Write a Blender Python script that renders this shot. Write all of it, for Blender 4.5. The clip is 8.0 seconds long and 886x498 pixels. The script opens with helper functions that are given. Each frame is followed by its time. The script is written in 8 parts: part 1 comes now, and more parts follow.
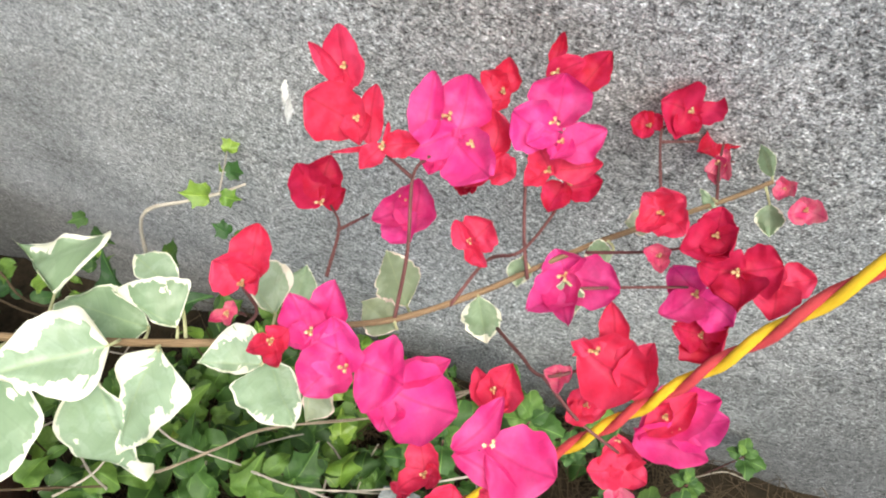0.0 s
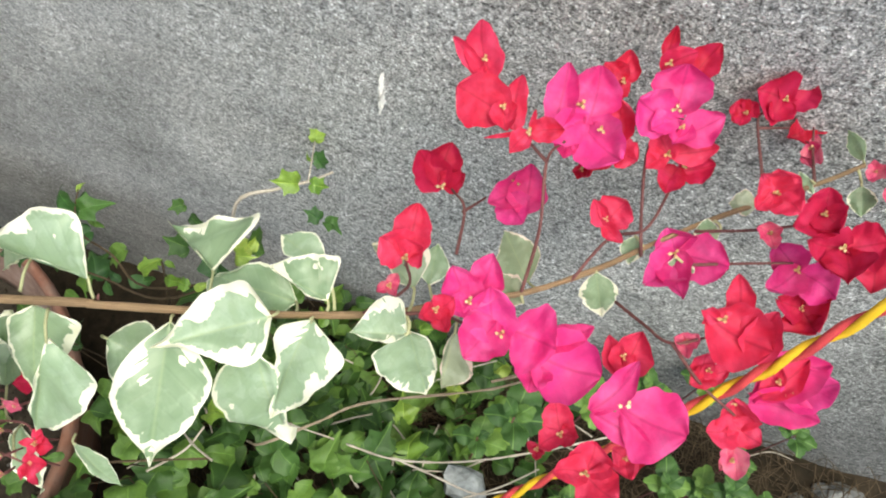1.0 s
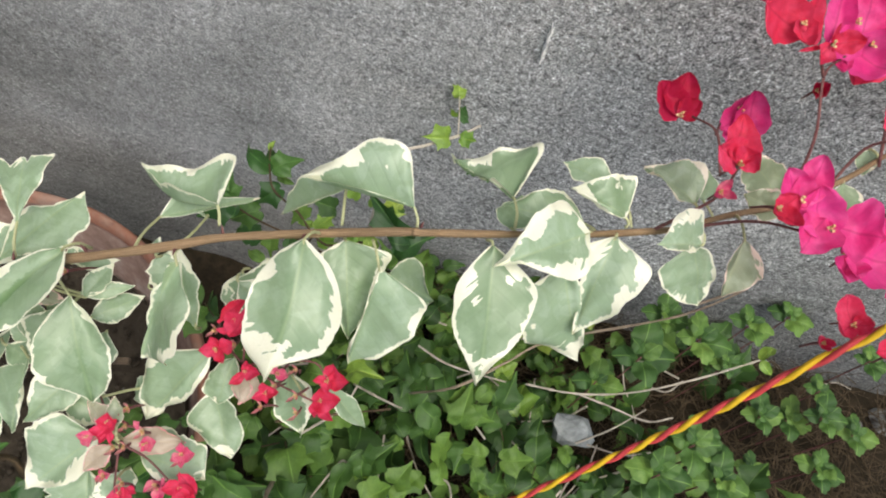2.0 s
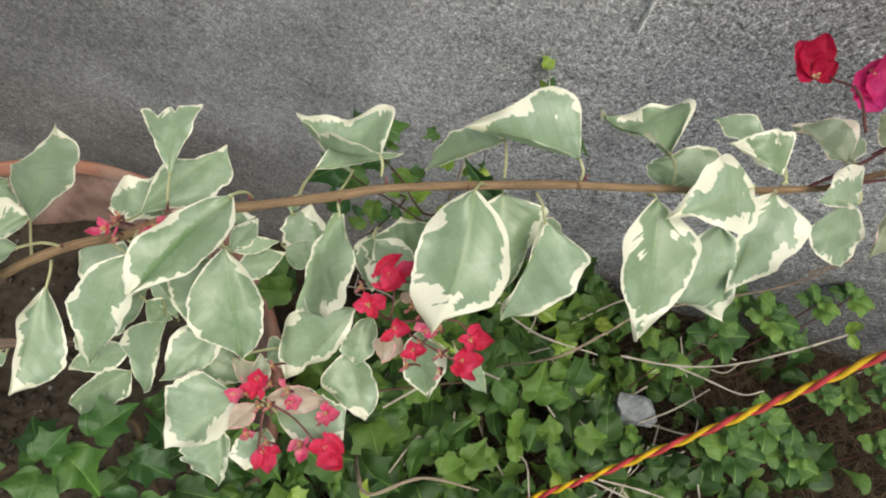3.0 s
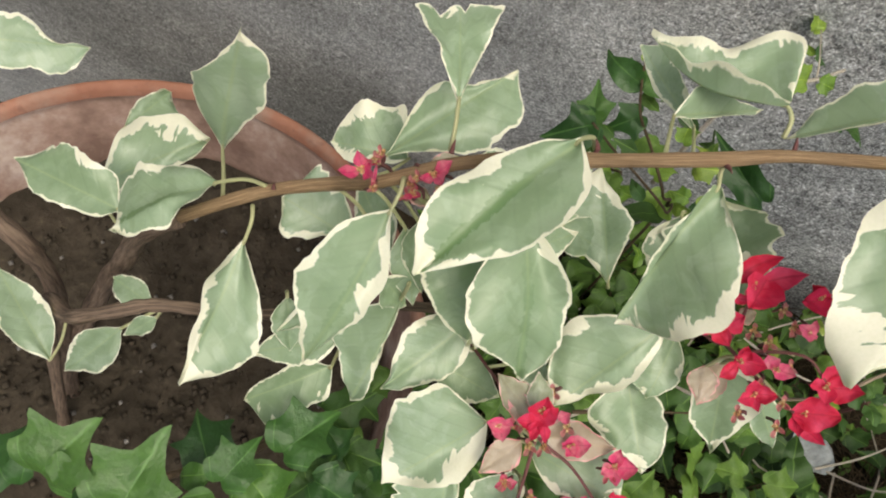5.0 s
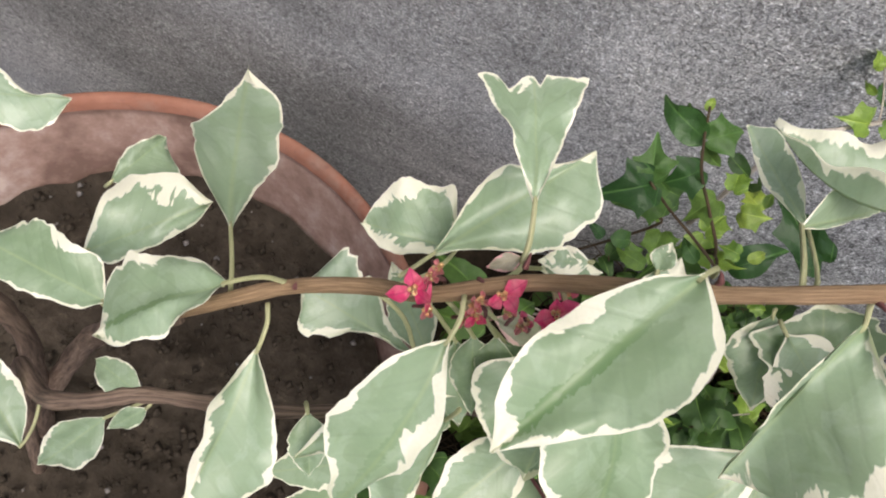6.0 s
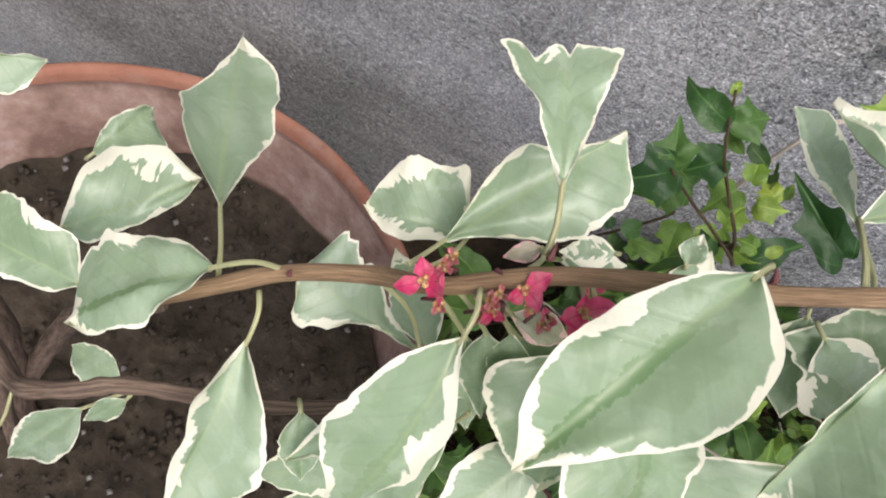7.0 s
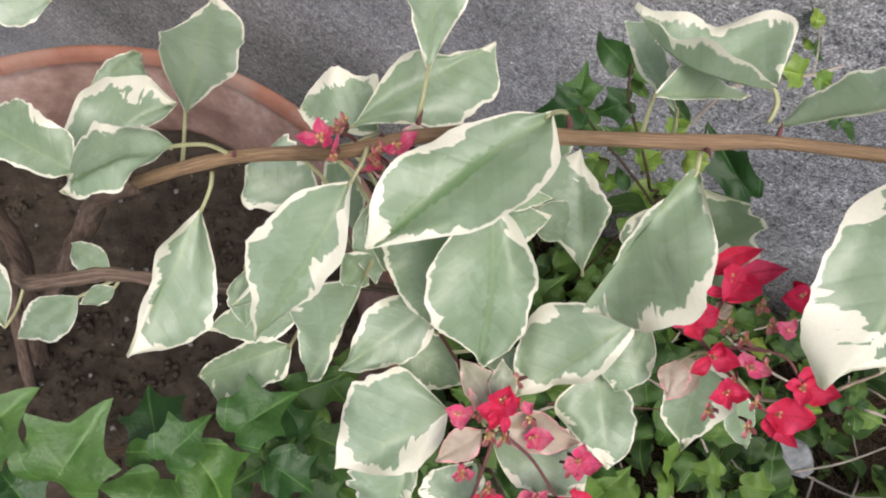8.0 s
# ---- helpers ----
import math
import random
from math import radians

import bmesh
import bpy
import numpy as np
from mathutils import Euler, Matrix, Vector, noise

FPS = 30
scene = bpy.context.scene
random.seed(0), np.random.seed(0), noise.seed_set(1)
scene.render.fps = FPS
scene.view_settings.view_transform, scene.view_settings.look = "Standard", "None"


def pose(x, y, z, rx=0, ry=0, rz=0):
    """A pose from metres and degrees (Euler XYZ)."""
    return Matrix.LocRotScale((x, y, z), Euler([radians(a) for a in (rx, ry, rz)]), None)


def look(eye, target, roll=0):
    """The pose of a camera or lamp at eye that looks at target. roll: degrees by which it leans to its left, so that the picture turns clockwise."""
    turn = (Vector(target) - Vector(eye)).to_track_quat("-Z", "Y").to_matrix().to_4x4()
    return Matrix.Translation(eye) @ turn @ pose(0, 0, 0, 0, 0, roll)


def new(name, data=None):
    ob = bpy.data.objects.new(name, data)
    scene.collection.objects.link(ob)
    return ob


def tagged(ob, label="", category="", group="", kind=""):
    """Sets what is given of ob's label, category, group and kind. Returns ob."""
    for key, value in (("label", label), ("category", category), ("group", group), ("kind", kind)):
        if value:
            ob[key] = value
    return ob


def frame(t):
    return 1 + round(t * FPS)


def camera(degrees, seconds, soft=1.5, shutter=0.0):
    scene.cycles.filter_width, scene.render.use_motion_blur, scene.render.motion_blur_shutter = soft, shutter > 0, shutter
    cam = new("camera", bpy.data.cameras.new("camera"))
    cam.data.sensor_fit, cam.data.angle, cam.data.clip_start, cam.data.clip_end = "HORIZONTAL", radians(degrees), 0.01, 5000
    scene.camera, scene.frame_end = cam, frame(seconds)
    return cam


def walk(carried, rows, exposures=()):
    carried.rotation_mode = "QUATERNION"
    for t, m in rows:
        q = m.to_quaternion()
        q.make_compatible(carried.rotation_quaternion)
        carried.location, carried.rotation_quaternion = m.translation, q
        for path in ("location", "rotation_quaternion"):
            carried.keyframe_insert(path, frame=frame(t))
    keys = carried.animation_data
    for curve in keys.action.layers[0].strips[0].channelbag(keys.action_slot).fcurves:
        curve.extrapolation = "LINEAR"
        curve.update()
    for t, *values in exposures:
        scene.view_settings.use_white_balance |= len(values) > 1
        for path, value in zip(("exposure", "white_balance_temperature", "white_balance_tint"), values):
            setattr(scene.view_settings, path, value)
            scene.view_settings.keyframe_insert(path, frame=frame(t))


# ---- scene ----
cam = camera(59.99, 8.0, soft=2.0)
PATH = [
    (0, (-0.1363, 0.1297, 0.8664), (-0.1963, 0.5601, -0.0343), 10.16),
    (0.5, (-0.1508, 0.1114, 0.8786), (-0.2292, 0.5432, -0.0199), 8.15),
    (1, (-0.1862, 0.0958, 0.8842), (-0.2533, 0.5154, -0.0210), 8.89),
    (1.5, (-0.2625, 0.0664, 0.8824), (-0.2726, 0.4908, -0.0230), 12.74),
    (2, (-0.3447, 0.0150, 0.8731), (-0.3274, 0.4440, -0.0300), 15.68),
    (2.2, (-0.3665, 0.0024, 0.8734), (-0.3457, 0.4340, -0.0284), 15.84),
    (3.3, (-0.4347, -0.0242, 0.8208), (-0.4031, 0.3972, -0.0855), 18.55),
    (3.5, (-0.4480, -0.0298, 0.7963), (-0.4362, 0.3841, -0.1140), 18.15),
    (4, (-0.4765, -0.0186, 0.7627), (-0.4807, 0.3788, -0.1549), 18.50),
    (4.5, (-0.5046, -0.0138, 0.7434), (-0.5176, 0.3794, -0.1759), 18.72),
    (5, (-0.5231, 0.0046, 0.7311), (-0.5325, 0.3928, -0.1904), 19.33),
    (5.2, (-0.5327, 0.0184, 0.7225), (-0.5281, 0.4113, -0.1970), 21.20),
    (6.3, (-0.5628, 0.0542, 0.6871), (-0.5364, 0.4245, -0.2414), 26.21),
    (6.5, (-0.5672, 0.0573, 0.6813), (-0.5314, 0.4250, -0.2479), 27.89),
    (6.7, (-0.5722, 0.0583, 0.6813), (-0.5364, 0.4260, -0.2479), 27.49),
    (7, (-0.5615, 0.0554, 0.6771), (-0.5297, 0.4212, -0.2530), 27.73),
    (7.5, (-0.5382, 0.0377, 0.6973), (-0.5289, 0.4106, -0.2305), 24.20),
    (8, (-0.5125, 0.0100, 0.7198), (-0.5112, 0.3875, -0.2062), 23.27),
]
walk(cam, [(t, look(eye, target, roll)) for t, eye, target, roll in PATH], exposures=[(0, 1.01, 6660, 3), (1, 0.85, 6660, 1), (2, 0.47, 6610, 6), (3.5, 0.25, 6960, 4), (4.5, 0.25, 7160, 4), (5.2, 0.37, 6960, 7), (6.3, 0.57, 6520, 14), (7, 0.62, 6480, 14), (7.5, 0.46, 6470, 13), (8, 0.38, 6460, 15)])

# ---- light ----
world = bpy.data.worlds.new("overcast_sky")
scene.world = world
world.use_nodes = True
wn, wl = world.node_tree.nodes, world.node_tree.links
sky = wn.new("ShaderNodeTexSky")
sky.sky_type, sky.sun_disc = "NISHITA", False
sky.sun_elevation, sky.sun_rotation = radians(62), radians(150)
sky.air_density, sky.dust_density, sky.ozone_density = 1.0, 4.0, 0.6
wn["Background"].inputs["Strength"].default_value = 0.15
wl.new(sky.outputs["Color"], wn["Background"].inputs["Color"])
sun_data = bpy.data.lights.new("sun", "SUN")
sun_data.energy, sun_data.angle, sun_data.color = 1.9, radians(32), (1.0, 0.965, 0.91)
sun = new("sun", sun_data)
sun.matrix_world = look((0.7, -0.9, 4.2), (-0.3, 0.2, 0.4))


# ---- materials ----
def material(name, rough=0.6, spec=0.4):
    m = bpy.data.materials.new(name)
    m.use_nodes = True
    b = m.node_tree.nodes["Principled BSDF"]
    b.inputs["Roughness"].default_value = rough
    b.inputs["Specular IOR Level"].default_value = spec
    return m, m.node_tree, b


def node(tree, kind, **settings):
    n = tree.nodes.new(kind)
    for key, value in settings.items():
        n.inputs[key.replace("_", " ")].default_value = value
    return n


def ramp(tree, source, stops):
    r = tree.nodes.new("ShaderNodeValToRGB")
    while len(r.color_ramp.elements) < len(stops):
        r.color_ramp.elements.new(0.5)
    for e, (p, c) in zip(r.color_ramp.elements, stops):
        e.position, e.color = p, (*c, 1) if len(c) == 3 else (c[0], c[0], c[0], 1)
    tree.links.new(source, r.inputs["Fac"])
    return r.outputs["Color"]


def blend(tree, fac, a, b, kind="MIX"):
    m = tree.nodes.new("ShaderNodeMix")
    m.data_type, m.blend_type = "RGBA", kind
    for slot, value in ((0, fac), (6, a), (7, b)):
        if isinstance(value, (int, float)):
            m.inputs[slot].default_value = value
        elif isinstance(value, tuple):
            m.inputs[slot].default_value = (*value, 1)
        else:
            tree.links.new(value, m.inputs[slot])
    return m.outputs[2]


def calc(tree, op, a, b=0.0, c=0.0):
    m = tree.nodes.new("ShaderNodeMath")
    m.operation = op
    for i, value in enumerate((a, b, c)):
        if isinstance(value, (int, float)):
            m.inputs[i].default_value = value
        else:
            tree.links.new(value, m.inputs[i])
    return m.outputs[0]


def grain(tree, coords, scale, detail=4.0, rough=0.6, distortion=0.0):
    n = node(tree, "ShaderNodeTexNoise", Scale=scale, Detail=detail, Roughness=rough, Distortion=distortion)
    tree.links.new(coords, n.inputs["Vector"])
    return n.outputs["Fac"]


def bump(tree, bsdf, height, strength, distance):
    b = node(tree, "ShaderNodeBump", Strength=strength, Distance=distance)
    tree.links.new(height, b.inputs["Height"])
    tree.links.new(b.outputs["Normal"], bsdf.inputs["Normal"])


def coords(tree, kind="Object"):
    return tree.nodes.new("ShaderNodeTexCoord").outputs[kind]


def chance(tree):
    return tree.nodes.new("ShaderNodeObjectInfo").outputs["Random"]


def cement_material():
    m, t, b = material("rough_cement_plaster", 0.92, 0.25)
    c = coords(t)
    fine = grain(t, c, 560, 3, 0.7)
    mid = grain(t, c, 215, 4, 0.7)
    broad = grain(t, c, 5, 5, 0.6)
    patch = grain(t, c, 1.7, 3, 0.5)
    base = ramp(t, broad, [(0.3, (0.352, 0.366, 0.386)), (0.7, (0.488, 0.502, 0.518))])
    base = blend(t, ramp(t, patch, [(0.4, (0.0,)), (0.65, (0.5,))]), base, (0.425, 0.422, 0.415))
    # old grime in blotches with ragged rims, shade painted into left and foot ones
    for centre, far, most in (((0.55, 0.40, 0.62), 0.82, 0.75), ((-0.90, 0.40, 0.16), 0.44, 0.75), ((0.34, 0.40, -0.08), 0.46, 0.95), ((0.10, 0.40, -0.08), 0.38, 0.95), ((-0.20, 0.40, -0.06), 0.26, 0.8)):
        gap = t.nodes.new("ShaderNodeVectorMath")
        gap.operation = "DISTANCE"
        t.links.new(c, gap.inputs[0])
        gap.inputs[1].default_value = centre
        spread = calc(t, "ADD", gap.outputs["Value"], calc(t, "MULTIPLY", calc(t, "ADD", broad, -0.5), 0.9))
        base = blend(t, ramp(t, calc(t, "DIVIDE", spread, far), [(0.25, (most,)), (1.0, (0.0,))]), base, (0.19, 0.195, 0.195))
    side = t.nodes.new("ShaderNodeSeparateXYZ")
    t.links.new(c, side.inputs["Vector"])
    coarse = ramp(t, calc(t, "ADD", side.outputs["X"], calc(t, "MULTIPLY", calc(t, "ADD", patch, 2.0), 0.35)), [(0.34, (0.60,)), (0.64, (1.0,))])
    streaks = t.nodes.new("ShaderNodeMapping")
    streaks.inputs["Scale"].default_value = (14.0, 14.0, 75.0)
    t.links.new(c, streaks.inputs["Vector"])
    base = blend(t, 0.4, base, ramp(t, grain(t, streaks.outputs[0], 1.0, 4, 0.65), [(0.32, (0.72,)), (0.5, (1.0,)), (0.68, (1.22,))]), "MULTIPLY")
    specks = ramp(t, mid, [(0.34, (0.26,)), (0.44, (0.78,)), (0.55, (1.05,)), (0.66, (1.6,))])
    base = blend(t, calc(t, "MULTIPLY", coarse, 0.95), base, specks, "MULTIPLY")
    pits = ramp(t, fine, [(0.37, (0.12,)), (0.45, (0.80,)), (0.56, (1.08,)), (0.65, (2.4,))])
    base = blend(t, calc(t, "MULTIPLY", coarse, 0.85), base, pits, "MULTIPLY")
    t.links.new(base, b.inputs["Base Color"])
    h = calc(t, "ADD", calc(t, "MULTIPLY", mid, 1.0), calc(t, "MULTIPLY", fine, 0.5))
    bump(t, b, h, 0.9, 0.0028)
    return m


def soil_material(name, dark, light, scale):
    m, t, b = material(name, 0.95, 0.2)
    c = coords(t)
    n1, n2 = grain(t, c, scale, 6, 0.7), grain(t, c, scale * 0.13, 3, 0.5)
    col = ramp(t, n1, [(0.3, dark), (0.62, light), (0.78, tuple(min(1, v * 2.2) for v in light))])
    col = blend(t, ramp(t, n2, [(0.4, (0.0,)), (0.7, (0.6,))]), col, tuple(v * 0.55 for v in dark))
    t.links.new(col, b.inputs["Base Color"])
    bump(t, b, n1, 0.8, 0.006)
    return m


def clay_material():
    m, t, b = material("weathered_terracotta", 0.8, 0.3)
    c = coords(t)
    n1, n2, n3 = grain(t, c, 9, 5, 0.65), grain(t, c, 140, 3, 0.6), grain(t, c, 26, 4, 0.6)
    col = ramp(t, n1, [(0.35, (0.215, 0.092, 0.060)), (0.55, (0.285, 0.135, 0.092)), (0.72, (0.355, 0.215, 0.165))])
    col = blend(t, ramp(t, n3, [(0.46, (0.0,)), (0.68, (0.65,))]), col, (0.27, 0.205, 0.17))
    col = blend(t, ramp(t, n2, [(0.30, (0.5,)), (0.42, (0.0,))]), col, (0.17, 0.09, 0.07))
    t.links.new(col, b.inputs["Base Color"])
    bump(t, b, n2, 0.35, 0.002)
    return m


def clay_inside_material():
    m, t, b = material("limescaled_terracotta", 0.85, 0.25)
    c = coords(t)
    n1, n3 = grain(t, c, 13, 5, 0.7), grain(t, c, 60, 4, 0.6)
    col = ramp(t, n1, [(0.36, (0.165, 0.105, 0.083)), (0.5, (0.295, 0.200, 0.165)), (0.66, (0.45, 0.365, 0.325))])
    col = blend(t, ramp(t, n3, [(0.5, (0.0,)), (0.75, (0.6,))]), col, (0.20, 0.12, 0.10))
    z = t.nodes.new("ShaderNodeSeparateXYZ")
    t.links.new(c, z.inputs["Vector"])
    damp = calc(t, "ADD", calc(t, "MULTIPLY", z.outputs["Z"], -22.0), calc(t, "MULTIPLY", n1, 1.6))
    col = blend(t, ramp(t, calc(t, "ADD", damp, -1.05), [(0.2, (0.0,)), (0.6, (0.85,))]), col, (0.085, 0.062, 0.047))
    t.links.new(col, b.inputs["Base Color"])
    bump(t, b, n3, 0.35, 0.002)
    return m


def thin(tree, bsdf, color, share):
    """Lets part of the light through a leaf."""
    tr = tree.nodes.new("ShaderNodeBsdfTranslucent")
    tree.links.new(color, tr.inputs["Color"])
    mix = tree.nodes.new("ShaderNodeMixShader")
    mix.inputs[0].default_value = share
    tree.links.new(bsdf.outputs[0], mix.inputs[1])
    tree.links.new(tr.outputs[0], mix.inputs[2])
    tree.links.new(mix.outputs[0], tree.nodes["Material Output"].inputs["Surface"])


def variegated_material():
    m, t, b = material("variegated_leaf", 0.36, 0.5)
    uv = coords(t, "UV")
    r = chance(t)
    edge = t.nodes.new("ShaderNodeAttribute")
    edge.attribute_name = "edge"
    cream = t.nodes.new("ShaderNodeAttribute")
    cream.attribute_name = "cream"
    pink = t.nodes.new("ShaderNodeAttribute")
    pink.attribute_name = "pink"
    shift = t.nodes.new("ShaderNodeVectorMath")
    shift.operation = "ADD"
    comb = t.nodes.new("ShaderNodeCombineXYZ")
    t.links.new(calc(t, "MULTIPLY", r, 37.0), comb.inputs["X"])
    t.links.new(calc(t, "MULTIPLY", r, 91.0), comb.inputs["Y"])
    t.links.new(uv, shift.inputs[0])
    t.links.new(comb.outputs[0], shift.inputs[1])
    p = shift.outputs[0]
    lobes = grain(t, p, 2.6, 2.0, 0.5)
    ragged = grain(t, p, 13, 4.0, 0.65, 0.6)
    spot = grain(t, p, 55, 3.0, 0.6)
    patch = calc(t, "MAXIMUM", calc(t, "ADD", lobes, -0.5), 0.0)
    reach = calc(t, "ADD", calc(t, "MULTIPLY", calc(t, "MULTIPLY", patch, calc(t, "ADD", cream.outputs["Fac"], 0.05)), 3.1), calc(t, "ADD", calc(t, "MULTIPLY", cream.outputs["Fac"], 0.05), 0.035))
    reach = calc(t, "ADD", reach, calc(t, "MULTIPLY", calc(t, "MAXIMUM", calc(t, "ADD", cream.outputs["Fac"], -0.85), 0.0), 0.55))
    reach = calc(t, "MINIMUM", reach, 0.70)
    s = t.nodes.new("ShaderNodeSeparateXYZ")
    t.links.new(uv, s.inputs["Vector"])
    rib = calc(t, "ABSOLUTE", calc(t, "ADD", s.outputs["Y"], -0.5))
    comb_at = t.nodes.new("ShaderNodeCombineXYZ")
    t.links.new(calc(t, "MULTIPLY", calc(t, "SUBTRACT", s.outputs["X"], calc(t, "MULTIPLY", rib, 0.8)), 17.0), comb_at.inputs["X"])
    t.links.new(calc(t, "MULTIPLY", s.outputs["Y"], 3.5), comb_at.inputs["Y"])
    t.links.new(calc(t, "MULTIPLY", r, 61.0), comb_at.inputs["Z"])
    teeth = grain(t, comb_at.outputs[0], 1.0, 2.0, 0.5)
    reach = calc(t, "ADD", reach, calc(t, "MULTIPLY", calc(t, "ADD", teeth, -0.5), calc(t, "MULTIPLY", reach, 2.2)))
    field = calc(t, "SUBTRACT", edge.outputs["Fac"], calc(t, "ADD", reach, calc(t, "MULTIPLY", calc(t, "ADD", ragged, -0.5), 0.14)))
    is_cream = ramp(t, calc(t, "ADD", calc(t, "MULTIPLY", field, 14.0), 0.5), [(0.32, (1.0,)), (0.68, (0.0,))])
    green = ramp(t, grain(t, p, 3.4, 4.0, 0.6, 0.4), [(0.34, (0.245, 0.345, 0.228)), (0.47, (0.285, 0.388, 0.265)), (0.58, (0.315, 0.418, 0.297)), (0.72, (0.345, 0.443, 0.327))])
    green = blend(t, 0.12, green, ramp(t, spot, [(0.35, (0.75,)), (0.6, (1.1,))]), "MULTIPLY")
    zones = ramp(t, calc(t, "ADD", grain(t, p, 4.6, 3.0, 0.55, 0.8), calc(t, "MULTIPLY", edge.outputs["Fac"], 0.10)), [(0.50, (0.0,)), (0.56, (1.0,))])
    green = blend(t, calc(t, "MULTIPLY", zones, 0.5), green, (0.225, 0.325, 0.195))
    tone = calc(t, "FRACT", calc(t, "MULTIPLY", r, 13.7))
    green = blend(t, 1.0, green, ramp(t, tone, [(0.0, (0.80, 0.82, 0.74)), (0.35, (0.98, 0.97, 0.95)), (1.0, (1.08, 1.05, 1.08))]), "MULTIPLY")
    ribmask = ramp(t, rib, [(0.004, (0.38,)), (0.013, (0.0,))])
    green = blend(t, ribmask, green, (0.33, 0.41, 0.22))
    dark = ramp(t, calc(t, "ADD", calc(t, "MULTIPLY", rib, 8.0), calc(t, "MULTIPLY", calc(t, "ADD", ragged, -0.28), -0.9)), [(0.0, (0.55,)), (0.05, (0.0,))])
    smudge = t.nodes.new("ShaderNodeAttribute")
    smudge.attribute_name = "smudge"
    dark = calc(t, "MULTIPLY", dark, calc(t, "MULTIPLY", smudge.outputs["Fac"], 1.5))
    green = blend(t, dark, green, (0.12, 0.215, 0.085))
    vein = t.nodes.new("ShaderNodeTexWave")
    vein.inputs["Scale"].default_value = 1.0
    vein.inputs["Distortion"].default_value = 0.6
    vc = t.nodes.new("ShaderNodeCombineXYZ")
    t.links.new(calc(t, "MULTIPLY", calc(t, "SUBTRACT", s.outputs["X"], calc(t, "MULTIPLY", rib, 0.75)), 2.3), vc.inputs["X"])
    t.links.new(vc.outputs[0], vein.inputs["Vector"])
    veins = vein.outputs["Fac"]
    green = blend(t, 0.14, green, ramp(t, veins, [(0.0, (0.74,)), (0.10, (1.03,)), (1.0, (1.0,))]), "MULTIPLY")
    pale = blend(t, 0.3, (0.79, 0.78, 0.65), ramp(t, spot, [(0.3, (0.64, 0.67, 0.50)), (0.6, (0.80, 0.79, 0.69))]))
    pale = blend(t, calc(t, "MULTIPLY", pink.outputs["Fac"], 0.8), pale, (0.72, 0.24, 0.30))
    col = blend(t, is_cream, green, pale)
    col = blend(t, calc(t, "MULTIPLY", pink.outputs["Fac"], 0.34), col, (0.66, 0.26, 0.29))
    t.links.new(col, b.inputs["Base Color"])
    h = calc(t, "ADD", calc(t, "MULTIPLY", ramp(t, veins, [(0.0, (0.0,)), (0.14, (1.0,))]), 0.10), calc(t, "ADD", calc(t, "MULTIPLY", grain(t, p, 5, 1.5, 0.4), 1.3), calc(t, "MULTIPLY", spot, 0.12)))
    bump(t, b, h, 0.3, 0.0016)
    thin(t, b, blend(t, 1.0, col, (0.85, 1.0, 0.5), "MULTIPLY"), 0.27)
    return m


def bract_material(name, a, b_, c):
    m, t, b = material(name, 0.55, 0.25)
    uv, r = coords(t, "UV"), chance(t)
    shift = t.nodes.new("ShaderNodeVectorMath")
    shift.operation = "ADD"
    t.links.new(uv, shift.inputs[0])
    comb = t.nodes.new("ShaderNodeCombineXYZ")
    t.links.new(calc(t, "MULTIPLY", r, 53.0), comb.inputs["X"])
    t.links.new(comb.outputs[0], shift.inputs[1])
    p = shift.outputs[0]
    col = blend(t, ramp(t, r, [(0.2, (0.0,)), (0.8, (1.0,))]), a, b_)
    col = blend(t, ramp(t, grain(t, p, 2.2, 3, 0.5), [(0.42, (0.0,)), (0.7, (0.75,))]), col, c)
    s = t.nodes.new("ShaderNodeSeparateXYZ")
    t.links.new(uv, s.inputs["Vector"])
    rib = calc(t, "ABSOLUTE", calc(t, "ADD", s.outputs["Y"], -0.5))
    col = blend(t, ramp(t, rib, [(0.008, (0.4,)), (0.03, (0.0,))]), col, tuple(v * 0.55 for v in a))
    vein = t.nodes.new("ShaderNodeTexWave")
    vein.inputs["Scale"].default_value = 1.0
    vein.inputs["Distortion"].default_value = 1.2
    vc = t.nodes.new("ShaderNodeCombineXYZ")
    t.links.new(calc(t, "MULTIPLY", calc(t, "SUBTRACT", s.outputs["X"], calc(t, "MULTIPLY", rib, 0.8)), 2.6), vc.inputs["X"])
    t.links.new(vc.outputs[0], vein.inputs["Vector"])
    crease = grain(t, p, 6, 4, 0.6)
    col = blend(t, 0.07, col, ramp(t, vein.outputs["Fac"], [(0.0, (0.55,)), (0.3, (1.05,)), (1.0, (1.0,))]), "MULTIPLY")
    col = blend(t, 0.35, col, ramp(t, crease, [(0.3, (0.68,)), (0.6, (1.1,))]), "MULTIPLY")
    t.links.new(col, b.inputs["Base Color"])
    bump(t, b, calc(t, "ADD", calc(t, "MULTIPLY", crease, 1.3), calc(t, "MULTIPLY", vein.outputs["Fac"], 0.06)), 0.4, 0.0016)
    thin(t, b, col, 0.38)
    return m


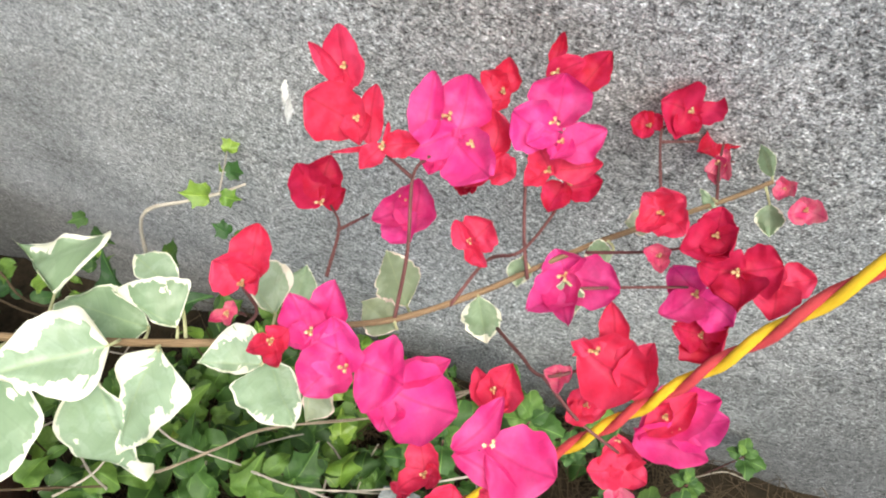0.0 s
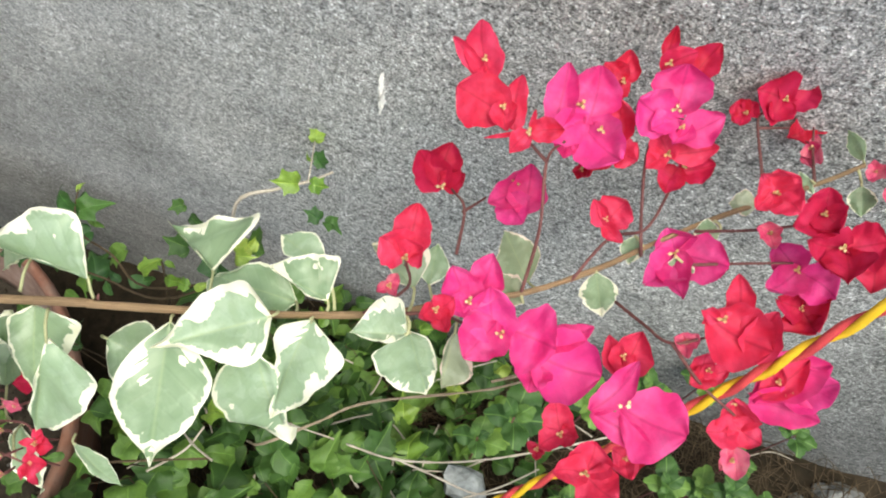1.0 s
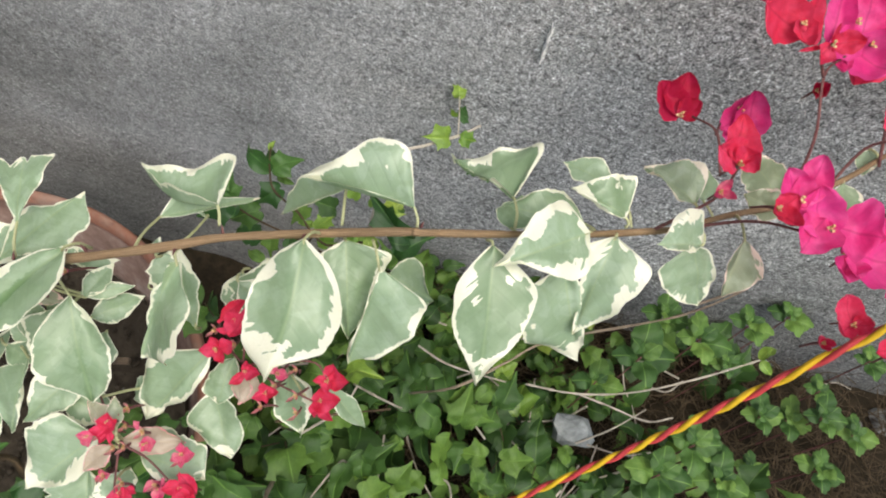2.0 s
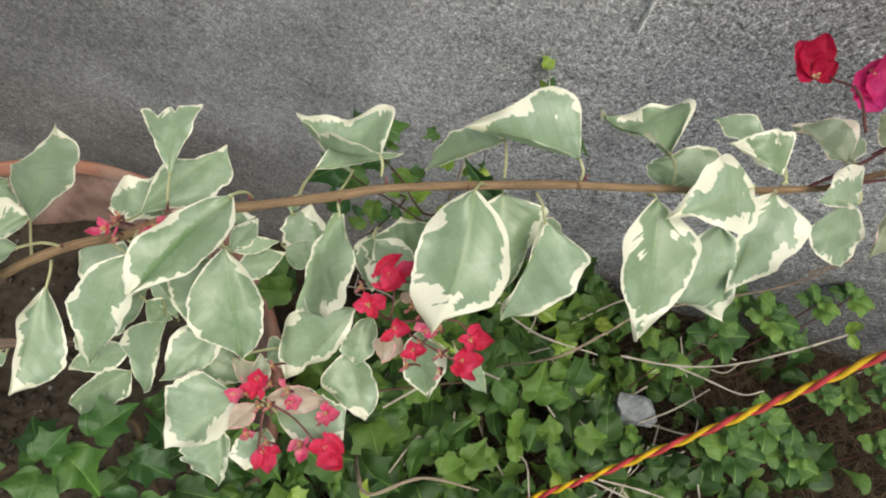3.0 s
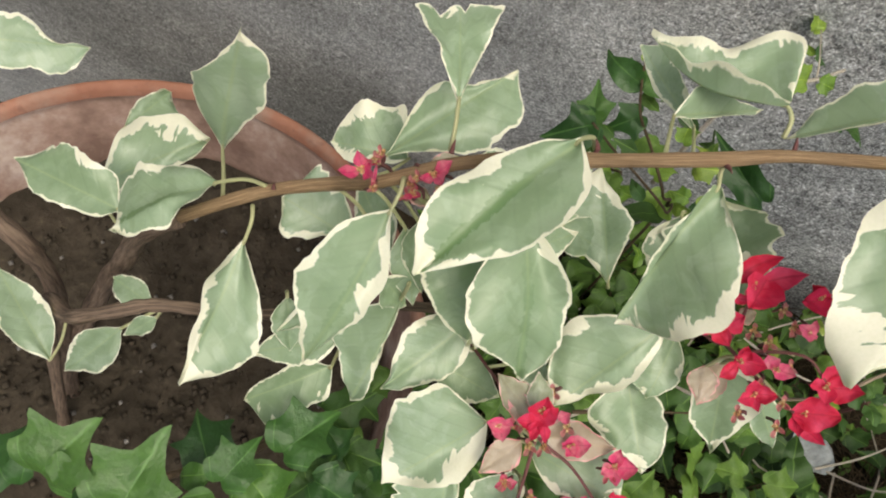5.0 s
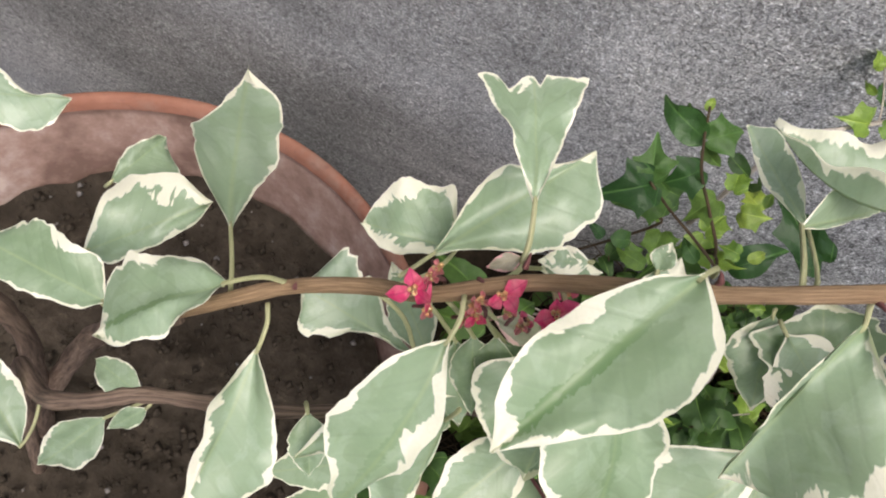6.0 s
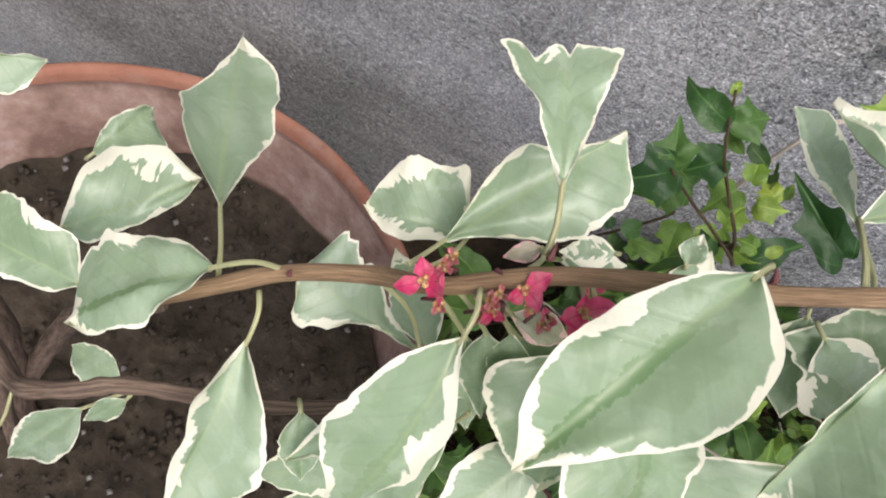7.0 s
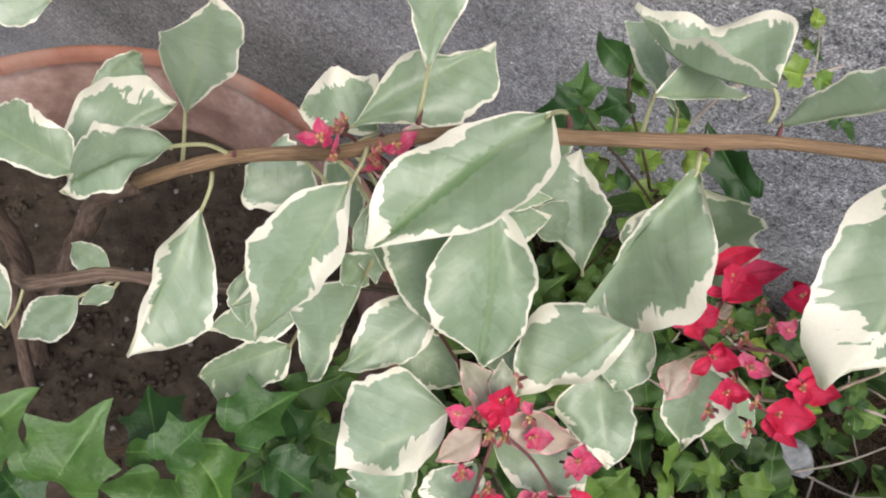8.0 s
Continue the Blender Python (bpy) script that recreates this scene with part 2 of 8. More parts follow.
def plain_leaf_material(name, dark, mid, light, rough=0.32, share=0.22):
    m, t, b = material(name, rough, 0.5)
    c, r = coords(t, "UV"), t.nodes.new("ShaderNodeNewGeometry").outputs["Random Per Island"]
    o = chance(t)
    mixr = calc(t, "FRACT", calc(t, "ADD", r, o))
    col = ramp(t, mixr, [(0.0, dark), (0.55, mid), (0.9, light)])
    at = t.nodes.new("ShaderNodeCombineXYZ")
    t.links.new(calc(t, "MULTIPLY", mixr, 71.0), at.inputs["Z"])
    own = t.nodes.new("ShaderNodeVectorMath")
    own.operation = "ADD"
    t.links.new(c, own.inputs[0])
    t.links.new(at.outputs[0], own.inputs[1])
    n1 = grain(t, own.outputs[0], 16, 4, 0.6)
    n0 = grain(t, own.outputs[0], 3.2, 3, 0.55)
    col = blend(t, 0.5, col, ramp(t, n1, [(0.3, (0.72,)), (0.65, (1.12,))]), "MULTIPLY")
    col = blend(t, 0.9, col, ramp(t, n0, [(0.34, (0.74, 0.80, 0.70)), (0.52, (1.0, 1.0, 0.95)), (0.68, (1.16, 1.12, 1.05))]), "MULTIPLY")
    s = t.nodes.new("ShaderNodeSeparateXYZ")
    t.links.new(c, s.inputs["Vector"])
    rib = calc(t, "ABSOLUTE", calc(t, "ADD", s.outputs["Y"], -0.5))
    ang = calc(t, "ARCTAN2", rib, calc(t, "ADD", s.outputs["X"], 0.02))
    rays = calc(t, "ABSOLUTE", calc(t, "SINE", calc(t, "MULTIPLY", ang, 3.6)))
    veins = ramp(t, rays, [(0.03, (0.50,)), (0.11, (0.0,))])
    col = blend(t, veins, col, tuple(min(1, v * 1.7 + 0.01) for v in light))
    t.links.new(col, b.inputs["Base Color"])
    bump(t, b, calc(t, "ADD", calc(t, "MULTIPLY", rays, 0.5), n1), 0.4, 0.0015)
    thin(t, b, col, share)
    return m


def bark_material(name, dark, light, scale=60):
    m, t, b = material(name, 0.8, 0.25)
    c = coords(t, "UV")
    mp = t.nodes.new("ShaderNodeMapping")
    mp.inputs["Scale"].default_value = (0.3, 1.0, 1.0)
    t.links.new(c, mp.inputs["Vector"])
    n1 = grain(t, mp.outputs[0], scale * 0.22, 4, 0.7, 0.3)
    n2 = grain(t, coords(t), 30, 4, 0.6)
    col = ramp(t, n1, [(0.38, dark), (0.56, light), (0.7, tuple(min(1, v * 1.35) for v in light))])
    col = blend(t, 0.7, col, ramp(t, n2, [(0.35, (0.7,)), (0.65, (1.15,))]), "MULTIPLY")
    t.links.new(col, b.inputs["Base Color"])
    bump(t, b, n1, 0.9, 0.0012)
    return m


def fibre_material(name, dark, light):
    m, t, b = material(name, 0.6, 0.3)
    mp = t.nodes.new("ShaderNodeMapping")
    mp.inputs["Scale"].default_value = (25.0, 10.0, 1.0)
    t.links.new(coords(t, "UV"), mp.inputs["Vector"])
    n1 = grain(t, mp.outputs[0], 9, 4, 0.6)
    t.links.new(ramp(t, n1, [(0.3, dark), (0.65, light)]), b.inputs["Base Color"])
    bump(t, b, n1, 0.7, 0.0006)
    return m


def stone_material(name, dark, light):
    m, t, b = material(name, 0.85, 0.25)
    c = coords(t)
    n1, n2 = grain(t, c, 45, 5, 0.65), grain(t, c, 260, 3, 0.6)
    col = ramp(t, n1, [(0.32, dark), (0.62, light)])
    col = blend(t, 0.5, col, ramp(t, n2, [(0.3, (0.6,)), (0.6, (1.1,))]), "MULTIPLY")
    t.links.new(col, b.inputs["Base Color"])
    bump(t, b, n2, 0.5, 0.002)
    return m


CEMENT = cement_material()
EARTH = soil_material("dark_garden_earth", (0.014, 0.011, 0.007), (0.042, 0.031, 0.019), 70)
POT_SOIL = soil_material("potting_soil", (0.030, 0.024, 0.017), (0.068, 0.055, 0.041), 90)
CLAY, CLAY_IN = clay_material(), clay_inside_material()
VARIEGATED = variegated_material()
RED = bract_material("red_bract", (0.61, 0.022, 0.065), (0.68, 0.035, 0.105), (0.72, 0.08, 0.18))
MAGENTA = bract_material("magenta_bract", (0.68, 0.032, 0.20), (0.72, 0.045, 0.27), (0.78, 0.12, 0.36))
CRIMSON = bract_material("crimson_bract", (0.48, 0.012, 0.04), (0.54, 0.016, 0.07), (0.60, 0.03, 0.12))
PINK = bract_material("pink_bract", (0.70, 0.06, 0.19), (0.74, 0.13, 0.26), (0.76, 0.30, 0.34))
FLORET = plain_leaf_material("cream_floret", (0.70, 0.40, 0.22), (0.78, 0.55, 0.30), (0.80, 0.70, 0.44), 0.6, 0.2)
PETIOLE = bark_material("pale_green_petiole", (0.42, 0.44, 0.22), (0.56, 0.57, 0.33))
STEM = bark_material("tan_striped_bark", (0.20, 0.128, 0.072), (0.30, 0.205, 0.120), 110)
TRUNK = bark_material("grey_brown_bark", (0.088, 0.062, 0.047), (0.195, 0.142, 0.108))
STALK = bark_material("reddish_flower_stalk", (0.12, 0.045, 0.048), (0.23, 0.10, 0.095))
DRY = bark_material("dry_pale_twig", (0.30, 0.26, 0.21), (0.55, 0.50, 0.43))
DRY_MID = bark_material("dry_grey_brown_twig", (0.16, 0.12, 0.085), (0.34, 0.275, 0.205))
DRY_DARK = bark_material("dry_brown_twig", (0.040, 0.028, 0.016), (0.115, 0.080, 0.046))
IVY = plain_leaf_material("ivy_leaf", (0.022, 0.062, 0.011), (0.048, 0.115, 0.019), (0.105, 0.195, 0.031), 0.58)
IVY_BIG = plain_leaf_material("glossy_ivy_leaf", (0.020, 0.070, 0.015), (0.037, 0.106, 0.023), (0.066, 0.150, 0.032), 0.42)
LEAF_FRESH = plain_leaf_material("fresh_ivy_leaf", (0.052, 0.135, 0.022), (0.078, 0.175, 0.028), (0.115, 0.220, 0.040), 0.45)
LIME = plain_leaf_material("lime_young_leaf", (0.13, 0.25, 0.035), (0.20, 0.32, 0.05), (0.30, 0.40, 0.07))
WEED = plain_leaf_material("soft_weed_leaf", (0.034, 0.092, 0.020), (0.070, 0.155, 0.032), (0.140, 0.250, 0.050), 0.6, 0.25)
ROPE_RED = fibre_material("red_cord", (0.42, 0.03, 0.04), (0.72, 0.09, 0.10))
ROPE_YELLOW = fibre_material("yellow_cord", (0.70, 0.38, 0.015), (0.88, 0.60, 0.04))
CHALK = stone_material("white_paint", (0.86, 0.86, 0.84), (0.93, 0.93, 0.92))
PALE_STONE = stone_material("pale_stone", (0.15, 0.165, 0.175), (0.31, 0.335, 0.345))
GRIT = stone_material("dusty_grit", (0.08, 0.075, 0.07), (0.20, 0.19, 0.18))
BUD = bract_material("pale_pink_bud", (0.70, 0.20, 0.25), (0.74, 0.30, 0.32), (0.68, 0.42, 0.36))
GREY_STONE = stone_material("grey_stone", (0.12, 0.125, 0.125), (0.27, 0.275, 0.27))


# ---- shape helpers ----
def mesh_from(name, verts, faces, mats, uvs=None, picks=None, smooth=True):
    me = bpy.data.meshes.new(name)
    me.from_pydata([tuple(v) for v in verts], [], faces)
    for mat in mats:
        me.materials.append(mat)
    if uvs is not None:
        layer = me.uv_layers.new(name="UVMap")
        flat = np.array([uvs[i] for f in faces for i in f], dtype=np.float32).ravel()
        layer.data.foreach_set("uv", flat)
    if picks is not None:
        me.polygons.foreach_set("material_index", picks)
    me.polygons.foreach_set("use_smooth", [smooth] * len(me.polygons))
    me.update()
    return me


def part(name, mesh, parent, label=""):
    ob = new(name, mesh)
    if parent is not None:
        ob.parent = parent
        ob.matrix_parent_inverse = Matrix.Translation(-parent.location) if parent.type == "EMPTY" else Matrix.Identity(4)
    return tagged(ob, label)


def thing(name, place, label, category, group="", kind=""):
    ob = new(name)
    ob.empty_display_size = 0.02
    ob.location = place
    return tagged(ob, label, category, group, kind)


def spline(points, steps):
    pts = [Vector(p) for p in points]
    pts = [pts[0] * 2 - pts[1]] + pts + [pts[-1] * 2 - pts[-2]]
    out = []
    for i in range(1, len(pts) - 2):
        a, b, c, d = pts[i - 1:i + 3]
        for k in range(steps):
            t = k / steps
            out.append(0.5 * (2 * b + (c - a) * t + (2 * a - 5 * b + 4 * c - d) * t * t + (3 * b - a - 3 * c + d) * t ** 3))
    out.append(pts[-2])
    return out


def tube_data(path, radius, sides=8, cap=True):
    """Vertices, faces and UVs of a tube along path; radius(s) for s from 0 to 1."""
    verts, faces, uvs = [], [], []
    n, length, up = len(path), 0.0, None
    for i, p in enumerate(path):
        ahead = (path[min(i + 1, n - 1)] - path[max(i - 1, 0)]).normalized()
        if up is None:
            up = ahead.orthogonal().normalized()
        up = (up - ahead * up.dot(ahead)).normalized()
        side = ahead.cross(up)
        if i:
            length += (p - path[i - 1]).length
        r = radius(i / (n - 1))
        for k in range(sides):
            a = 2 * math.pi * k / sides
            verts.append(p + (up * math.cos(a) + side * math.sin(a)) * r)
            uvs.append((length * 10, k / sides))
    for i in range(n - 1):
        for k in range(sides):
            a, b = i * sides + k, i * sides + (k + 1) % sides
            faces.append((a, b, b + sides, a + sides))
    if cap:
        faces.append(tuple(range(sides - 1, -1, -1)))
        faces.append(tuple(range((n - 1) * sides, n * sides)))
    return verts, faces, uvs


def tube(name, points, r0, r1, mat, steps=5, sides=8, knots=0.0, seed=0):
    rnd = random.Random(seed)
    wob = [1 + knots * (rnd.random() - 0.4) for _ in range(400)]
    path = spline(points, steps)
    v, f, u = tube_data(path, lambda s: (r0 + (r1 - r0) * s) * wob[int(s * 60)], sides)
    return mesh_from(name, v, f, [mat], u)


def outline(u, shape):
    """Half-width of a bract along its length, at most 1."""
    if shape == "round":      # widest past the middle, with a round end
        return math.sin(math.pi * u ** 1.12) ** 0.68
    if shape == "slim":
        return math.sin(math.pi * u ** 0.95) ** 1.05
    return math.sin(math.pi * u ** 0.80) ** 0.64   # broad, with a short point


def blade(base, tip, width, face, fold, arch, shape, seed, nu=18, nv=10, wave=0.06, crumple=0.05):
    """A curved blade from base to tip that turns its upper side to face."""
    rnd = random.Random(seed)
    base, tip, face = Vector(base), Vector(tip), Vector(face)
    ax = tip - base
    length = ax.length
    ax.normalize()
    nz = (face - ax * face.dot(ax)).normalized()
    ay = nz.cross(ax)
    ph = [rnd.uniform(0, 6.28) for _ in range(5)]
    side_bend = rnd.uniform(-0.08, 0.08)
    verts, faces, uvs = [], [], []
    for i in range(nu + 1):
        u = i / nu
        uu = min(max(u, 0.012), 0.992)
        half = max(outline(uu, shape), 0.30 * (1 - u / 0.12) if u < 0.12 else 0.0) * width / 2
        jag = 1 + wave * 0.55 * math.sin(9 * u + ph[0]) + wave * 0.35 * math.sin(23 * u + ph[1])
        jag2 = 1 + wave * 0.55 * math.sin(8 * u + ph[2]) + wave * 0.35 * math.sin(21 * u + ph[3])
        for j in range(nv + 1):
            v = 2 * j / nv - 1
            y = v * half * (jag if v > 0 else jag2) + side_bend * length * math.sin(math.pi * u)
            z = fold * abs(v) ** 1.7 * half + arch * length * 4 * u * (1 - u)
            z += wave * width * 0.35 * abs(v) ** 2 * math.sin(7 * u + ph[4] + (2.0 if v > 0 else 0.0))
            z += crumple * width * noise.noise(Vector((u * 3.1 + seed * 1.7, v * 1.6 + seed, 0.5)))
            p = base + ax * u * length + ay * y + nz * z
            verts.append(p)
            uvs.append((u * 1.0, 0.5 + v * 0.5 * min(1.0, width / max(length, 1e-4)) * outline(uu, shape)))
    w = nv + 1
    for i in range(nu):
        for j in range(nv):
            a = i * w + j
            faces.append((a, a + w, a + w + 1, a + 1))
    return verts, faces, uvs


def set_floats(me, name, values):
    a = me.attributes.new(name, "FLOAT", "POINT")
    a.data.foreach_set("value", values)


# ---- setting ----
WALL_Y = 0.407
SIDE_X = -1.35


def build_wall():
    """A long free-standing plastered wall with an uneven face."""
    nx, nz = 220, 90
    xs = np.concatenate([np.linspace(-4.0, -1.3, 20), np.linspace(-1.28, 0.7, nx - 40), np.linspace(0.72, 4.0, 20)])
    zs = np.concatenate([np.linspace(-0.4, -0.22, 5), np.linspace(-0.2, 0.9, nz - 15), np.linspace(0.92, 1.8, 10)])
    verts, faces = [], []
    for z in zs:
        for x in xs:
            d = 0.0022 * noise.noise((x * 18, z * 18, 1)) + 0.004 * noise.noise((x * 4, z * 4, 5)) + 0.0012 * noise.noise((x * 70, z * 70, 3))
            verts.append((x, WALL_Y + d, z))
    m, k = len(xs), len(zs)
    for j in range(k - 1):
        for i in range(m - 1):
            a = j * m + i
            faces.append((a, a + 1, a + m + 1, a + m))
    s = len(verts)
    x0, x1, z0, z1, back = -4.0, 4.0, -0.4, 1.8, WALL_Y + 0.15
    verts += [(x0, back, z0), (x1, back, z0), (x1, back, z1), (x0, back, z1)]
    a, b, c, d = 0, m - 1, k * m - 1, (k - 1) * m
    faces += [(s + 1, s, s + 3, s + 2), (a, d, s + 3, s), (c, b, s + 1, s + 2), tuple([s + 2, s + 3] + [d + i for i in range(m)])]
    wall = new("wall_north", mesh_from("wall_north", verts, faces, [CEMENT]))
    tagged(wall, "grey rough cement-plastered garden wall with weathered grain", "wall", kind="structure")
    # a thin streak of white paint
    rnd = random.Random(4)
    for z, x, h, w in ((0.426, -0.2962, 0.021, 0.0015), (0.444, -0.2966, 0.013, 0.0010), (0.4545, -0.2960, 0.007, 0.0011)):
        v, f = [], []
        n = 9
        for i in range(n):
            zz = z - h / 2 + h * i / (n - 1)
            half = w * (0.35 + 0.65 * math.sin(math.pi * (i + 0.4) / n)) * rnd.uniform(0.6, 1.25) / 1.7
            off = rnd.uniform(-0.0006, 0.0006)
            for sx, sy in ((-1.5, 0.004), (-1.2, -0.0062), (1.2, -0.0062), (1.5, 0.004)):
                v.append((x + off + sx * half, WALL_Y + sy, zz))
        for i in range(n - 1):
            for q in range(3):
                a = i * 4 + q
                f.append((a, a + 1, a + 5, a + 4))
        part("paint_streak", mesh_from("paint_streak", v, f, [CHALK], smooth=False), wall, "thin streak of spilt white paint")
    return wall


def ground_z(x):
    """The earth falls away towards the pot."""
    t = min(1.0, max(0.0, (-0.30 - x) / 0.28))
    d = min(1.0, max(0.0, (x - 0.02) / 0.2))
    e = min(1.0, max(0.0, (-0.88 - x) / 0.14))
    c = min(1.0, max(0.0, (x + 0.45) / 0.15))
    return -0.062 * c * c * (3 - 2 * c) - 0.155 * t * t * (3 - 2 * t) - 0.13 * e * e * (3 - 2 * e) - 0.012 * d * d * (3 - 2 * d)


def build_ground():
    """One sheet of earth, finely uneven by the wall, that runs out to the horizon."""
    xs = np.concatenate([[-400, -60, -12, -4], np.linspace(-1.6, 0.9, 110), [4, 12, 60, 400]])
    ys = np.concatenate([[-400, -60, -12, -3], np.linspace(-1.0, 0.40, 70), [0.60, 4, 20, 80, 400]])
    verts, faces = [], []
    for y in ys:
        for x in xs:
            near = 1.0 if -1.6 <= x <= 0.9 and -1.0 <= y <= 0.6 else 0.0
            z = near * (0.022 * noise.noise((x * 9, y * 9, 0)) + 0.010 * noise.noise((x * 31, y * 31, 2)) + 0.004 * noise.noise((x * 90, y * 90, 4)))
            verts.append((x, y, z + near * ground_z(x)))
    m = len(xs)
    for j in range(len(ys) - 1):
        for i in range(m - 1):
            a = j * m + i
            faces.append((a, a + 1, a + m + 1, a + m))
    g = new("ground", mesh_from("ground", verts, faces, [EARTH]))
    return tagged(g, "dark damp garden earth at the foot of the wall", "ground", kind="structure")


def build_shade_wall():
    """A plain unseen wall beside the pot, added to block sky light there."""
    x0, x1, y0, z1 = SIDE_X - 0.15, SIDE_X, -1.6, 1.7
    n = 24
    verts, faces = [], []
    for j in range(n + 1):
        for i in range(n + 1):
            y, z = y0 + (WALL_Y + 0.01 - y0) * i / n, -0.4 + (z1 + 0.4) * j / n
            verts.append((x1 + 0.004 * noise.noise((y * 5, z * 5, 2)), y, z))
    for j in range(n):
        for i in range(n):
            a = j * (n + 1) + i
            faces.append((a, a + 1, a + n + 2, a + n + 1))
    s, w = len(verts), n + 1
    verts += [(x0, y0, -0.4), (x0, WALL_Y + 0.01, -0.4), (x0, WALL_Y + 0.01, z1), (x0, y0, z1)]
    faces += [(s + 1, s, s + 3, s + 2), tuple([s + 3, s] + [k * w for k in range(w)]), tuple([s + 1, s + 2] + [k * w + n for k in range(n, -1, -1)]), tuple([s + 2, s + 3] + [n * w + k for k in range(w)])]
    wall = new("shade_wall", mesh_from("shade_wall", verts, faces, [CEMENT]))
    return tagged(wall, "plain grey cement-plastered wall, unseen, added beside the pot to block sky light", "wall", kind="structure")


build_wall()
build_shade_wall()
build_ground()

POT_C, POT_R, RIM_Z, POT_FOOT = (-0.727, 0.083), 0.2296, 0.1625, -0.17


def build_pot():
    """A wide terracotta pot turned on a wheel, with a rolled rim."""
    pot = thing("terracotta_pot", (*POT_C, POT_FOOT), "large weathered terracotta pot with a rolled rim, limescaled inside", "plant pot")
    r, z = POT_R, RIM_Z
    outer = [(0.0, POT_FOOT), (r * 0.60, POT_FOOT), (r * 0.64, POT_FOOT + 0.008), (r * 0.86, 0.02), (r * 0.945, z - 0.036), (r * 0.957, z - 0.031),
             (r * 0.985, z - 0.028), (r * 0.997, z - 0.018), (r, z - 0.008), (r * 0.995, z - 0.003), (r * 0.985, z), (r * 0.968, z - 0.001), (r * 0.955, z - 0.005), (r * 0.948, z - 0.011)]
    inner = [(r * 0.948, z - 0.011), (r * 0.952, z - 0.016), (r * 0.945, z - 0.020), (r * 0.925, z - 0.034), (r * 0.90, z - 0.055), (r * 0.87, z - 0.08), (r * 0.84, z - 0.11), (r * 0.78, 0.0), (0.0, 0.0)]
    for name, profile, mat, label in (("body", outer, CLAY, ""), ("inner_wall", inner, CLAY_IN, "limescaled inner wall of the pot")):
        n, verts, faces = 96, [], []
        for k, (pr, pz) in enumerate(profile):
            for i in range(n):
                a = 2 * math.pi * i / n
                w = 1 + 0.004 * noise.noise((math.cos(a) * 2, math.sin(a) * 2, k * 0.3))
                verts.append((POT_C[0] + pr * w * math.cos(a), POT_C[1] + pr * w * math.sin(a), pz + 0.0015 * noise.noise((math.cos(a) * 5, math.sin(a) * 5, 9))))
        for k in range(len(profile) - 1):
            for i in range(n):
                a, b = k * n + i, k * n + (i + 1) % n
                faces.append((a, b, b + n, a + n))
        me = mesh_from(name, [(x - POT_C[0], y - POT_C[1], zz - POT_FOOT) for x, y, zz in verts], faces, [mat])
        ob = new(name, me)
        ob.parent = pot
        tagged(ob, label)
    return pot


def build_pot_soil():
    n, rings, verts, faces = 72, 26, [], []
    for k in range(rings + 1):
        pr = POT_R * 0.855 * k / rings
        for i in range(n):
            a = 2 * math.pi * i / n
            x, y = POT_C[0] + pr * math.cos(a), POT_C[1] + pr * math.sin(a)
            z = 0.085 + 0.016 * noise.noise((x * 22, y * 22, 0)) + 0.009 * noise.noise((x * 70, y * 70, 3)) + 0.005 * noise.noise((x * 160, y * 160, 7))
            verts.append((x, y, z))
    for k in range(rings):
        for i in range(n):
            a, b = k * n + i, k * n + (i + 1) % n
            faces.append((a, b, b + n, a + n))
    rnd = random.Random(11)
    shade = [0] * len(faces)
    for num in range(1000):   # crumbs of earth, some of them pale grit
        a, q = rnd.uniform(0, 6.283), POT_R * 0.83 * math.sqrt(rnd.random())
        c = Vector((POT_C[0] + q * math.cos(a), POT_C[1] + q * math.sin(a), 0.091))
        c.z += 0.014 * noise.noise((c.x * 22, c.y * 22, 0))
        s = rnd.uniform(0.0012, 0.0048) if num % 19 else rnd.uniform(0.0012, 0.0036)
        st = len(verts)
        for d in ((1, 0, 0), (0, 1, 0), (-1, 0, 0), (0, -1, 0), (0, 0, 1), (0, 0, -1)):
            verts.append(c + Vector(d) * s * rnd.uniform(0.6, 1.2))
        for f in ((0, 1, 4), (1, 2, 4), (2, 3, 4), (3, 0, 4), (1, 0, 5), (2, 1, 5), (3, 2, 5), (0, 3, 5)):
            faces.append(tuple(st + i for i in f))
            shade.append(1 if num % 19 == 0 else 0)
    ob = new("potting_soil", mesh_from("potting_soil", verts, faces, [POT_SOIL, GRIT], None, shade))
    return tagged(ob, "dark crumbly potting soil inside the terracotta pot", "soil", kind="stuff")


build_pot()
build_pot_soil()

# ---- the bougainvillea ----
plant = thing("bougainvillea", (POT_C[0] + 0.03, POT_C[1] - 0.05, 0.09), "variegated bougainvillea, cream-edged leaves, red and magenta bracts, growing in the pot", "plant")
COUNT = [0]


def thorn(place, way):
    v, f, u = tube_data(spline([place, Vector(place) + Vector(way) * 0.55 + Vector((0, 0, 0.0004)), Vector(place) + Vector(way)], 3), lambda s: 0.0009 - 0.00075 * s, 6)
    part("thorn", mesh_from("thorn", v, f, [STALK], u), plant, "short reddish thorn")


STATIONS = (0.0, 0.12, 0.30, 0.50, 0.70, 0.88, 1.0)


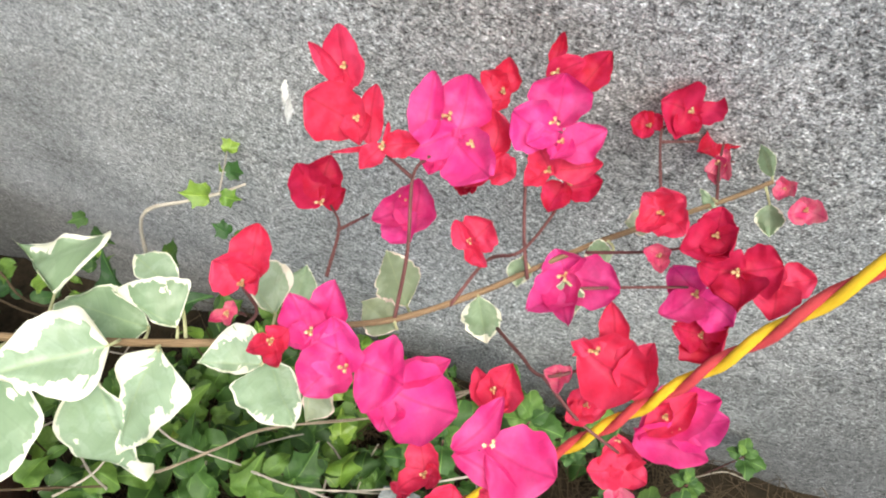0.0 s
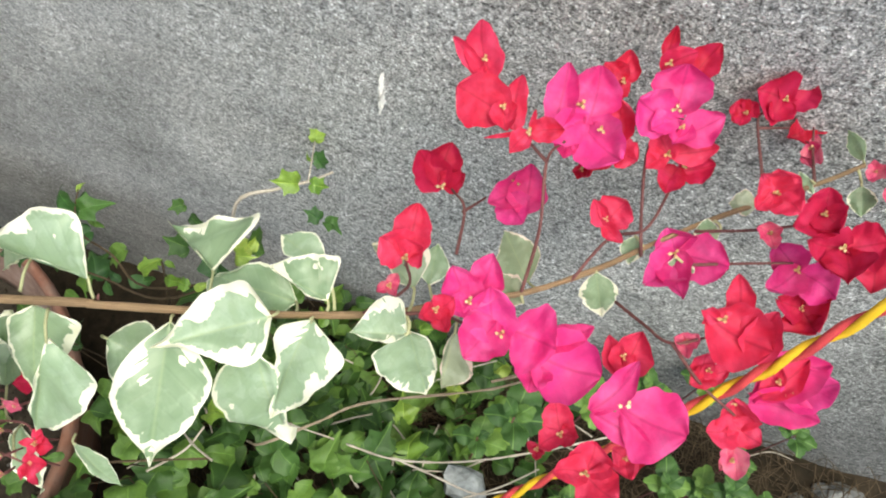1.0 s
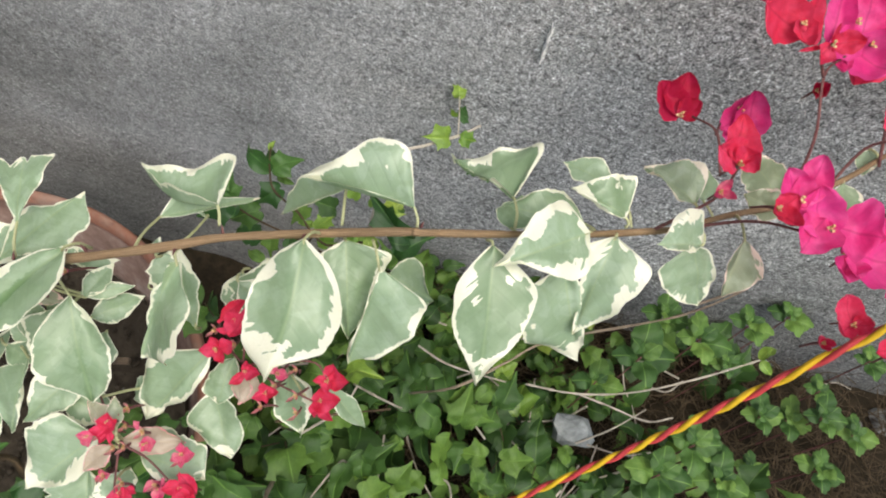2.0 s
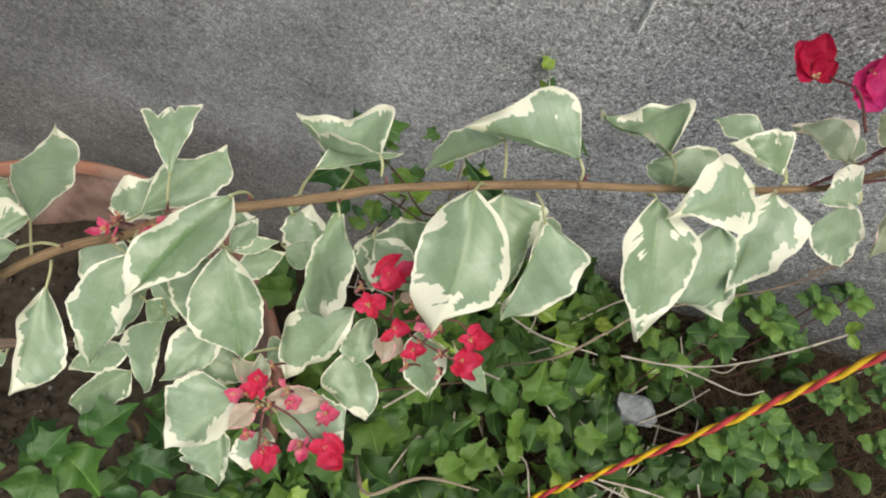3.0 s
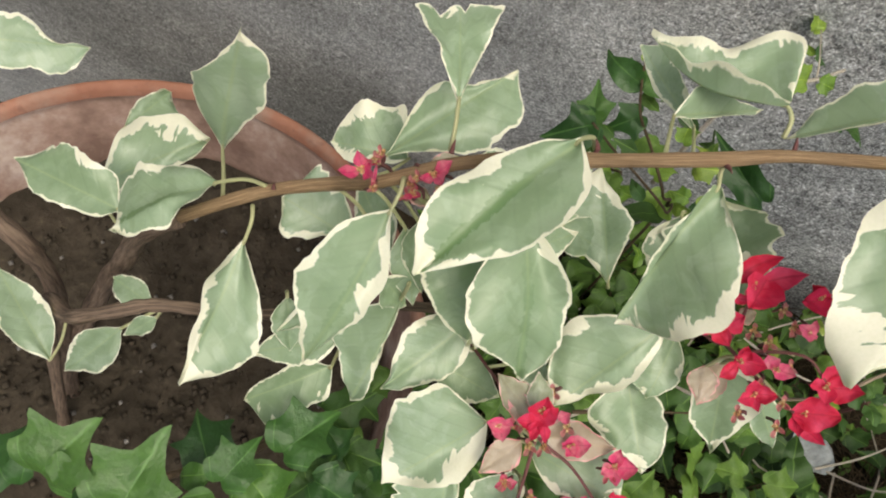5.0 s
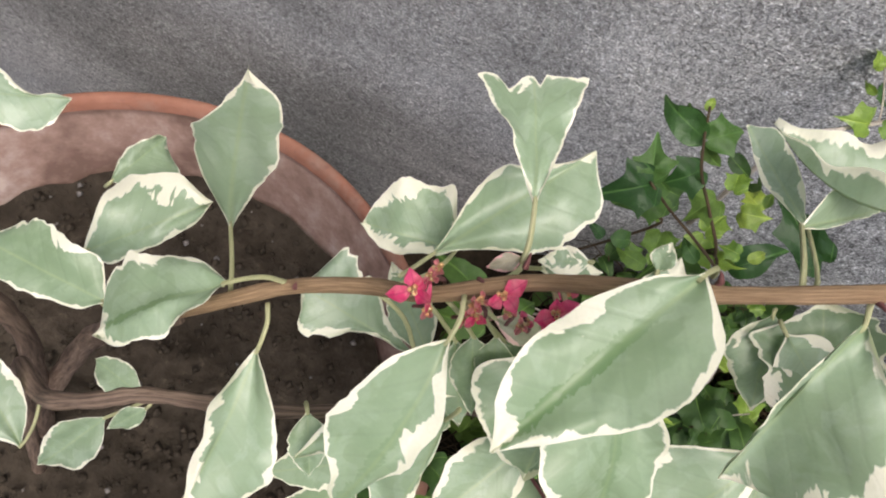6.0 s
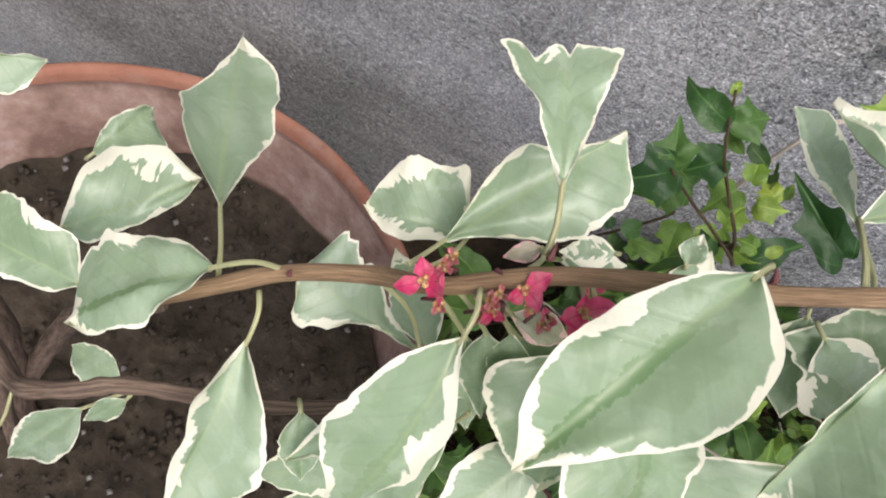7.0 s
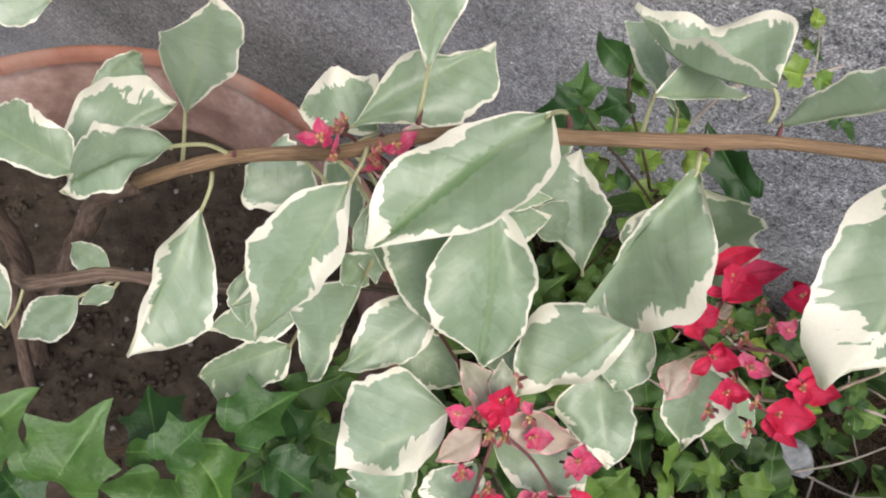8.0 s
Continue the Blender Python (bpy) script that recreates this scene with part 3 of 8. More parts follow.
def profile(widths, u):
    """Half-width of a blade at u, eased through its stations; a sixth width leaves the end blunt."""
    w = [0.0006, *widths[:5], widths[5] if len(widths) > 5 else 0.0003]
    k = max(i for i in range(6) if STATIONS[i] <= u or i == 0)
    a, b = STATIONS[k], STATIONS[k + 1]
    q = (u - a) / (b - a)
    slope = [0.0] * 7
    for i in range(7):
        lo, hi = max(i - 1, 0), min(i + 1, 6)
        slope[i] = (w[hi] - w[lo]) / (STATIONS[hi] - STATIONS[lo])
    if k == 0:
        return w[0] + (w[1] - w[0]) * (q ** 0.9 if w[1] > 0.007 else q ** 1.25)
    if k == 5 and len(widths) < 6:
        return w[6] + (w[5] - w[6]) * (1 - q) ** 1.25
    h = b - a
    return max(0.0002, (2 * q ** 3 - 3 * q * q + 1) * w[k] + (q ** 3 - 2 * q * q + q) * h * slope[k] + (3 * q * q - 2 * q ** 3) * w[k + 1] + (q ** 3 - q * q) * h * slope[k + 1])


def leaf_blade(base, tip, left, right, face, fold, arch, rag, bend, seed, nu=34, nv=18):
    """A leaf blade with its own half-widths on either side of a bowed midrib, wavy and torn along the margin."""
    base, tip, face = Vector(base), Vector(tip), Vector(face)
    ax = tip - base
    length = ax.length
    ax.normalize()
    nz = (face - ax * face.dot(ax)).normalized()
    ay = nz.cross(ax)
    blunt = len(left) > 5
    most = max(left + right)
    verts, uvs, edge, sides = [], [], [], []
    for i in range(nu + 1):
        u = i / nu
        free = min(1.0, max(0.0, (u - 0.2) / 0.25)) * (1.0 if blunt else min(1.0, (1 - u) / 0.08))
        pair = (profile(right, u), profile(left, u))
        for j in range(nv + 1):
            v = 2 * j / nv - 1
            sg = 1 if v > 0 else -1
            av = abs(v)
            half = pair[1] if v > 0 else pair[0]
            tear = noise.noise(Vector((u * 8.0, sg * 3.0, seed * 1.37))) + 0.6 * noise.noise(Vector((u * 19.0, sg * 5.0, seed * 2.1)))
            notch = max(0.0, abs(noise.noise(Vector((u * 5.5, sg * 7.0, seed * 0.9)))) * -2.6 + 0.35)
            h = half * (1 + free * rag * (1.25 * min(0.25, tear) - 1.1 * notch)) + free * 0.020 * most * math.sin(29 * u + seed + sg) * (0.4 + noise.noise(Vector((u * 4, seed, sg))))
            roll = -0.16 + 0.42 * noise.noise(Vector((u * 2.2, sg * 4.0, seed * 0.7)))
            y, z, n = 0.0, 0.0, 6
            for q in range(n):                     # across the blade, from the midrib outwards
                at = av * (q + 0.5) / n
                th = radians(fold[0] if v > 0 else fold[1]) + roll * max(0.0, at - 0.3) / 0.7 - 0.06 * math.exp(-((at - 0.04) / 0.08) ** 2)
                y += math.cos(th) * h * av / n
                z += math.sin(th) * h * av / n
            z += arch * length * 4 * u * (1 - u)
            z += 0.075 * most * 2 * noise.noise(Vector((u * 2.6 + seed * 1.7, v * 1.4 + seed, 0.5)))
            z += (0.10 * math.sin(8 * u + seed + 2 * sg) + 0.05 * math.sin(19 * u + 2 * seed - sg)) * most * av ** 3 * min(1.0, u * 4)
            z -= 0.008 * most * math.cos(6.28 * 6.0 * (u - 0.34 * av)) * math.sin(math.pi * min(1.0, av * 1.05)) * half / most
            far = u * length
            if blunt:
                far *= 1 - free * (0.12 * math.exp(-((v - 0.42) / 0.16) ** 2) + 0.07 * math.exp(-((v + 0.10) / 0.06) ** 2) + 0.04 * noise.noise(Vector((v * 6, seed, 0))))
            else:
                far += free * rag * length * 0.08 * noise.noise(Vector((u * 15, v * 2, seed))) * av
            verts.append(base + ax * far + ay * (sg * y + bend * length * math.sin(math.pi * u)) + nz * z)
            uvs.append((u, 0.5 + v * 0.5 * min(1.0, 2 * half / max(length, 1e-4))))
            edge.append(min((1 - av) * (0.25 + 0.75 * half / most), (1 - u) * 1.5 + 0.02))
            sides.append((v, u))
    faces = []
    row = nv + 1
    for i in range(nu):
        for j in range(nv):
            a = i * row + j
            faces.append((a, a + row, a + row + 1, a + 1))
    return verts, faces, uvs, edge, sides


def leaf(base, tip, left, right, face, node=None, fold=None, arch=0.05, rag=0.08, bend=0.0, thr=0.4, tipthr=0.0, pink=0.0, smudge=0.0):
    COUNT[0] += 1
    seed = COUNT[0] * 7 + 3
    rnd = random.Random(seed)
    if fold is None:
        fold = rnd.choice(((-16, -10), (-10, 8), (9, 14), (16, 10), (20, 20)))
    v, f, uv, edge, sides = leaf_blade(base, tip, left, right, face, fold, arch, rag, bend, seed)
    nb = len(f)
    b, t = Vector(base), Vector(tip)
    if node is None:
        node = b - (t - b) * 0.05 - Vector(face) * 0.006
    ahead = (t - b).normalized()
    mid = Vector(node) * 0.5 + b * 0.5 + Vector(face) * 0.0018 - ahead * (Vector(node) - b).length * 0.12
    start = len(v)
    pv, pf, pu = tube_data(spline([node, mid, b, b + (t - b) * 0.035 - Vector(face) * 0.0007], 4), lambda s: 0.00082 - 0.00024 * s, 6)
    me = mesh_from("leaf", v + pv, f + [tuple(i + start for i in q) for q in pf], [VARIEGATED, PETIOLE], uv + pu, [0] * nb + [1] * len(pf))
    lt, rt = thr if isinstance(thr, tuple) else (thr, thr)
    cream = [rt + (lt - rt) * min(1.0, max(0.0, 0.5 + 2 * sv)) + tipthr * max(0.0, su - 0.6) / 0.4 for sv, su in sides]
    set_floats(me, "edge", edge + [1.0] * len(pv))
    set_floats(me, "cream", cream + [0.0] * len(pv))
    set_floats(me, "pink", [pink] * (len(v) + len(pv)))
    set_floats(me, "smudge", [smudge * min(1.0, max(0.0, (su - 0.12) * 3)) for _, su in sides] + [0.0] * len(pv))
    return part("leaf", me, plant)


def floret_data(c, face, seed, grow=1.0):
    """Slim tubes, each with a five-lobed cream star."""
    rnd = random.Random(seed)
    verts, faces, uvs = [], [], []
    face = Vector(face)
    sx = face.orthogonal().normalized()
    sy = face.cross(sx)
    for k in range(3):
        a = k * 2.094 + rnd.uniform(0, 1)
        top = Vector(c) + (sx * math.cos(a) + sy * math.sin(a)) * rnd.uniform(0.0012, 0.0026) * grow + face * rnd.uniform(0.003, 0.0055) * grow
        v, f, u = tube_data([Vector(c), (Vector(c) + top) / 2, top], lambda s: 0.0005 + 0.0003 * s, 5, False)
        st = len(verts)
        verts += v
        faces += [tuple(i + st for i in q) for q in f]
        uvs += u
        st = len(verts)
        verts.append(top)
        uvs.append((0.5, 0.2))
        size = rnd.uniform(0.0009, 0.0014) * grow
        for i in range(10):
            b = i * 0.6283 + rnd.uniform(-0.1, 0.1)
            r = size if i % 2 == 0 else size * 0.5
            verts.append(top + (sx * math.cos(b) + sy * math.sin(b)) * r + face * 0.0006)
            uvs.append((0.5 + r * 100, 0.2))
        faces += [(st, st + 1 + i, st + 1 + (i + 1) % 10) for i in range(10)]
    return verts, faces, uvs


def flower(centre, face, colour, tips, stalk=0.022):
    COUNT[0] += 1
    seed = COUNT[0] * 5 + 1
    c, n = Vector(centre), Vector(face)
    low = c - n * 0.003
    foot = c - n * stalk + Vector((0.004 * math.sin(seed), 0.004 * math.cos(seed), 0))
    v, f, u = tube_data(spline([foot, (foot + low) / 2 + Vector((0.001, 0.001, 0)), low], 3), lambda s: 0.0005 + 0.0004 * s, 5)
    fl = part("flower", mesh_from("flower", v, f, [STALK], u), plant)
    for k, (tip, width, *base) in enumerate(tips):
        rnd = random.Random(seed * 10 + k)
        start = Vector(base[0]) if base else low
        long = (Vector(tip) - start).length
        small = long < 0.021 and width < 0.0105 and c.x < -0.3
        shape = "slim" if small else "round" if width > 0.019 else "pointed"
        bv, bf, bu = blade(start, tip, width * (1.0 if small else 1.16), n, rnd.uniform(0.35, 0.85), rnd.uniform(-0.20, -0.06), shape, seed * 10 + k, 14 if small else 20, 8 if small else 14, 0.12, crumple=0.13)
        part("bract", mesh_from("bract", bv, bf, [colour], bu), fl)
    reach = sum((Vector(q) - c).length for q, *_ in tips) / len(tips)
    gv, gf, gu = floret_data(low, n, seed, max(0.45, min(1.0, reach / 0.024)))
    part("floret", mesh_from("floret", gv, gf, [FLORET], gu), fl, "tiny cream flower at the middle of the bracts")
    return fl


part("trunk", tube("trunk", [(-0.7860, 0.0547, 0.0750), (-0.7660, 0.0643, 0.1300), (-0.7066, 0.0932, 0.2800), (-0.6681, 0.0935, 0.3700), (-0.6426, 0.0912, 0.4300), (-0.6235, 0.0944, 0.4550)], 0.0070, 0.0035, TRUNK, 6, 12, 0.30), plant)
part("stem", tube("stem", [(-0.6681, 0.0935, 0.3700), (-0.6426, 0.0912, 0.4300), (-0.6146, 0.0989, 0.4620), (-0.5921, 0.1105, 0.4740), (-0.5693, 0.1155, 0.4880), (-0.5529, 0.1141, 0.5050), (-0.5307, 0.1211, 0.5220), (-0.5088, 0.1230, 0.5380), (-0.4905, 0.1275, 0.5430), (-0.4580, 0.1407, 0.5450), (-0.4388, 0.1494, 0.5460), (-0.4014, 0.1607, 0.5480), (-0.3545, 0.1729, 0.5510), (-0.3516, 0.1727, 0.5520), (-0.3062, 0.1865, 0.5470), (-0.2679, 0.1989, 0.5430), (-0.2307, 0.2122, 0.5410), (-0.2255, 0.2143, 0.5410), (-0.1993, 0.2299, 0.5400), (-0.1667, 0.2469, 0.5380), (-0.1350, 0.2709, 0.5390), (-0.1107, 0.2931, 0.5410), (-0.0834, 0.3156, 0.5450), (-0.0360, 0.3521, 0.5460), (-0.0113, 0.3738, 0.5450)], 0.0026, 0.0012, STEM, 6, 12, 0.22), plant)
part("branch", tube("branch", [(-0.7626, 0.0229, 0.0750), (-0.7494, 0.0383, 0.1500), (-0.7210, 0.0713, 0.3000), (-0.6815, 0.0605, 0.3600), (-0.6573, 0.0641, 0.3850), (-0.6364, 0.0730, 0.3940), (-0.6071, 0.0794, 0.4000), (-0.5785, 0.0862, 0.4100), (-0.5335, 0.1047, 0.4200), (-0.4963, 0.1099, 0.4300)], 0.0044, 0.0019, TRUNK, 6, 12, 0.30), plant)
part("branch", tube("branch", [(-0.7700, 0.0480, 0.0750), (-0.7574, 0.0618, 0.1500), (-0.7358, 0.0855, 0.2700), (-0.7334, 0.0909, 0.3300), (-0.7505, 0.0951, 0.3700)], 0.0065, 0.005, TRUNK, 6, 12, 0.30), plant)
part("flower_stalk", tube("flower_stalk", [(-0.1687, 0.2456, 0.5380), (-0.1702, 0.2658, 0.5700), (-0.1764, 0.2894, 0.5900), (-0.1715, 0.2954, 0.6000)], 0.0009, 0.0006, STALK, 6, 8, 0.12), plant)
part("flower_stalk", tube("flower_stalk", [(-0.1769, 0.2892, 0.5900), (-0.1870, 0.2865, 0.6050)], 0.0009, 0.0006, STALK, 6, 8, 0.12), plant)
part("flower_stalk", tube("flower_stalk", [(-0.1468, 0.2600, 0.5380), (-0.1367, 0.2770, 0.5600), (-0.1241, 0.2786, 0.5750), (-0.1141, 0.3098, 0.5600), (-0.1126, 0.3220, 0.5600)], 0.0009, 0.0006, STALK, 6, 8, 0.12), plant)
part("flower_stalk", tube("flower_stalk", [(-0.1162, 0.2839, 0.5400), (-0.1245, 0.2964, 0.5600), (-0.1317, 0.3173, 0.5800), (-0.1284, 0.3279, 0.5900)], 0.0009, 0.0006, STALK, 6, 8, 0.12), plant)
part("flower_stalk", tube("flower_stalk", [(-0.1228, 0.2568, 0.5370), (-0.1112, 0.2417, 0.5550), (-0.1011, 0.2305, 0.5700), (-0.0818, 0.2401, 0.5750)], 0.0009, 0.0006, STALK, 6, 8, 0.12), plant)
part("flower_stalk", tube("flower_stalk", [(-0.0934, 0.3037, 0.5450), (-0.0709, 0.3043, 0.5600), (-0.0538, 0.3075, 0.5700)], 0.0009, 0.0006, STALK, 6, 8, 0.12), plant)
part("flower_stalk", tube("flower_stalk", [(-0.0938, 0.2863, 0.5400), (-0.0672, 0.2939, 0.5450), (-0.0448, 0.2994, 0.5500)], 0.0009, 0.0006, STALK, 6, 8, 0.12), plant)
part("flower_stalk", tube("flower_stalk", [(-0.0660, 0.3449, 0.5500), (-0.0707, 0.3815, 0.5450), (-0.0683, 0.3901, 0.5450)], 0.0009, 0.0006, STALK, 6, 8, 0.12), plant)
part("flower_stalk", tube("flower_stalk", [(-0.0701, 0.3779, 0.5450), (-0.0475, 0.3967, 0.5300)], 0.0009, 0.0006, STALK, 6, 8, 0.12), plant)
part("flower_stalk", tube("flower_stalk", [(-0.0379, 0.3509, 0.5480), (-0.0373, 0.3780, 0.5400), (-0.0338, 0.4017, 0.5300)], 0.0009, 0.0006, STALK, 6, 8, 0.12), plant)
part("flower_stalk", tube("flower_stalk", [(-0.2046, 0.2548, 0.5400), (-0.2080, 0.2804, 0.5400), (-0.2182, 0.2949, 0.5300)], 0.0009, 0.0006, STALK, 6, 8, 0.12), plant)
part("flower_stalk", tube("flower_stalk", [(-0.2081, 0.2786, 0.5400), (-0.2000, 0.2988, 0.5250)], 0.0009, 0.0006, STALK, 6, 8, 0.12), plant)
part("flower_stalk", tube("flower_stalk", [(-0.2381, 0.2101, 0.5410), (-0.2190, 0.2182, 0.5700), (-0.2205, 0.2189, 0.5980)], 0.0009, 0.0006, STALK, 6, 8, 0.12), plant)
part("flower_stalk", tube("flower_stalk", [(-0.2231, 0.2154, 0.5410), (-0.1986, 0.2111, 0.5700), (-0.1748, 0.1995, 0.5880)], 0.0009, 0.0006, STALK, 6, 8, 0.12), plant)
part("flower_stalk", tube("flower_stalk", [(-0.1011, 0.2305, 0.5700), (-0.0814, 0.2221, 0.5550), (-0.0584, 0.2189, 0.5380)], 0.0009, 0.0006, STALK, 6, 8, 0.12), plant)
part("flower_stalk", tube("flower_stalk", [(-0.4329, 0.1171, 0.4800), (-0.4230, 0.1110, 0.4880), (-0.4244, 0.1233, 0.5050)], 0.0007, 0.0005, STALK, 6, 10, 0.12), plant)
part("flower_stalk", tube("flower_stalk", [(-0.4230, 0.1110, 0.4880), (-0.4080, 0.1061, 0.4820), (-0.3853, 0.1036, 0.4680)], 0.0007, 0.0005, STALK, 6, 10, 0.12), plant)
part("flower_stalk", tube("flower_stalk", [(-0.4181, 0.1103, 0.4880), (-0.3911, 0.1208, 0.4800), (-0.3805, 0.1150, 0.4780)], 0.0007, 0.0005, STALK, 6, 10, 0.12), plant)
part("flower_stalk", tube("flower_stalk", [(-0.4872, 0.0771, 0.4600), (-0.4728, 0.0624, 0.4680), (-0.4569, 0.0570, 0.4640), (-0.4409, 0.0473, 0.4570)], 0.0007, 0.0005, STALK, 6, 10, 0.12), plant)
part("flower_stalk", tube("flower_stalk", [(-0.4728, 0.0624, 0.4680), (-0.4713, 0.0481, 0.4600), (-0.4703, 0.0379, 0.4530)], 0.0007, 0.0005, STALK, 6, 10, 0.12), plant)
part("flower_stalk", tube("flower_stalk", [(-0.5090, 0.0981, 0.4400), (-0.4935, 0.0817, 0.4550), (-0.4728, 0.0624, 0.4680)], 0.0007, 0.0005, STALK, 6, 10, 0.12), plant)
leaf((-0.6189, 0.1247, 0.4619), (-0.6537, 0.2052, 0.4193), (0.0055, 0.0141, 0.0186, 0.0104, 0.0029), (0.0036, 0.0095, 0.0167, 0.0174, 0.0128), (0.22, 0.53, 0.82), node=(-0.6098, 0.1054, 0.4620), fold=(14, 8), arch=-0.05, rag=0.16)
leaf((-0.6071, 0.1021, 0.4842), (-0.6376, 0.0771, 0.4673), (0.0051, 0.0072, 0.0081, 0.0078, 0.0057), (0.0087, 0.0138, 0.0174, 0.0186, 0.0132), (-0.55, 0.01, 0.84), node=(-0.5925, 0.1115, 0.4740), fold=(-14, 10), arch=0.08, rag=0.12, smudge=0.9)
leaf((-0.6726, 0.1095, 0.4207), (-0.6385, 0.1431, 0.4269), (0.0078, 0.0178, 0.0205, 0.0176, 0.0135), (0.0075, 0.0074, 0.0073, 0.0062, 0.0042), (0.23, -0.40, 0.89), node=(-0.6503, 0.0919, 0.4118), fold=(-12, 15), arch=0.08, rag=0.06, thr=(1.1, 0.3))
leaf((-0.6842, 0.1430, 0.4049), (-0.6763, 0.1714, 0.4000), (0.0026, 0.0052, 0.0060, 0.0046, 0.0029), (0.0074, 0.0135, 0.0147, 0.0155, 0.0069), (0.49, 0.01, 0.87), fold=(12, 12), arch=0.05, rag=0.12)
leaf((-0.6455, 0.0900, 0.4532), (-0.6918, 0.0948, 0.4521), (0.0057, 0.0077, 0.0091, 0.0081, 0.0032), (0.0106, 0.0121, 0.0136, 0.0122, 0.0042), (-0.05, -0.25, 0.97), node=(-0.6330, 0.0928, 0.4425), fold=(-10, 12), arch=0.06, rag=0.16)
leaf((-0.7226, 0.1277, 0.4700), (-0.6861, 0.1467, 0.4599), (0.0081, 0.0108, 0.0099, 0.0013, 0.0013), (0.0093, 0.0110, 0.0096, 0.0116, 0.0079), (0.45, -0.45, 0.77), fold=(12, 12), arch=0.05, rag=0.15)
leaf((-0.5934, 0.0907, 0.4691), (-0.5979, 0.0389, 0.4461), (0.0061, 0.0130, 0.0182, 0.0196, 0.0100), (0.0044, 0.0093, 0.0056, 0.0037, 0.0013), (0.56, -0.38, 0.74), node=(-0.5964, 0.1043, 0.4700), fold=(12, 20), arch=0.06, rag=0.08, thr=(0.45, 1.05))
leaf((-0.5446, 0.1014, 0.5150), (-0.5566, 0.0567, 0.4740), (0.0040, 0.0088, 0.0081, 0.0055, 0.0021), (0.0121, 0.0156, 0.0180, 0.0101, 0.0039), (0.25, -0.69, 0.68), node=(-0.5447, 0.1138, 0.5150), fold=(18, 12), arch=0.1, rag=0.12, thr=(0.6, 0.8), smudge=0.35)
leaf((-0.5000, 0.1258, 0.5513), (-0.5299, 0.0760, 0.5371), (0.0124, 0.0169, 0.0167, 0.0106, 0.0044), (0.0059, 0.0103, 0.0124, 0.0120, 0.0074), (-0.22, -0.14, 0.96), node=(-0.4938, 0.1321, 0.5400), fold=(12, 22), arch=0.03, rag=0.05, thr=(0.4, 0.7), smudge=1.0)
leaf((-0.5048, 0.1151, 0.5162), (-0.4868, 0.0744, 0.4839), (0.0061, 0.0114, 0.0142, 0.0130, 0.0087), (0.0098, 0.0181, 0.0212, 0.0173, 0.0045), (0.28, -0.52, 0.81), node=(-0.5143, 0.1225, 0.5340), fold=(14, 14), arch=0.08, rag=0.08, thr=0.5, smudge=0.5)
leaf((-0.5118, 0.1181, 0.4906), (-0.5060, 0.0846, 0.4647), (0.0044, 0.0091, 0.0101, 0.0085, 0.0044), (0.0207, 0.0240, 0.0203, 0.0141, 0.0064), (0.15, -0.59, 0.79), fold=(12, 12), arch=0.08, rag=0.1)
leaf((-0.5337, 0.0922, 0.4650), (-0.5387, 0.0567, 0.4356), (0.0013, 0.0015, 0.0026, 0.0034, 0.0032), (0.0065, 0.0159, 0.0202, 0.0114, 0.0059), (0.14, -0.64, 0.75), node=(-0.5324, 0.0939, 0.4800), fold=(15, -15), arch=0.06, rag=0.18)
leaf((-0.5072, 0.0948, 0.4598), (-0.5291, 0.0621, 0.4501), (0.0072, 0.0109, 0.0105, 0.0070, 0.0041), (0.0078, 0.0120, 0.0123, 0.0084, 0.0016), (0.10, -0.34, 0.93), node=(-0.5008, 0.0894, 0.4480), fold=(12, 12), arch=0.06, rag=0.08)
leaf((-0.5507, 0.0677, 0.4306), (-0.5786, 0.0453, 0.4182), (0.0099, 0.0117, 0.0103, 0.0132, 0.0120), (0.0045, 0.0085, 0.0061, 0.0064, 0.0043), (0.00, -0.49, 0.87), node=(-0.5582, 0.0945, 0.4145), fold=(10, 18), arch=0.05, rag=0.2)
leaf((-0.5541, 0.0785, 0.4400), (-0.5799, 0.0598, 0.4350), (0.0040, 0.0072, 0.0076, 0.0055, 0.0023), (0.0040, 0.0072, 0.0076, 0.0055, 0.0023), (0.10, -0.38, 0.92), node=(-0.5556, 0.0956, 0.4151), arch=0.05, rag=0.11)
leaf((-0.5423, 0.0938, 0.4750), (-0.5315, 0.0926, 0.4600), (0.0038, 0.0068, 0.0072, 0.0052, 0.0022), (0.0038, 0.0068, 0.0072, 0.0052, 0.0022), (0.69, -0.49, 0.53), arch=0.05, rag=0.11)
leaf((-0.5371, 0.1397, 0.5270), (-0.5485, 0.1745, 0.5275), (0.0022, 0.0051, 0.0080, 0.0109, 0.0134, 0.0150), (0.0022, 0.0051, 0.0080, 0.0109, 0.0134, 0.0150), (0.03, -0.1, 0.99), node=(-0.5342, 0.1258, 0.5200), fold=(4, 12), arch=0.04, rag=0.05, thr=0.3)
leaf((-0.5554, 0.1303, 0.4939), (-0.5231, 0.1724, 0.5084), (0.0034, 0.0085, 0.0113, 0.0049, 0.0013), (0.0033, 0.0096, 0.0174, 0.0169, 0.0128), (0.09, -0.39, 0.92), node=(-0.5619, 0.1160, 0.5050), fold=(12, 10), arch=0.05, rag=0.14)
leaf((-0.5496, 0.1394, 0.4794), (-0.5800, 0.1401, 0.4704), (0.0030, 0.0039, 0.0062, 0.0062, 0.0039), (0.0180, 0.0176, 0.0174, 0.0165, 0.0077), (-0.27, -0.42, 0.87), node=(-0.5646, 0.1151, 0.4928), fold=(10, 15), arch=0.05, rag=0.08, thr=(1.1, 0.5))
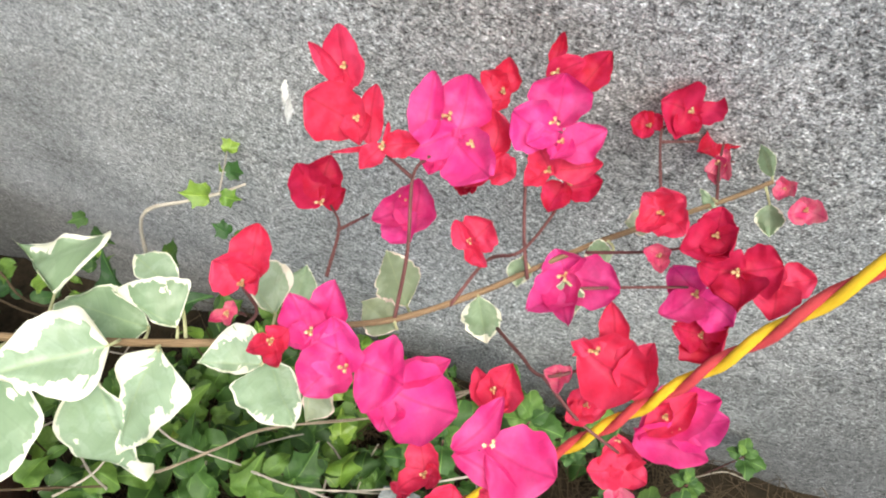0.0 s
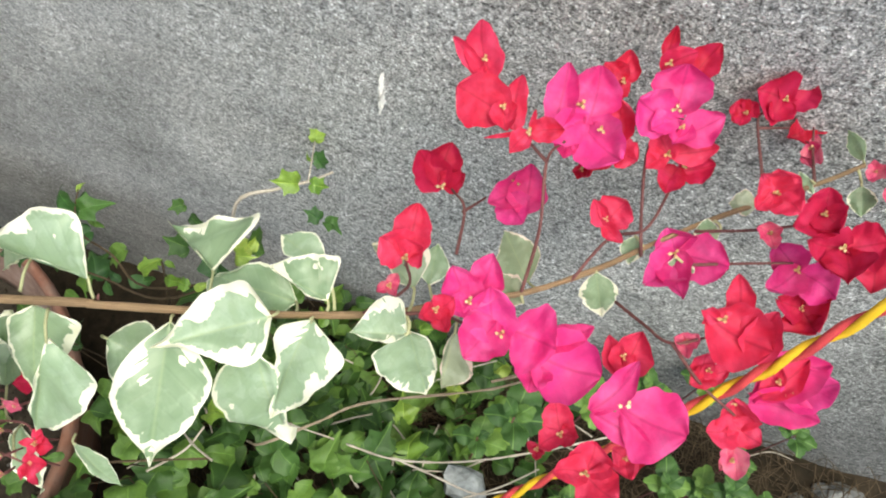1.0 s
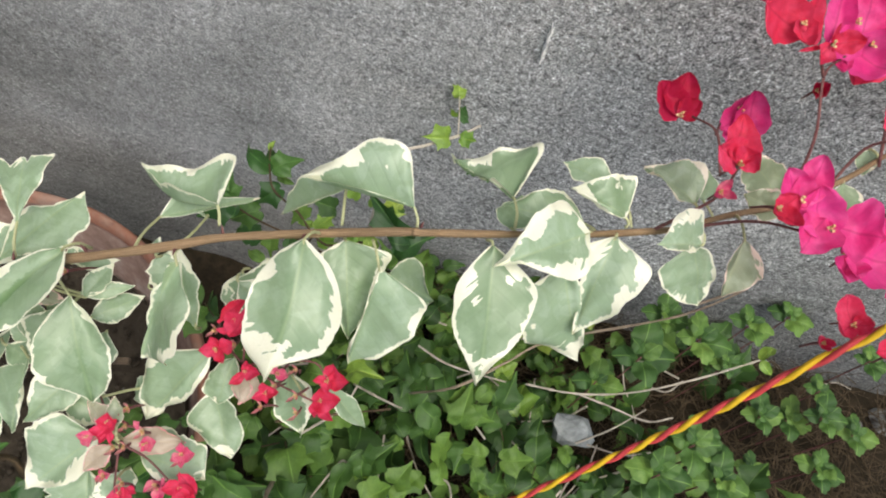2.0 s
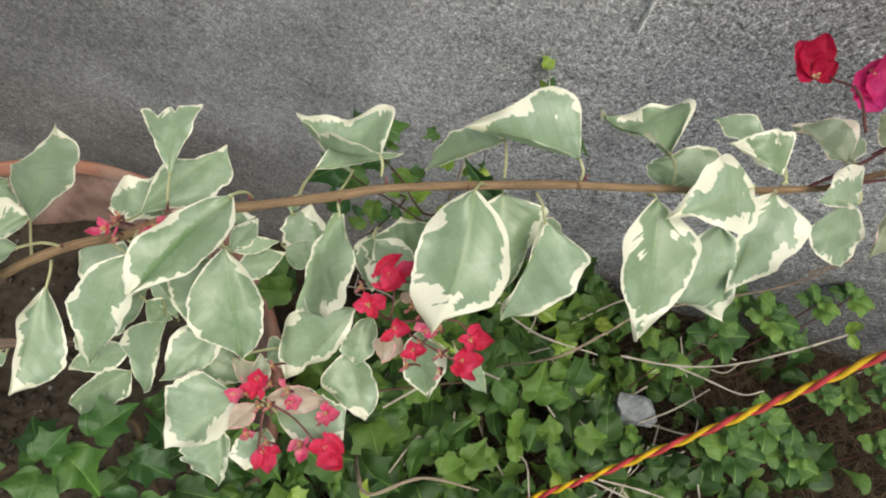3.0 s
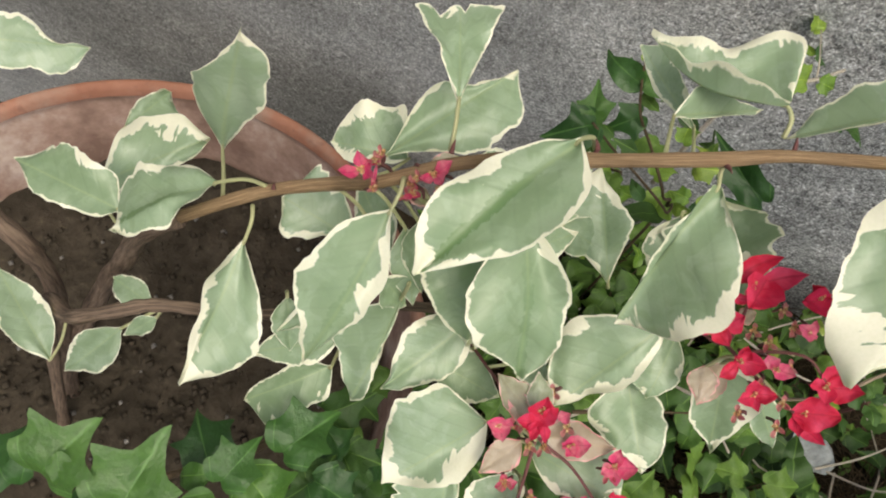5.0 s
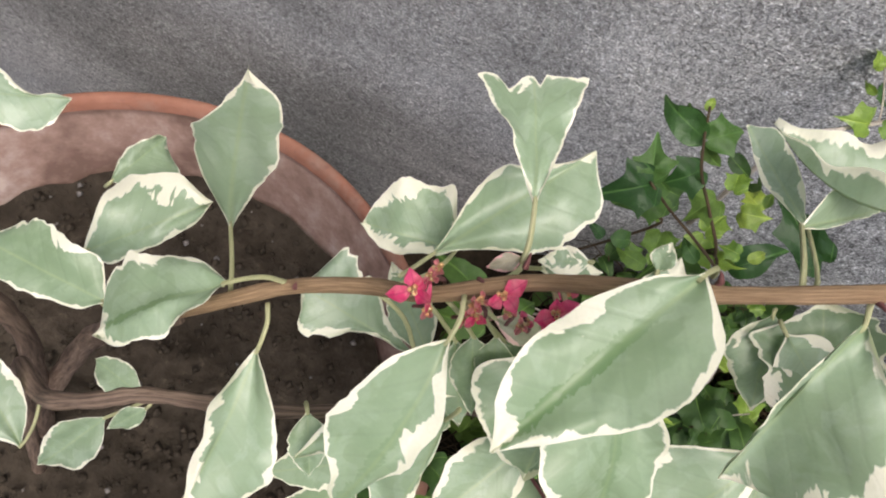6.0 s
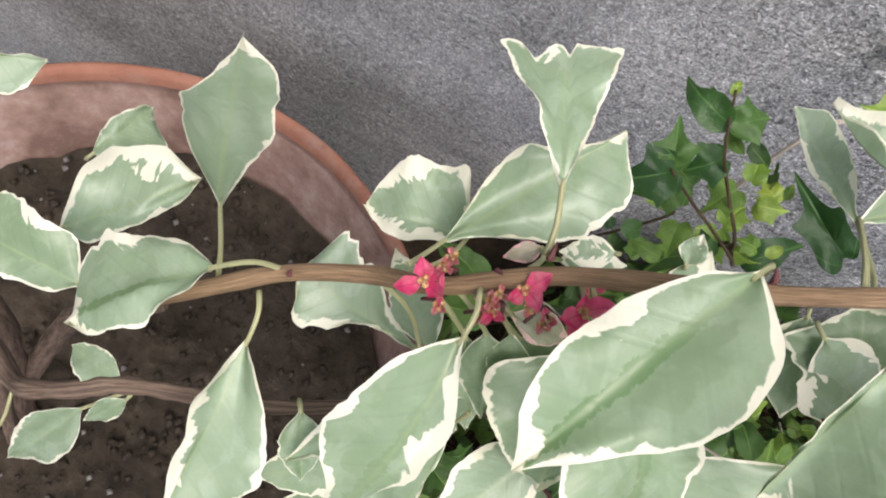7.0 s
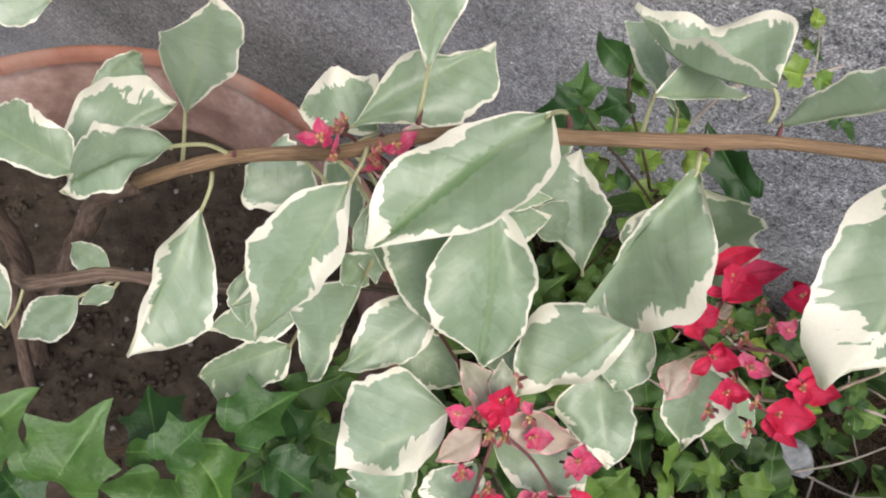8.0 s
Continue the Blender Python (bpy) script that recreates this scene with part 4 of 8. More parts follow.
leaf((-0.5495, 0.1126, 0.4452), (-0.5915, 0.1170, 0.4567), (0.0013, 0.0013, 0.0045, 0.0116, 0.0109), (0.0018, 0.0054, 0.0112, 0.0156, 0.0176), (0.23, -0.25, 0.94), node=(-0.5391, 0.1024, 0.4188), fold=(8, 8), arch=0.05, rag=0.18)
leaf((-0.5451, 0.1133, 0.4500), (-0.5676, 0.1386, 0.4500), (0.0042, 0.0077, 0.0081, 0.0058, 0.0025), (0.0042, 0.0077, 0.0081, 0.0058, 0.0025), (-0.16, -0.14, 0.98), node=(-0.5347, 0.1042, 0.4197), arch=0.05, rag=0.11)
leaf((-0.4605, 0.1316, 0.4563), (-0.4796, 0.1681, 0.4757), (0.0040, 0.0101, 0.0162, 0.0179, 0.0140), (0.0028, 0.0068, 0.0104, 0.0066, 0.0018), (-0.10, -0.51, 0.86), fold=(12, 12), arch=0.08, rag=0.18, thr=0.55, smudge=0.3)
leaf((-0.4556, 0.1351, 0.5396), (-0.4652, 0.0972, 0.5036), (0.0108, 0.0217, 0.0289, 0.0247, 0.0145), (0.0013, 0.0014, 0.0019, 0.0014, 0.0013), (-0.60, -0.46, 0.65), node=(-0.4563, 0.1413, 0.5420), fold=(8, 30), arch=0.05, rag=0.08, thr=0.3)
leaf((-0.4413, 0.1146, 0.4793), (-0.4679, 0.0773, 0.4543), (0.0048, 0.0080, 0.0094, 0.0045, 0.0033), (0.0073, 0.0159, 0.0209, 0.0190, 0.0100), (-0.20, -0.44, 0.87), node=(-0.4329, 0.1171, 0.4800), fold=(12, 8), arch=0.06, rag=0.1, thr=(1.0, 0.45))
leaf((-0.4322, 0.1175, 0.4651), (-0.4347, 0.0932, 0.4550), (0.0033, 0.0062, 0.0072, 0.0071, 0.0038), (0.0052, 0.0076, 0.0102, 0.0111, 0.0087), (-0.13, -0.37, 0.92), node=(-0.4329, 0.1171, 0.4800), fold=(12, 12), arch=0.05, rag=0.08)
leaf((-0.4416, 0.1018, 0.4468), (-0.4229, 0.0707, 0.4333), (0.0057, 0.0114, 0.0117, 0.0108, 0.0072), (0.0096, 0.0176, 0.0144, 0.0091, 0.0045), (-0.05, -0.42, 0.90), fold=(14, 10), arch=0.06, rag=0.1)
leaf((-0.4173, 0.1374, 0.4621), (-0.4299, 0.1736, 0.4750), (0.0180, 0.0211, 0.0220, 0.0228, 0.0074), (0.0163, 0.0182, 0.0200, 0.0197, 0.0149), (-0.23, -0.40, 0.89), node=(-0.3951, 0.1193, 0.4812), fold=(25, 20), arch=0.05, rag=0.22, thr=0.6)
leaf((-0.4057, 0.1223, 0.4488), (-0.3915, 0.0942, 0.4163), (0.0143, 0.0160, 0.0136, 0.0085, 0.0034), (0.0074, 0.0102, 0.0112, 0.0083, 0.0015), (-0.15, -0.78, 0.61), node=(-0.3894, 0.1041, 0.4706), fold=(12, 12), arch=0.08, rag=0.08, thr=0.8)
leaf((-0.3824, 0.1220, 0.4300), (-0.3567, 0.1097, 0.4000), (0.0037, 0.0067, 0.0071, 0.0051, 0.0022), (0.0037, 0.0067, 0.0071, 0.0051, 0.0022), (0.25, -0.80, 0.54), arch=0.05, rag=0.11, thr=0.2)
leaf((-0.3996, 0.1520, 0.5605), (-0.4028, 0.0935, 0.5294), (0.0128, 0.0204, 0.0230, 0.0200, 0.0018), (0.0111, 0.0193, 0.0218, 0.0200, 0.0121), (-0.02, -0.47, 0.88), node=(-0.3954, 0.1623, 0.5484), fold=(-14, -16), arch=0.1, rag=0.06, bend=0.05, thr=(1.05, 0.6), tipthr=0.6, smudge=0.4)
leaf((-0.3649, 0.1519, 0.5474), (-0.3704, 0.1178, 0.5035), (0.0237, 0.0261, 0.0237, 0.0161, 0.0080), (0.0013, 0.0013, 0.0013, 0.0032, 0.0028), (0.12, -0.79, 0.60), node=(-0.3713, 0.1655, 0.5480), fold=(14, 35), arch=0.05, rag=0.05, thr=(0.8, 0.95))
leaf((-0.4890, 0.0637, 0.4547), (-0.5167, 0.0318, 0.4412), (0.0077, 0.0118, 0.0118, 0.0074, 0.0031), (0.0194, 0.0232, 0.0249, 0.0183, 0.0084), (0.01, -0.39, 0.92), node=(-0.4723, 0.0610, 0.4680), fold=(14, 12), arch=0.04, rag=0.06, thr=(0.95, 0.75), tipthr=0.25)
leaf((-0.4950, 0.0497, 0.4303), (-0.4898, 0.0229, 0.4152), (0.0040, 0.0054, 0.0050, 0.0037, 0.0023), (0.0076, 0.0204, 0.0191, 0.0164, 0.0030), (0.09, -0.48, 0.87), fold=(12, 12), arch=0.1, rag=0.18)
leaf((-0.4716, 0.0534, 0.4390), (-0.4769, 0.0317, 0.4302), (0.0067, 0.0077, 0.0076, 0.0063, 0.0034), (0.0034, 0.0079, 0.0118, 0.0111, 0.0093), (-0.08, -0.36, 0.93), node=(-0.4709, 0.0437, 0.4570), fold=(12, 12), arch=0.05, rag=0.1, thr=0.6)
leaf((-0.4690, 0.0622, 0.4430), (-0.4312, 0.0560, 0.4414), (0.0149, 0.0184, 0.0179, 0.0161, 0.0145), (0.0044, 0.0083, 0.0091, 0.0057, 0.0021), (-0.00, -0.27, 0.96), node=(-0.4802, 0.0693, 0.4634), fold=(12, 12), arch=0.05, rag=0.12, thr=0.3)
leaf((-0.4728, 0.0632, 0.4650), (-0.4428, 0.0697, 0.4600), (0.0038, 0.0069, 0.0073, 0.0053, 0.0023), (0.0038, 0.0069, 0.0073, 0.0053, 0.0023), (0.21, -0.22, 0.95), node=(-0.4740, 0.0635, 0.4673), arch=0.05, rag=0.11, pink=1.0)
leaf((-0.4767, 0.0594, 0.4650), (-0.4868, 0.0451, 0.4600), (0.0030, 0.0055, 0.0057, 0.0041, 0.0018), (0.0030, 0.0055, 0.0057, 0.0041, 0.0018), (-0.04, -0.31, 0.95), node=(-0.4725, 0.0592, 0.4662), arch=0.05, rag=0.11, pink=1.0)
leaf((-0.4765, 0.0663, 0.4750), (-0.4928, 0.0763, 0.4750), (0.0031, 0.0056, 0.0059, 0.0043, 0.0018), (0.0031, 0.0056, 0.0059, 0.0043, 0.0018), (-0.13, -0.21, 0.97), node=(-0.4745, 0.0640, 0.4671), arch=0.05, rag=0.11, pink=0.6)
leaf((-0.4744, 0.0671, 0.4750), (-0.4801, 0.0811, 0.4780), (0.0024, 0.0043, 0.0046, 0.0033, 0.0014), (0.0024, 0.0043, 0.0046, 0.0033, 0.0014), (-0.03, -0.22, 0.97), node=(-0.4739, 0.0635, 0.4674), arch=0.05, rag=0.11, pink=0.3)
leaf((-0.4173, 0.1091, 0.4750), (-0.4215, 0.0926, 0.4700), (0.0032, 0.0059, 0.0062, 0.0045, 0.0019), (0.0032, 0.0059, 0.0062, 0.0045, 0.0019), (-0.15, -0.25, 0.96), node=(-0.4139, 0.1080, 0.4844), arch=0.05, rag=0.11, pink=1.0)
leaf((-0.6374, 0.0725, 0.3935), (-0.6607, 0.0790, 0.3891), (0.0034, 0.0069, 0.0069, 0.0057, 0.0039), (0.0026, 0.0058, 0.0063, 0.0053, 0.0032), (-0.20, -0.07, 0.98), node=(-0.6333, 0.0734, 0.3940), fold=(12, 12), arch=0.05, rag=0.05, thr=0.2)
leaf((-0.6496, 0.0608, 0.3800), (-0.6685, 0.0362, 0.3650), (0.0053, 0.0097, 0.0102, 0.0074, 0.0032), (0.0053, 0.0097, 0.0102, 0.0074, 0.0032), (0.16, -0.60, 0.78), node=(-0.6330, 0.0729, 0.3940), fold=(17, 17), arch=0.05, rag=0.11, thr=0.2)
leaf((-0.6345, 0.0689, 0.3900), (-0.6455, 0.0573, 0.3850), (0.0024, 0.0043, 0.0046, 0.0033, 0.0014), (0.0024, 0.0043, 0.0046, 0.0033, 0.0014), (0.15, -0.51, 0.85), node=(-0.6330, 0.0729, 0.3940), arch=0.05, rag=0.11, thr=0.2)
leaf((-0.6834, 0.0398, 0.3500), (-0.7273, 0.0711, 0.3550), (0.0058, 0.0105, 0.0111, 0.0080, 0.0034), (0.0058, 0.0105, 0.0111, 0.0080, 0.0034), (0.16, 0.07, 0.99), node=(-0.6849, 0.0615, 0.3549), arch=0.05, rag=0.11)
leaf((-0.5021, 0.1138, 0.4900), (-0.4825, 0.1328, 0.4850), (0.0040, 0.0072, 0.0076, 0.0055, 0.0023), (0.0040, 0.0072, 0.0076, 0.0055, 0.0023), (0.40, -0.17, 0.90), arch=0.05, rag=0.11)
leaf((-0.5051, 0.1204, 0.5000), (-0.4979, 0.1409, 0.5000), (0.0032, 0.0059, 0.0062, 0.0045, 0.0019), (0.0032, 0.0059, 0.0062, 0.0045, 0.0019), (0.25, -0.09, 0.96), node=(-0.5246, 0.1217, 0.5265), arch=0.05, rag=0.11, thr=0.7)
leaf((-0.5079, 0.1219, 0.5000), (-0.4855, 0.1337, 0.4950), (0.0024, 0.0043, 0.0046, 0.0033, 0.0014), (0.0024, 0.0043, 0.0046, 0.0033, 0.0014), (0.38, -0.35, 0.86), node=(-0.5263, 0.1215, 0.5252), arch=0.05, rag=0.11, thr=0.8)
leaf((-0.4995, 0.1140, 0.4700), (-0.5016, 0.0876, 0.4550), (0.0048, 0.0087, 0.0091, 0.0066, 0.0028), (0.0048, 0.0087, 0.0091, 0.0066, 0.0028), (-0.30, -0.45, 0.84), node=(-0.5019, 0.0906, 0.4469), arch=0.05, rag=0.11)
leaf((-0.5272, 0.1161, 0.4850), (-0.5070, 0.1101, 0.4750), (0.0045, 0.0081, 0.0086, 0.0062, 0.0026), (0.0045, 0.0081, 0.0086, 0.0062, 0.0026), (0.27, -0.48, 0.84), node=(-0.5463, 0.1162, 0.5101), arch=0.05, rag=0.11)
leaf((-0.5367, 0.1124, 0.4900), (-0.5275, 0.0958, 0.4700), (0.0036, 0.0066, 0.0069, 0.0050, 0.0021), (0.0036, 0.0066, 0.0069, 0.0050, 0.0021), (0.07, -0.75, 0.66), node=(-0.5505, 0.1149, 0.5069), arch=0.05, rag=0.11)
leaf((-0.4426, 0.1638, 0.4700), (-0.4364, 0.1350, 0.4550), (0.0061, 0.0112, 0.0118, 0.0085, 0.0036), (0.0061, 0.0112, 0.0118, 0.0085, 0.0036), (-0.44, -0.49, 0.75), arch=0.05, rag=0.11)
leaf((-0.5241, 0.1416, 0.4850), (-0.5041, 0.1505, 0.4800), (0.0026, 0.0047, 0.0050, 0.0036, 0.0015), (0.0026, 0.0047, 0.0050, 0.0036, 0.0015), (0.33, -0.23, 0.91), arch=0.05, rag=0.11, thr=0.9)
leaf((-0.4874, 0.1581, 0.4800), (-0.4868, 0.1669, 0.4850), (0.0022, 0.0040, 0.0042, 0.0030, 0.0013), (0.0022, 0.0040, 0.0042, 0.0030, 0.0013), (-0.32, -0.45, 0.83), arch=0.05, rag=0.11, thr=0.8)
leaf((-0.5478, 0.1047, 0.4650), (-0.5718, 0.0672, 0.4550), (0.0056, 0.0102, 0.0107, 0.0077, 0.0033), (0.0019, 0.0035, 0.0037, 0.0027, 0.0011), (-0.06, -0.22, 0.97), node=(-0.5693, 0.1155, 0.4880), arch=0.05, rag=0.12, bend=0.0, thr=(0.3, 1.2))
leaf((-0.5149, 0.0792, 0.4500), (-0.4858, 0.0770, 0.4400), (0.0054, 0.0098, 0.0103, 0.0074, 0.0032), (0.0054, 0.0098, 0.0103, 0.0074, 0.0032), (0.31, -0.16, 0.94), node=(-0.5012, 0.0899, 0.4475), arch=0.05, rag=0.11)
leaf((-0.3161, 0.1760, 0.5511), (-0.3078, 0.1180, 0.5180), (0.0123, 0.0230, 0.0205, 0.0141, 0.0026), (0.0096, 0.0178, 0.0202, 0.0138, 0.0049), (0.26, -0.45, 0.85), node=(-0.3188, 0.1810, 0.5450), fold=(14, 14), arch=0.07, rag=0.05, thr=0.9, smudge=0.35)
leaf((-0.2735, 0.1912, 0.5564), (-0.3145, 0.1599, 0.5632), (0.0136, 0.0191, 0.0142, 0.0055, 0.0013), (0.0173, 0.0189, 0.0172, 0.0098, 0.0023), (0.32, -0.22, 0.92), node=(-0.2726, 0.1955, 0.5520), fold=(16, 10), arch=0.05, rag=0.05, thr=1.05)
leaf((-0.2788, 0.1789, 0.5383), (-0.2551, 0.1518, 0.4926), (0.0066, 0.0077, 0.0065, 0.0050, 0.0038), (0.0189, 0.0255, 0.0271, 0.0232, 0.0099), (0.01, -0.86, 0.52), node=(-0.2816, 0.1945, 0.5444), fold=(12, 12), arch=0.05, rag=0.08, thr=0.75, tipthr=0.6)
leaf((-0.2577, 0.1981, 0.5476), (-0.2650, 0.1559, 0.5146), (0.0206, 0.0223, 0.0180, 0.0132, 0.0053), (0.0107, 0.0104, 0.0073, 0.0050, 0.0019), (-0.20, -0.58, 0.79), node=(-0.2575, 0.1992, 0.5480), fold=(10, 25), arch=0.06, rag=0.06, thr=0.95)
leaf((-0.2142, 0.2052, 0.5474), (-0.2383, 0.1966, 0.5525), (0.0025, 0.0045, 0.0042, 0.0032, 0.0013), (0.0134, 0.0173, 0.0171, 0.0123, 0.0048), (0.28, -0.23, 0.93), node=(-0.2177, 0.2145, 0.5473), fold=(20, 20), arch=0.05, rag=0.05, thr=0.8)
leaf((-0.2141, 0.2101, 0.5353), (-0.1985, 0.1922, 0.5065), (0.0076, 0.0094, 0.0091, 0.0070, 0.0028), (0.0184, 0.0206, 0.0190, 0.0136, 0.0063), (0.27, -0.74, 0.61), node=(-0.2200, 0.2176, 0.5408), fold=(12, 12), arch=0.06, rag=0.05, thr=0.3)
leaf((-0.1934, 0.2133, 0.5479), (-0.1920, 0.1942, 0.5204), (0.0083, 0.0129, 0.0142, 0.0111, 0.0043), (0.0018, 0.0031, 0.0032, 0.0021, 0.0013), (-0.15, -0.82, 0.56), node=(-0.1950, 0.2321, 0.5397), fold=(12, 12), arch=0.05, rag=0.05, thr=0.4, pink=0.35)
leaf((-0.3100, 0.2059, 0.5467), (-0.3439, 0.2260, 0.5360), (0.0020, 0.0032, 0.0038, 0.0030, 0.0013), (0.0285, 0.0350, 0.0240, 0.0140, 0.0052), (-0.27, 0.05, 0.96), node=(-0.3068, 0.1905, 0.5450), fold=(108, 6), arch=-0.02, rag=0.05, thr=(0.5, 0.85))
leaf((-0.2541, 0.2090, 0.5484), (-0.2845, 0.2141, 0.5554), (0.0022, 0.0035, 0.0019, 0.0013, 0.0013), (0.0184, 0.0188, 0.0153, 0.0102, 0.0045), (0.17, -0.29, 0.94), node=(-0.2530, 0.2051, 0.5460), fold=(-20, 15), arch=0.12, rag=0.04, thr=0.9)
leaf((-0.2602, 0.2235, 0.5478), (-0.2886, 0.2354, 0.5440), (0.0014, 0.0034, 0.0054, 0.0066, 0.0026), (0.0037, 0.0083, 0.0104, 0.0077, 0.0033), (-0.18, -0.13, 0.97), node=(-0.2500, 0.2065, 0.5450), fold=(12, 12), arch=0.05, rag=0.04, thr=0.4)
leaf((-0.2705, 0.2079, 0.5350), (-0.3131, 0.2097, 0.5300), (0.0070, 0.0128, 0.0134, 0.0097, 0.0041), (0.0070, 0.0128, 0.0134, 0.0097, 0.0041), (-0.12, -0.30, 0.95), node=(-0.2670, 0.1992, 0.5430), arch=0.05, rag=0.11, thr=0.2)
leaf((-0.2182, 0.2288, 0.5450), (-0.2457, 0.2465, 0.5410), (0.0023, 0.0036, 0.0026, 0.0017, 0.0013), (0.0141, 0.0175, 0.0162, 0.0116, 0.0055), (-0.12, 0.03, 0.99), node=(-0.2174, 0.2179, 0.5420), fold=(-15, 20), arch=0.05, rag=0.05, thr=0.3, pink=0.15)
leaf((-0.2123, 0.2347, 0.5400), (-0.2150, 0.2572, 0.5400), (0.0041, 0.0075, 0.0079, 0.0057, 0.0024), (0.0041, 0.0075, 0.0079, 0.0057, 0.0024), (0.03, 0.00, 1.00), node=(-0.2068, 0.2255, 0.5403), arch=0.05, rag=0.11, thr=0.6)
leaf((-0.1661, 0.2571, 0.5280), (-0.1853, 0.2831, 0.5250), (0.0063, 0.0115, 0.0121, 0.0087, 0.0037), (0.0063, 0.0115, 0.0121, 0.0087, 0.0037), (-0.30, -0.11, 0.95), node=(-0.1616, 0.2507, 0.5382), arch=0.05, rag=0.11, thr=0.25, pink=0.2)
leaf((-0.1662, 0.2427, 0.5350), (-0.1867, 0.2519, 0.5300), (0.0050, 0.0091, 0.0095, 0.0069, 0.0029), (0.0050, 0.0091, 0.0095, 0.0069, 0.0029), (-0.34, -0.28, 0.90), node=(-0.1687, 0.2456, 0.5380), arch=0.05, rag=0.11, thr=0.2, pink=0.3)
leaf((-0.1356, 0.2694, 0.5370), (-0.1251, 0.2547, 0.5200), (0.0051, 0.0092, 0.0097, 0.0070, 0.0030), (0.0051, 0.0092, 0.0097, 0.0070, 0.0030), (0.04, -0.74, 0.67), node=(-0.1362, 0.2700, 0.5390), arch=0.05, rag=0.11, thr=0.4)
leaf((-0.1209, 0.2941, 0.5400), (-0.1196, 0.2826, 0.5300), (0.0032, 0.0059, 0.0062, 0.0045, 0.0019), (0.0032, 0.0059, 0.0062, 0.0045, 0.0019), (-0.15, -0.66, 0.74), node=(-0.1158, 0.2884, 0.5406), arch=0.05, rag=0.11, thr=0.5)
leaf((-0.0994, 0.2891, 0.5400), (-0.0906, 0.2753, 0.5300), (0.0043, 0.0079, 0.0083, 0.0060, 0.0026), (0.0043, 0.0079, 0.0083, 0.0060, 0.0026), (-0.13, -0.63, 0.76), node=(-0.0938, 0.2863, 0.5400), arch=0.05, rag=0.11, thr=0.4)
leaf((-0.0809, 0.3080, 0.5450), (-0.0937, 0.3019, 0.5450), (0.0039, 0.0070, 0.0074, 0.0053, 0.0023), (0.0039, 0.0070, 0.0074, 0.0053, 0.0023), (0.17, -0.36, 0.92), node=(-0.0856, 0.3138, 0.5447), arch=0.05, rag=0.11, thr=0.4)
leaf((-0.0658, 0.3287, 0.5480), (-0.0790, 0.3258, 0.5450), (0.0038, 0.0068, 0.0072, 0.0052, 0.0022), (0.0038, 0.0068, 0.0072, 0.0052, 0.0022), (-0.08, -0.51, 0.85), node=(-0.0660, 0.3290, 0.5454), arch=0.05, rag=0.11, thr=0.2, pink=0.3)
leaf((-0.0405, 0.3505, 0.5500), (-0.0440, 0.3488, 0.5450), (0.0036, 0.0065, 0.0068, 0.0049, 0.0021), (0.0036, 0.0065, 0.0068, 0.0049, 0.0021), (-0.46, -0.69, 0.56), node=(-0.0379, 0.3509, 0.5480), arch=0.05, rag=0.11, thr=0.2)
leaf((-0.0093, 0.3641, 0.5400), (-0.0032, 0.3516, 0.5300), (0.0039, 0.0070, 0.0074, 0.0053, 0.0023), (0.0039, 0.0070, 0.0074, 0.0053, 0.0023), (-0.27, -0.68, 0.68), node=(-0.0148, 0.3706, 0.5451), arch=0.05, rag=0.11, thr=0.3)
leaf((-0.0094, 0.3806, 0.5400), (-0.0141, 0.4069, 0.5300), (0.0025, 0.0045, 0.0048, 0.0034, 0.0015), (0.0025, 0.0045, 0.0048, 0.0034, 0.0015), (-0.66, 0.16, 0.73), node=(-0.0113, 0.3738, 0.5450), arch=0.05, rag=0.11, thr=0.2)
leaf((-0.4442, 0.1630, 0.5497), (-0.4880, 0.1785, 0.5422), (0.0022, 0.0040, 0.0056, 0.0044, 0.0020), (0.0240, 0.0300, 0.0200, 0.0100, 0.0036), (-0.14, 0.07, 0.99), node=(-0.4417, 0.1555, 0.5450), fold=(106, 6), arch=0.0, rag=0.05, bend=0.13, thr=(0.5, 0.9))
leaf((-0.4725, 0.1570, 0.5350), (-0.4367, 0.1906, 0.5113), (0.0087, 0.0081, 0.0055, 0.0029, 0.0013), (0.0015, 0.0016, 0.0013, 0.0013, 0.0013), (0.62, -0.10, 0.78), node=(-0.4743, 0.1341, 0.5440), fold=(25, 20), arch=0.05, rag=0.06, thr=0.3)
leaf((-0.4588, 0.1723, 0.5123), (-0.4863, 0.1914, 0.5207), (0.0013, 0.0025, 0.0042, 0.0032, 0.0014), (0.0013, 0.0045, 0.0061, 0.0067, 0.0059), (-0.26, -0.68, 0.69), node=(-0.4743, 0.1341, 0.5440), fold=(15, 10), arch=0.05, rag=0.04, thr=0.4)
leaf((-0.3902, 0.1883, 0.5489), (-0.4241, 0.1861, 0.5078), (0.0013, 0.0013, 0.0013, 0.0013, 0.0013), (0.0094, 0.0126, 0.0122, 0.0097, 0.0043), (-0.65, -0.52, 0.56), node=(-0.3870, 0.1688, 0.5480), fold=(14, 8), arch=0.05, rag=0.12, thr=0.6)
leaf((-0.3560, 0.1814, 0.5589), (-0.4105, 0.1842, 0.5577), (0.0042, 0.0066, 0.0076, 0.0058, 0.0026), (0.0225, 0.0284, 0.0255, 0.0139, 0.0067), (-0.05, -0.61, 0.79), node=(-0.3527, 0.1755, 0.5520), fold=(118, 10), arch=0.04, rag=0.05, thr=(0.5, 0.75))
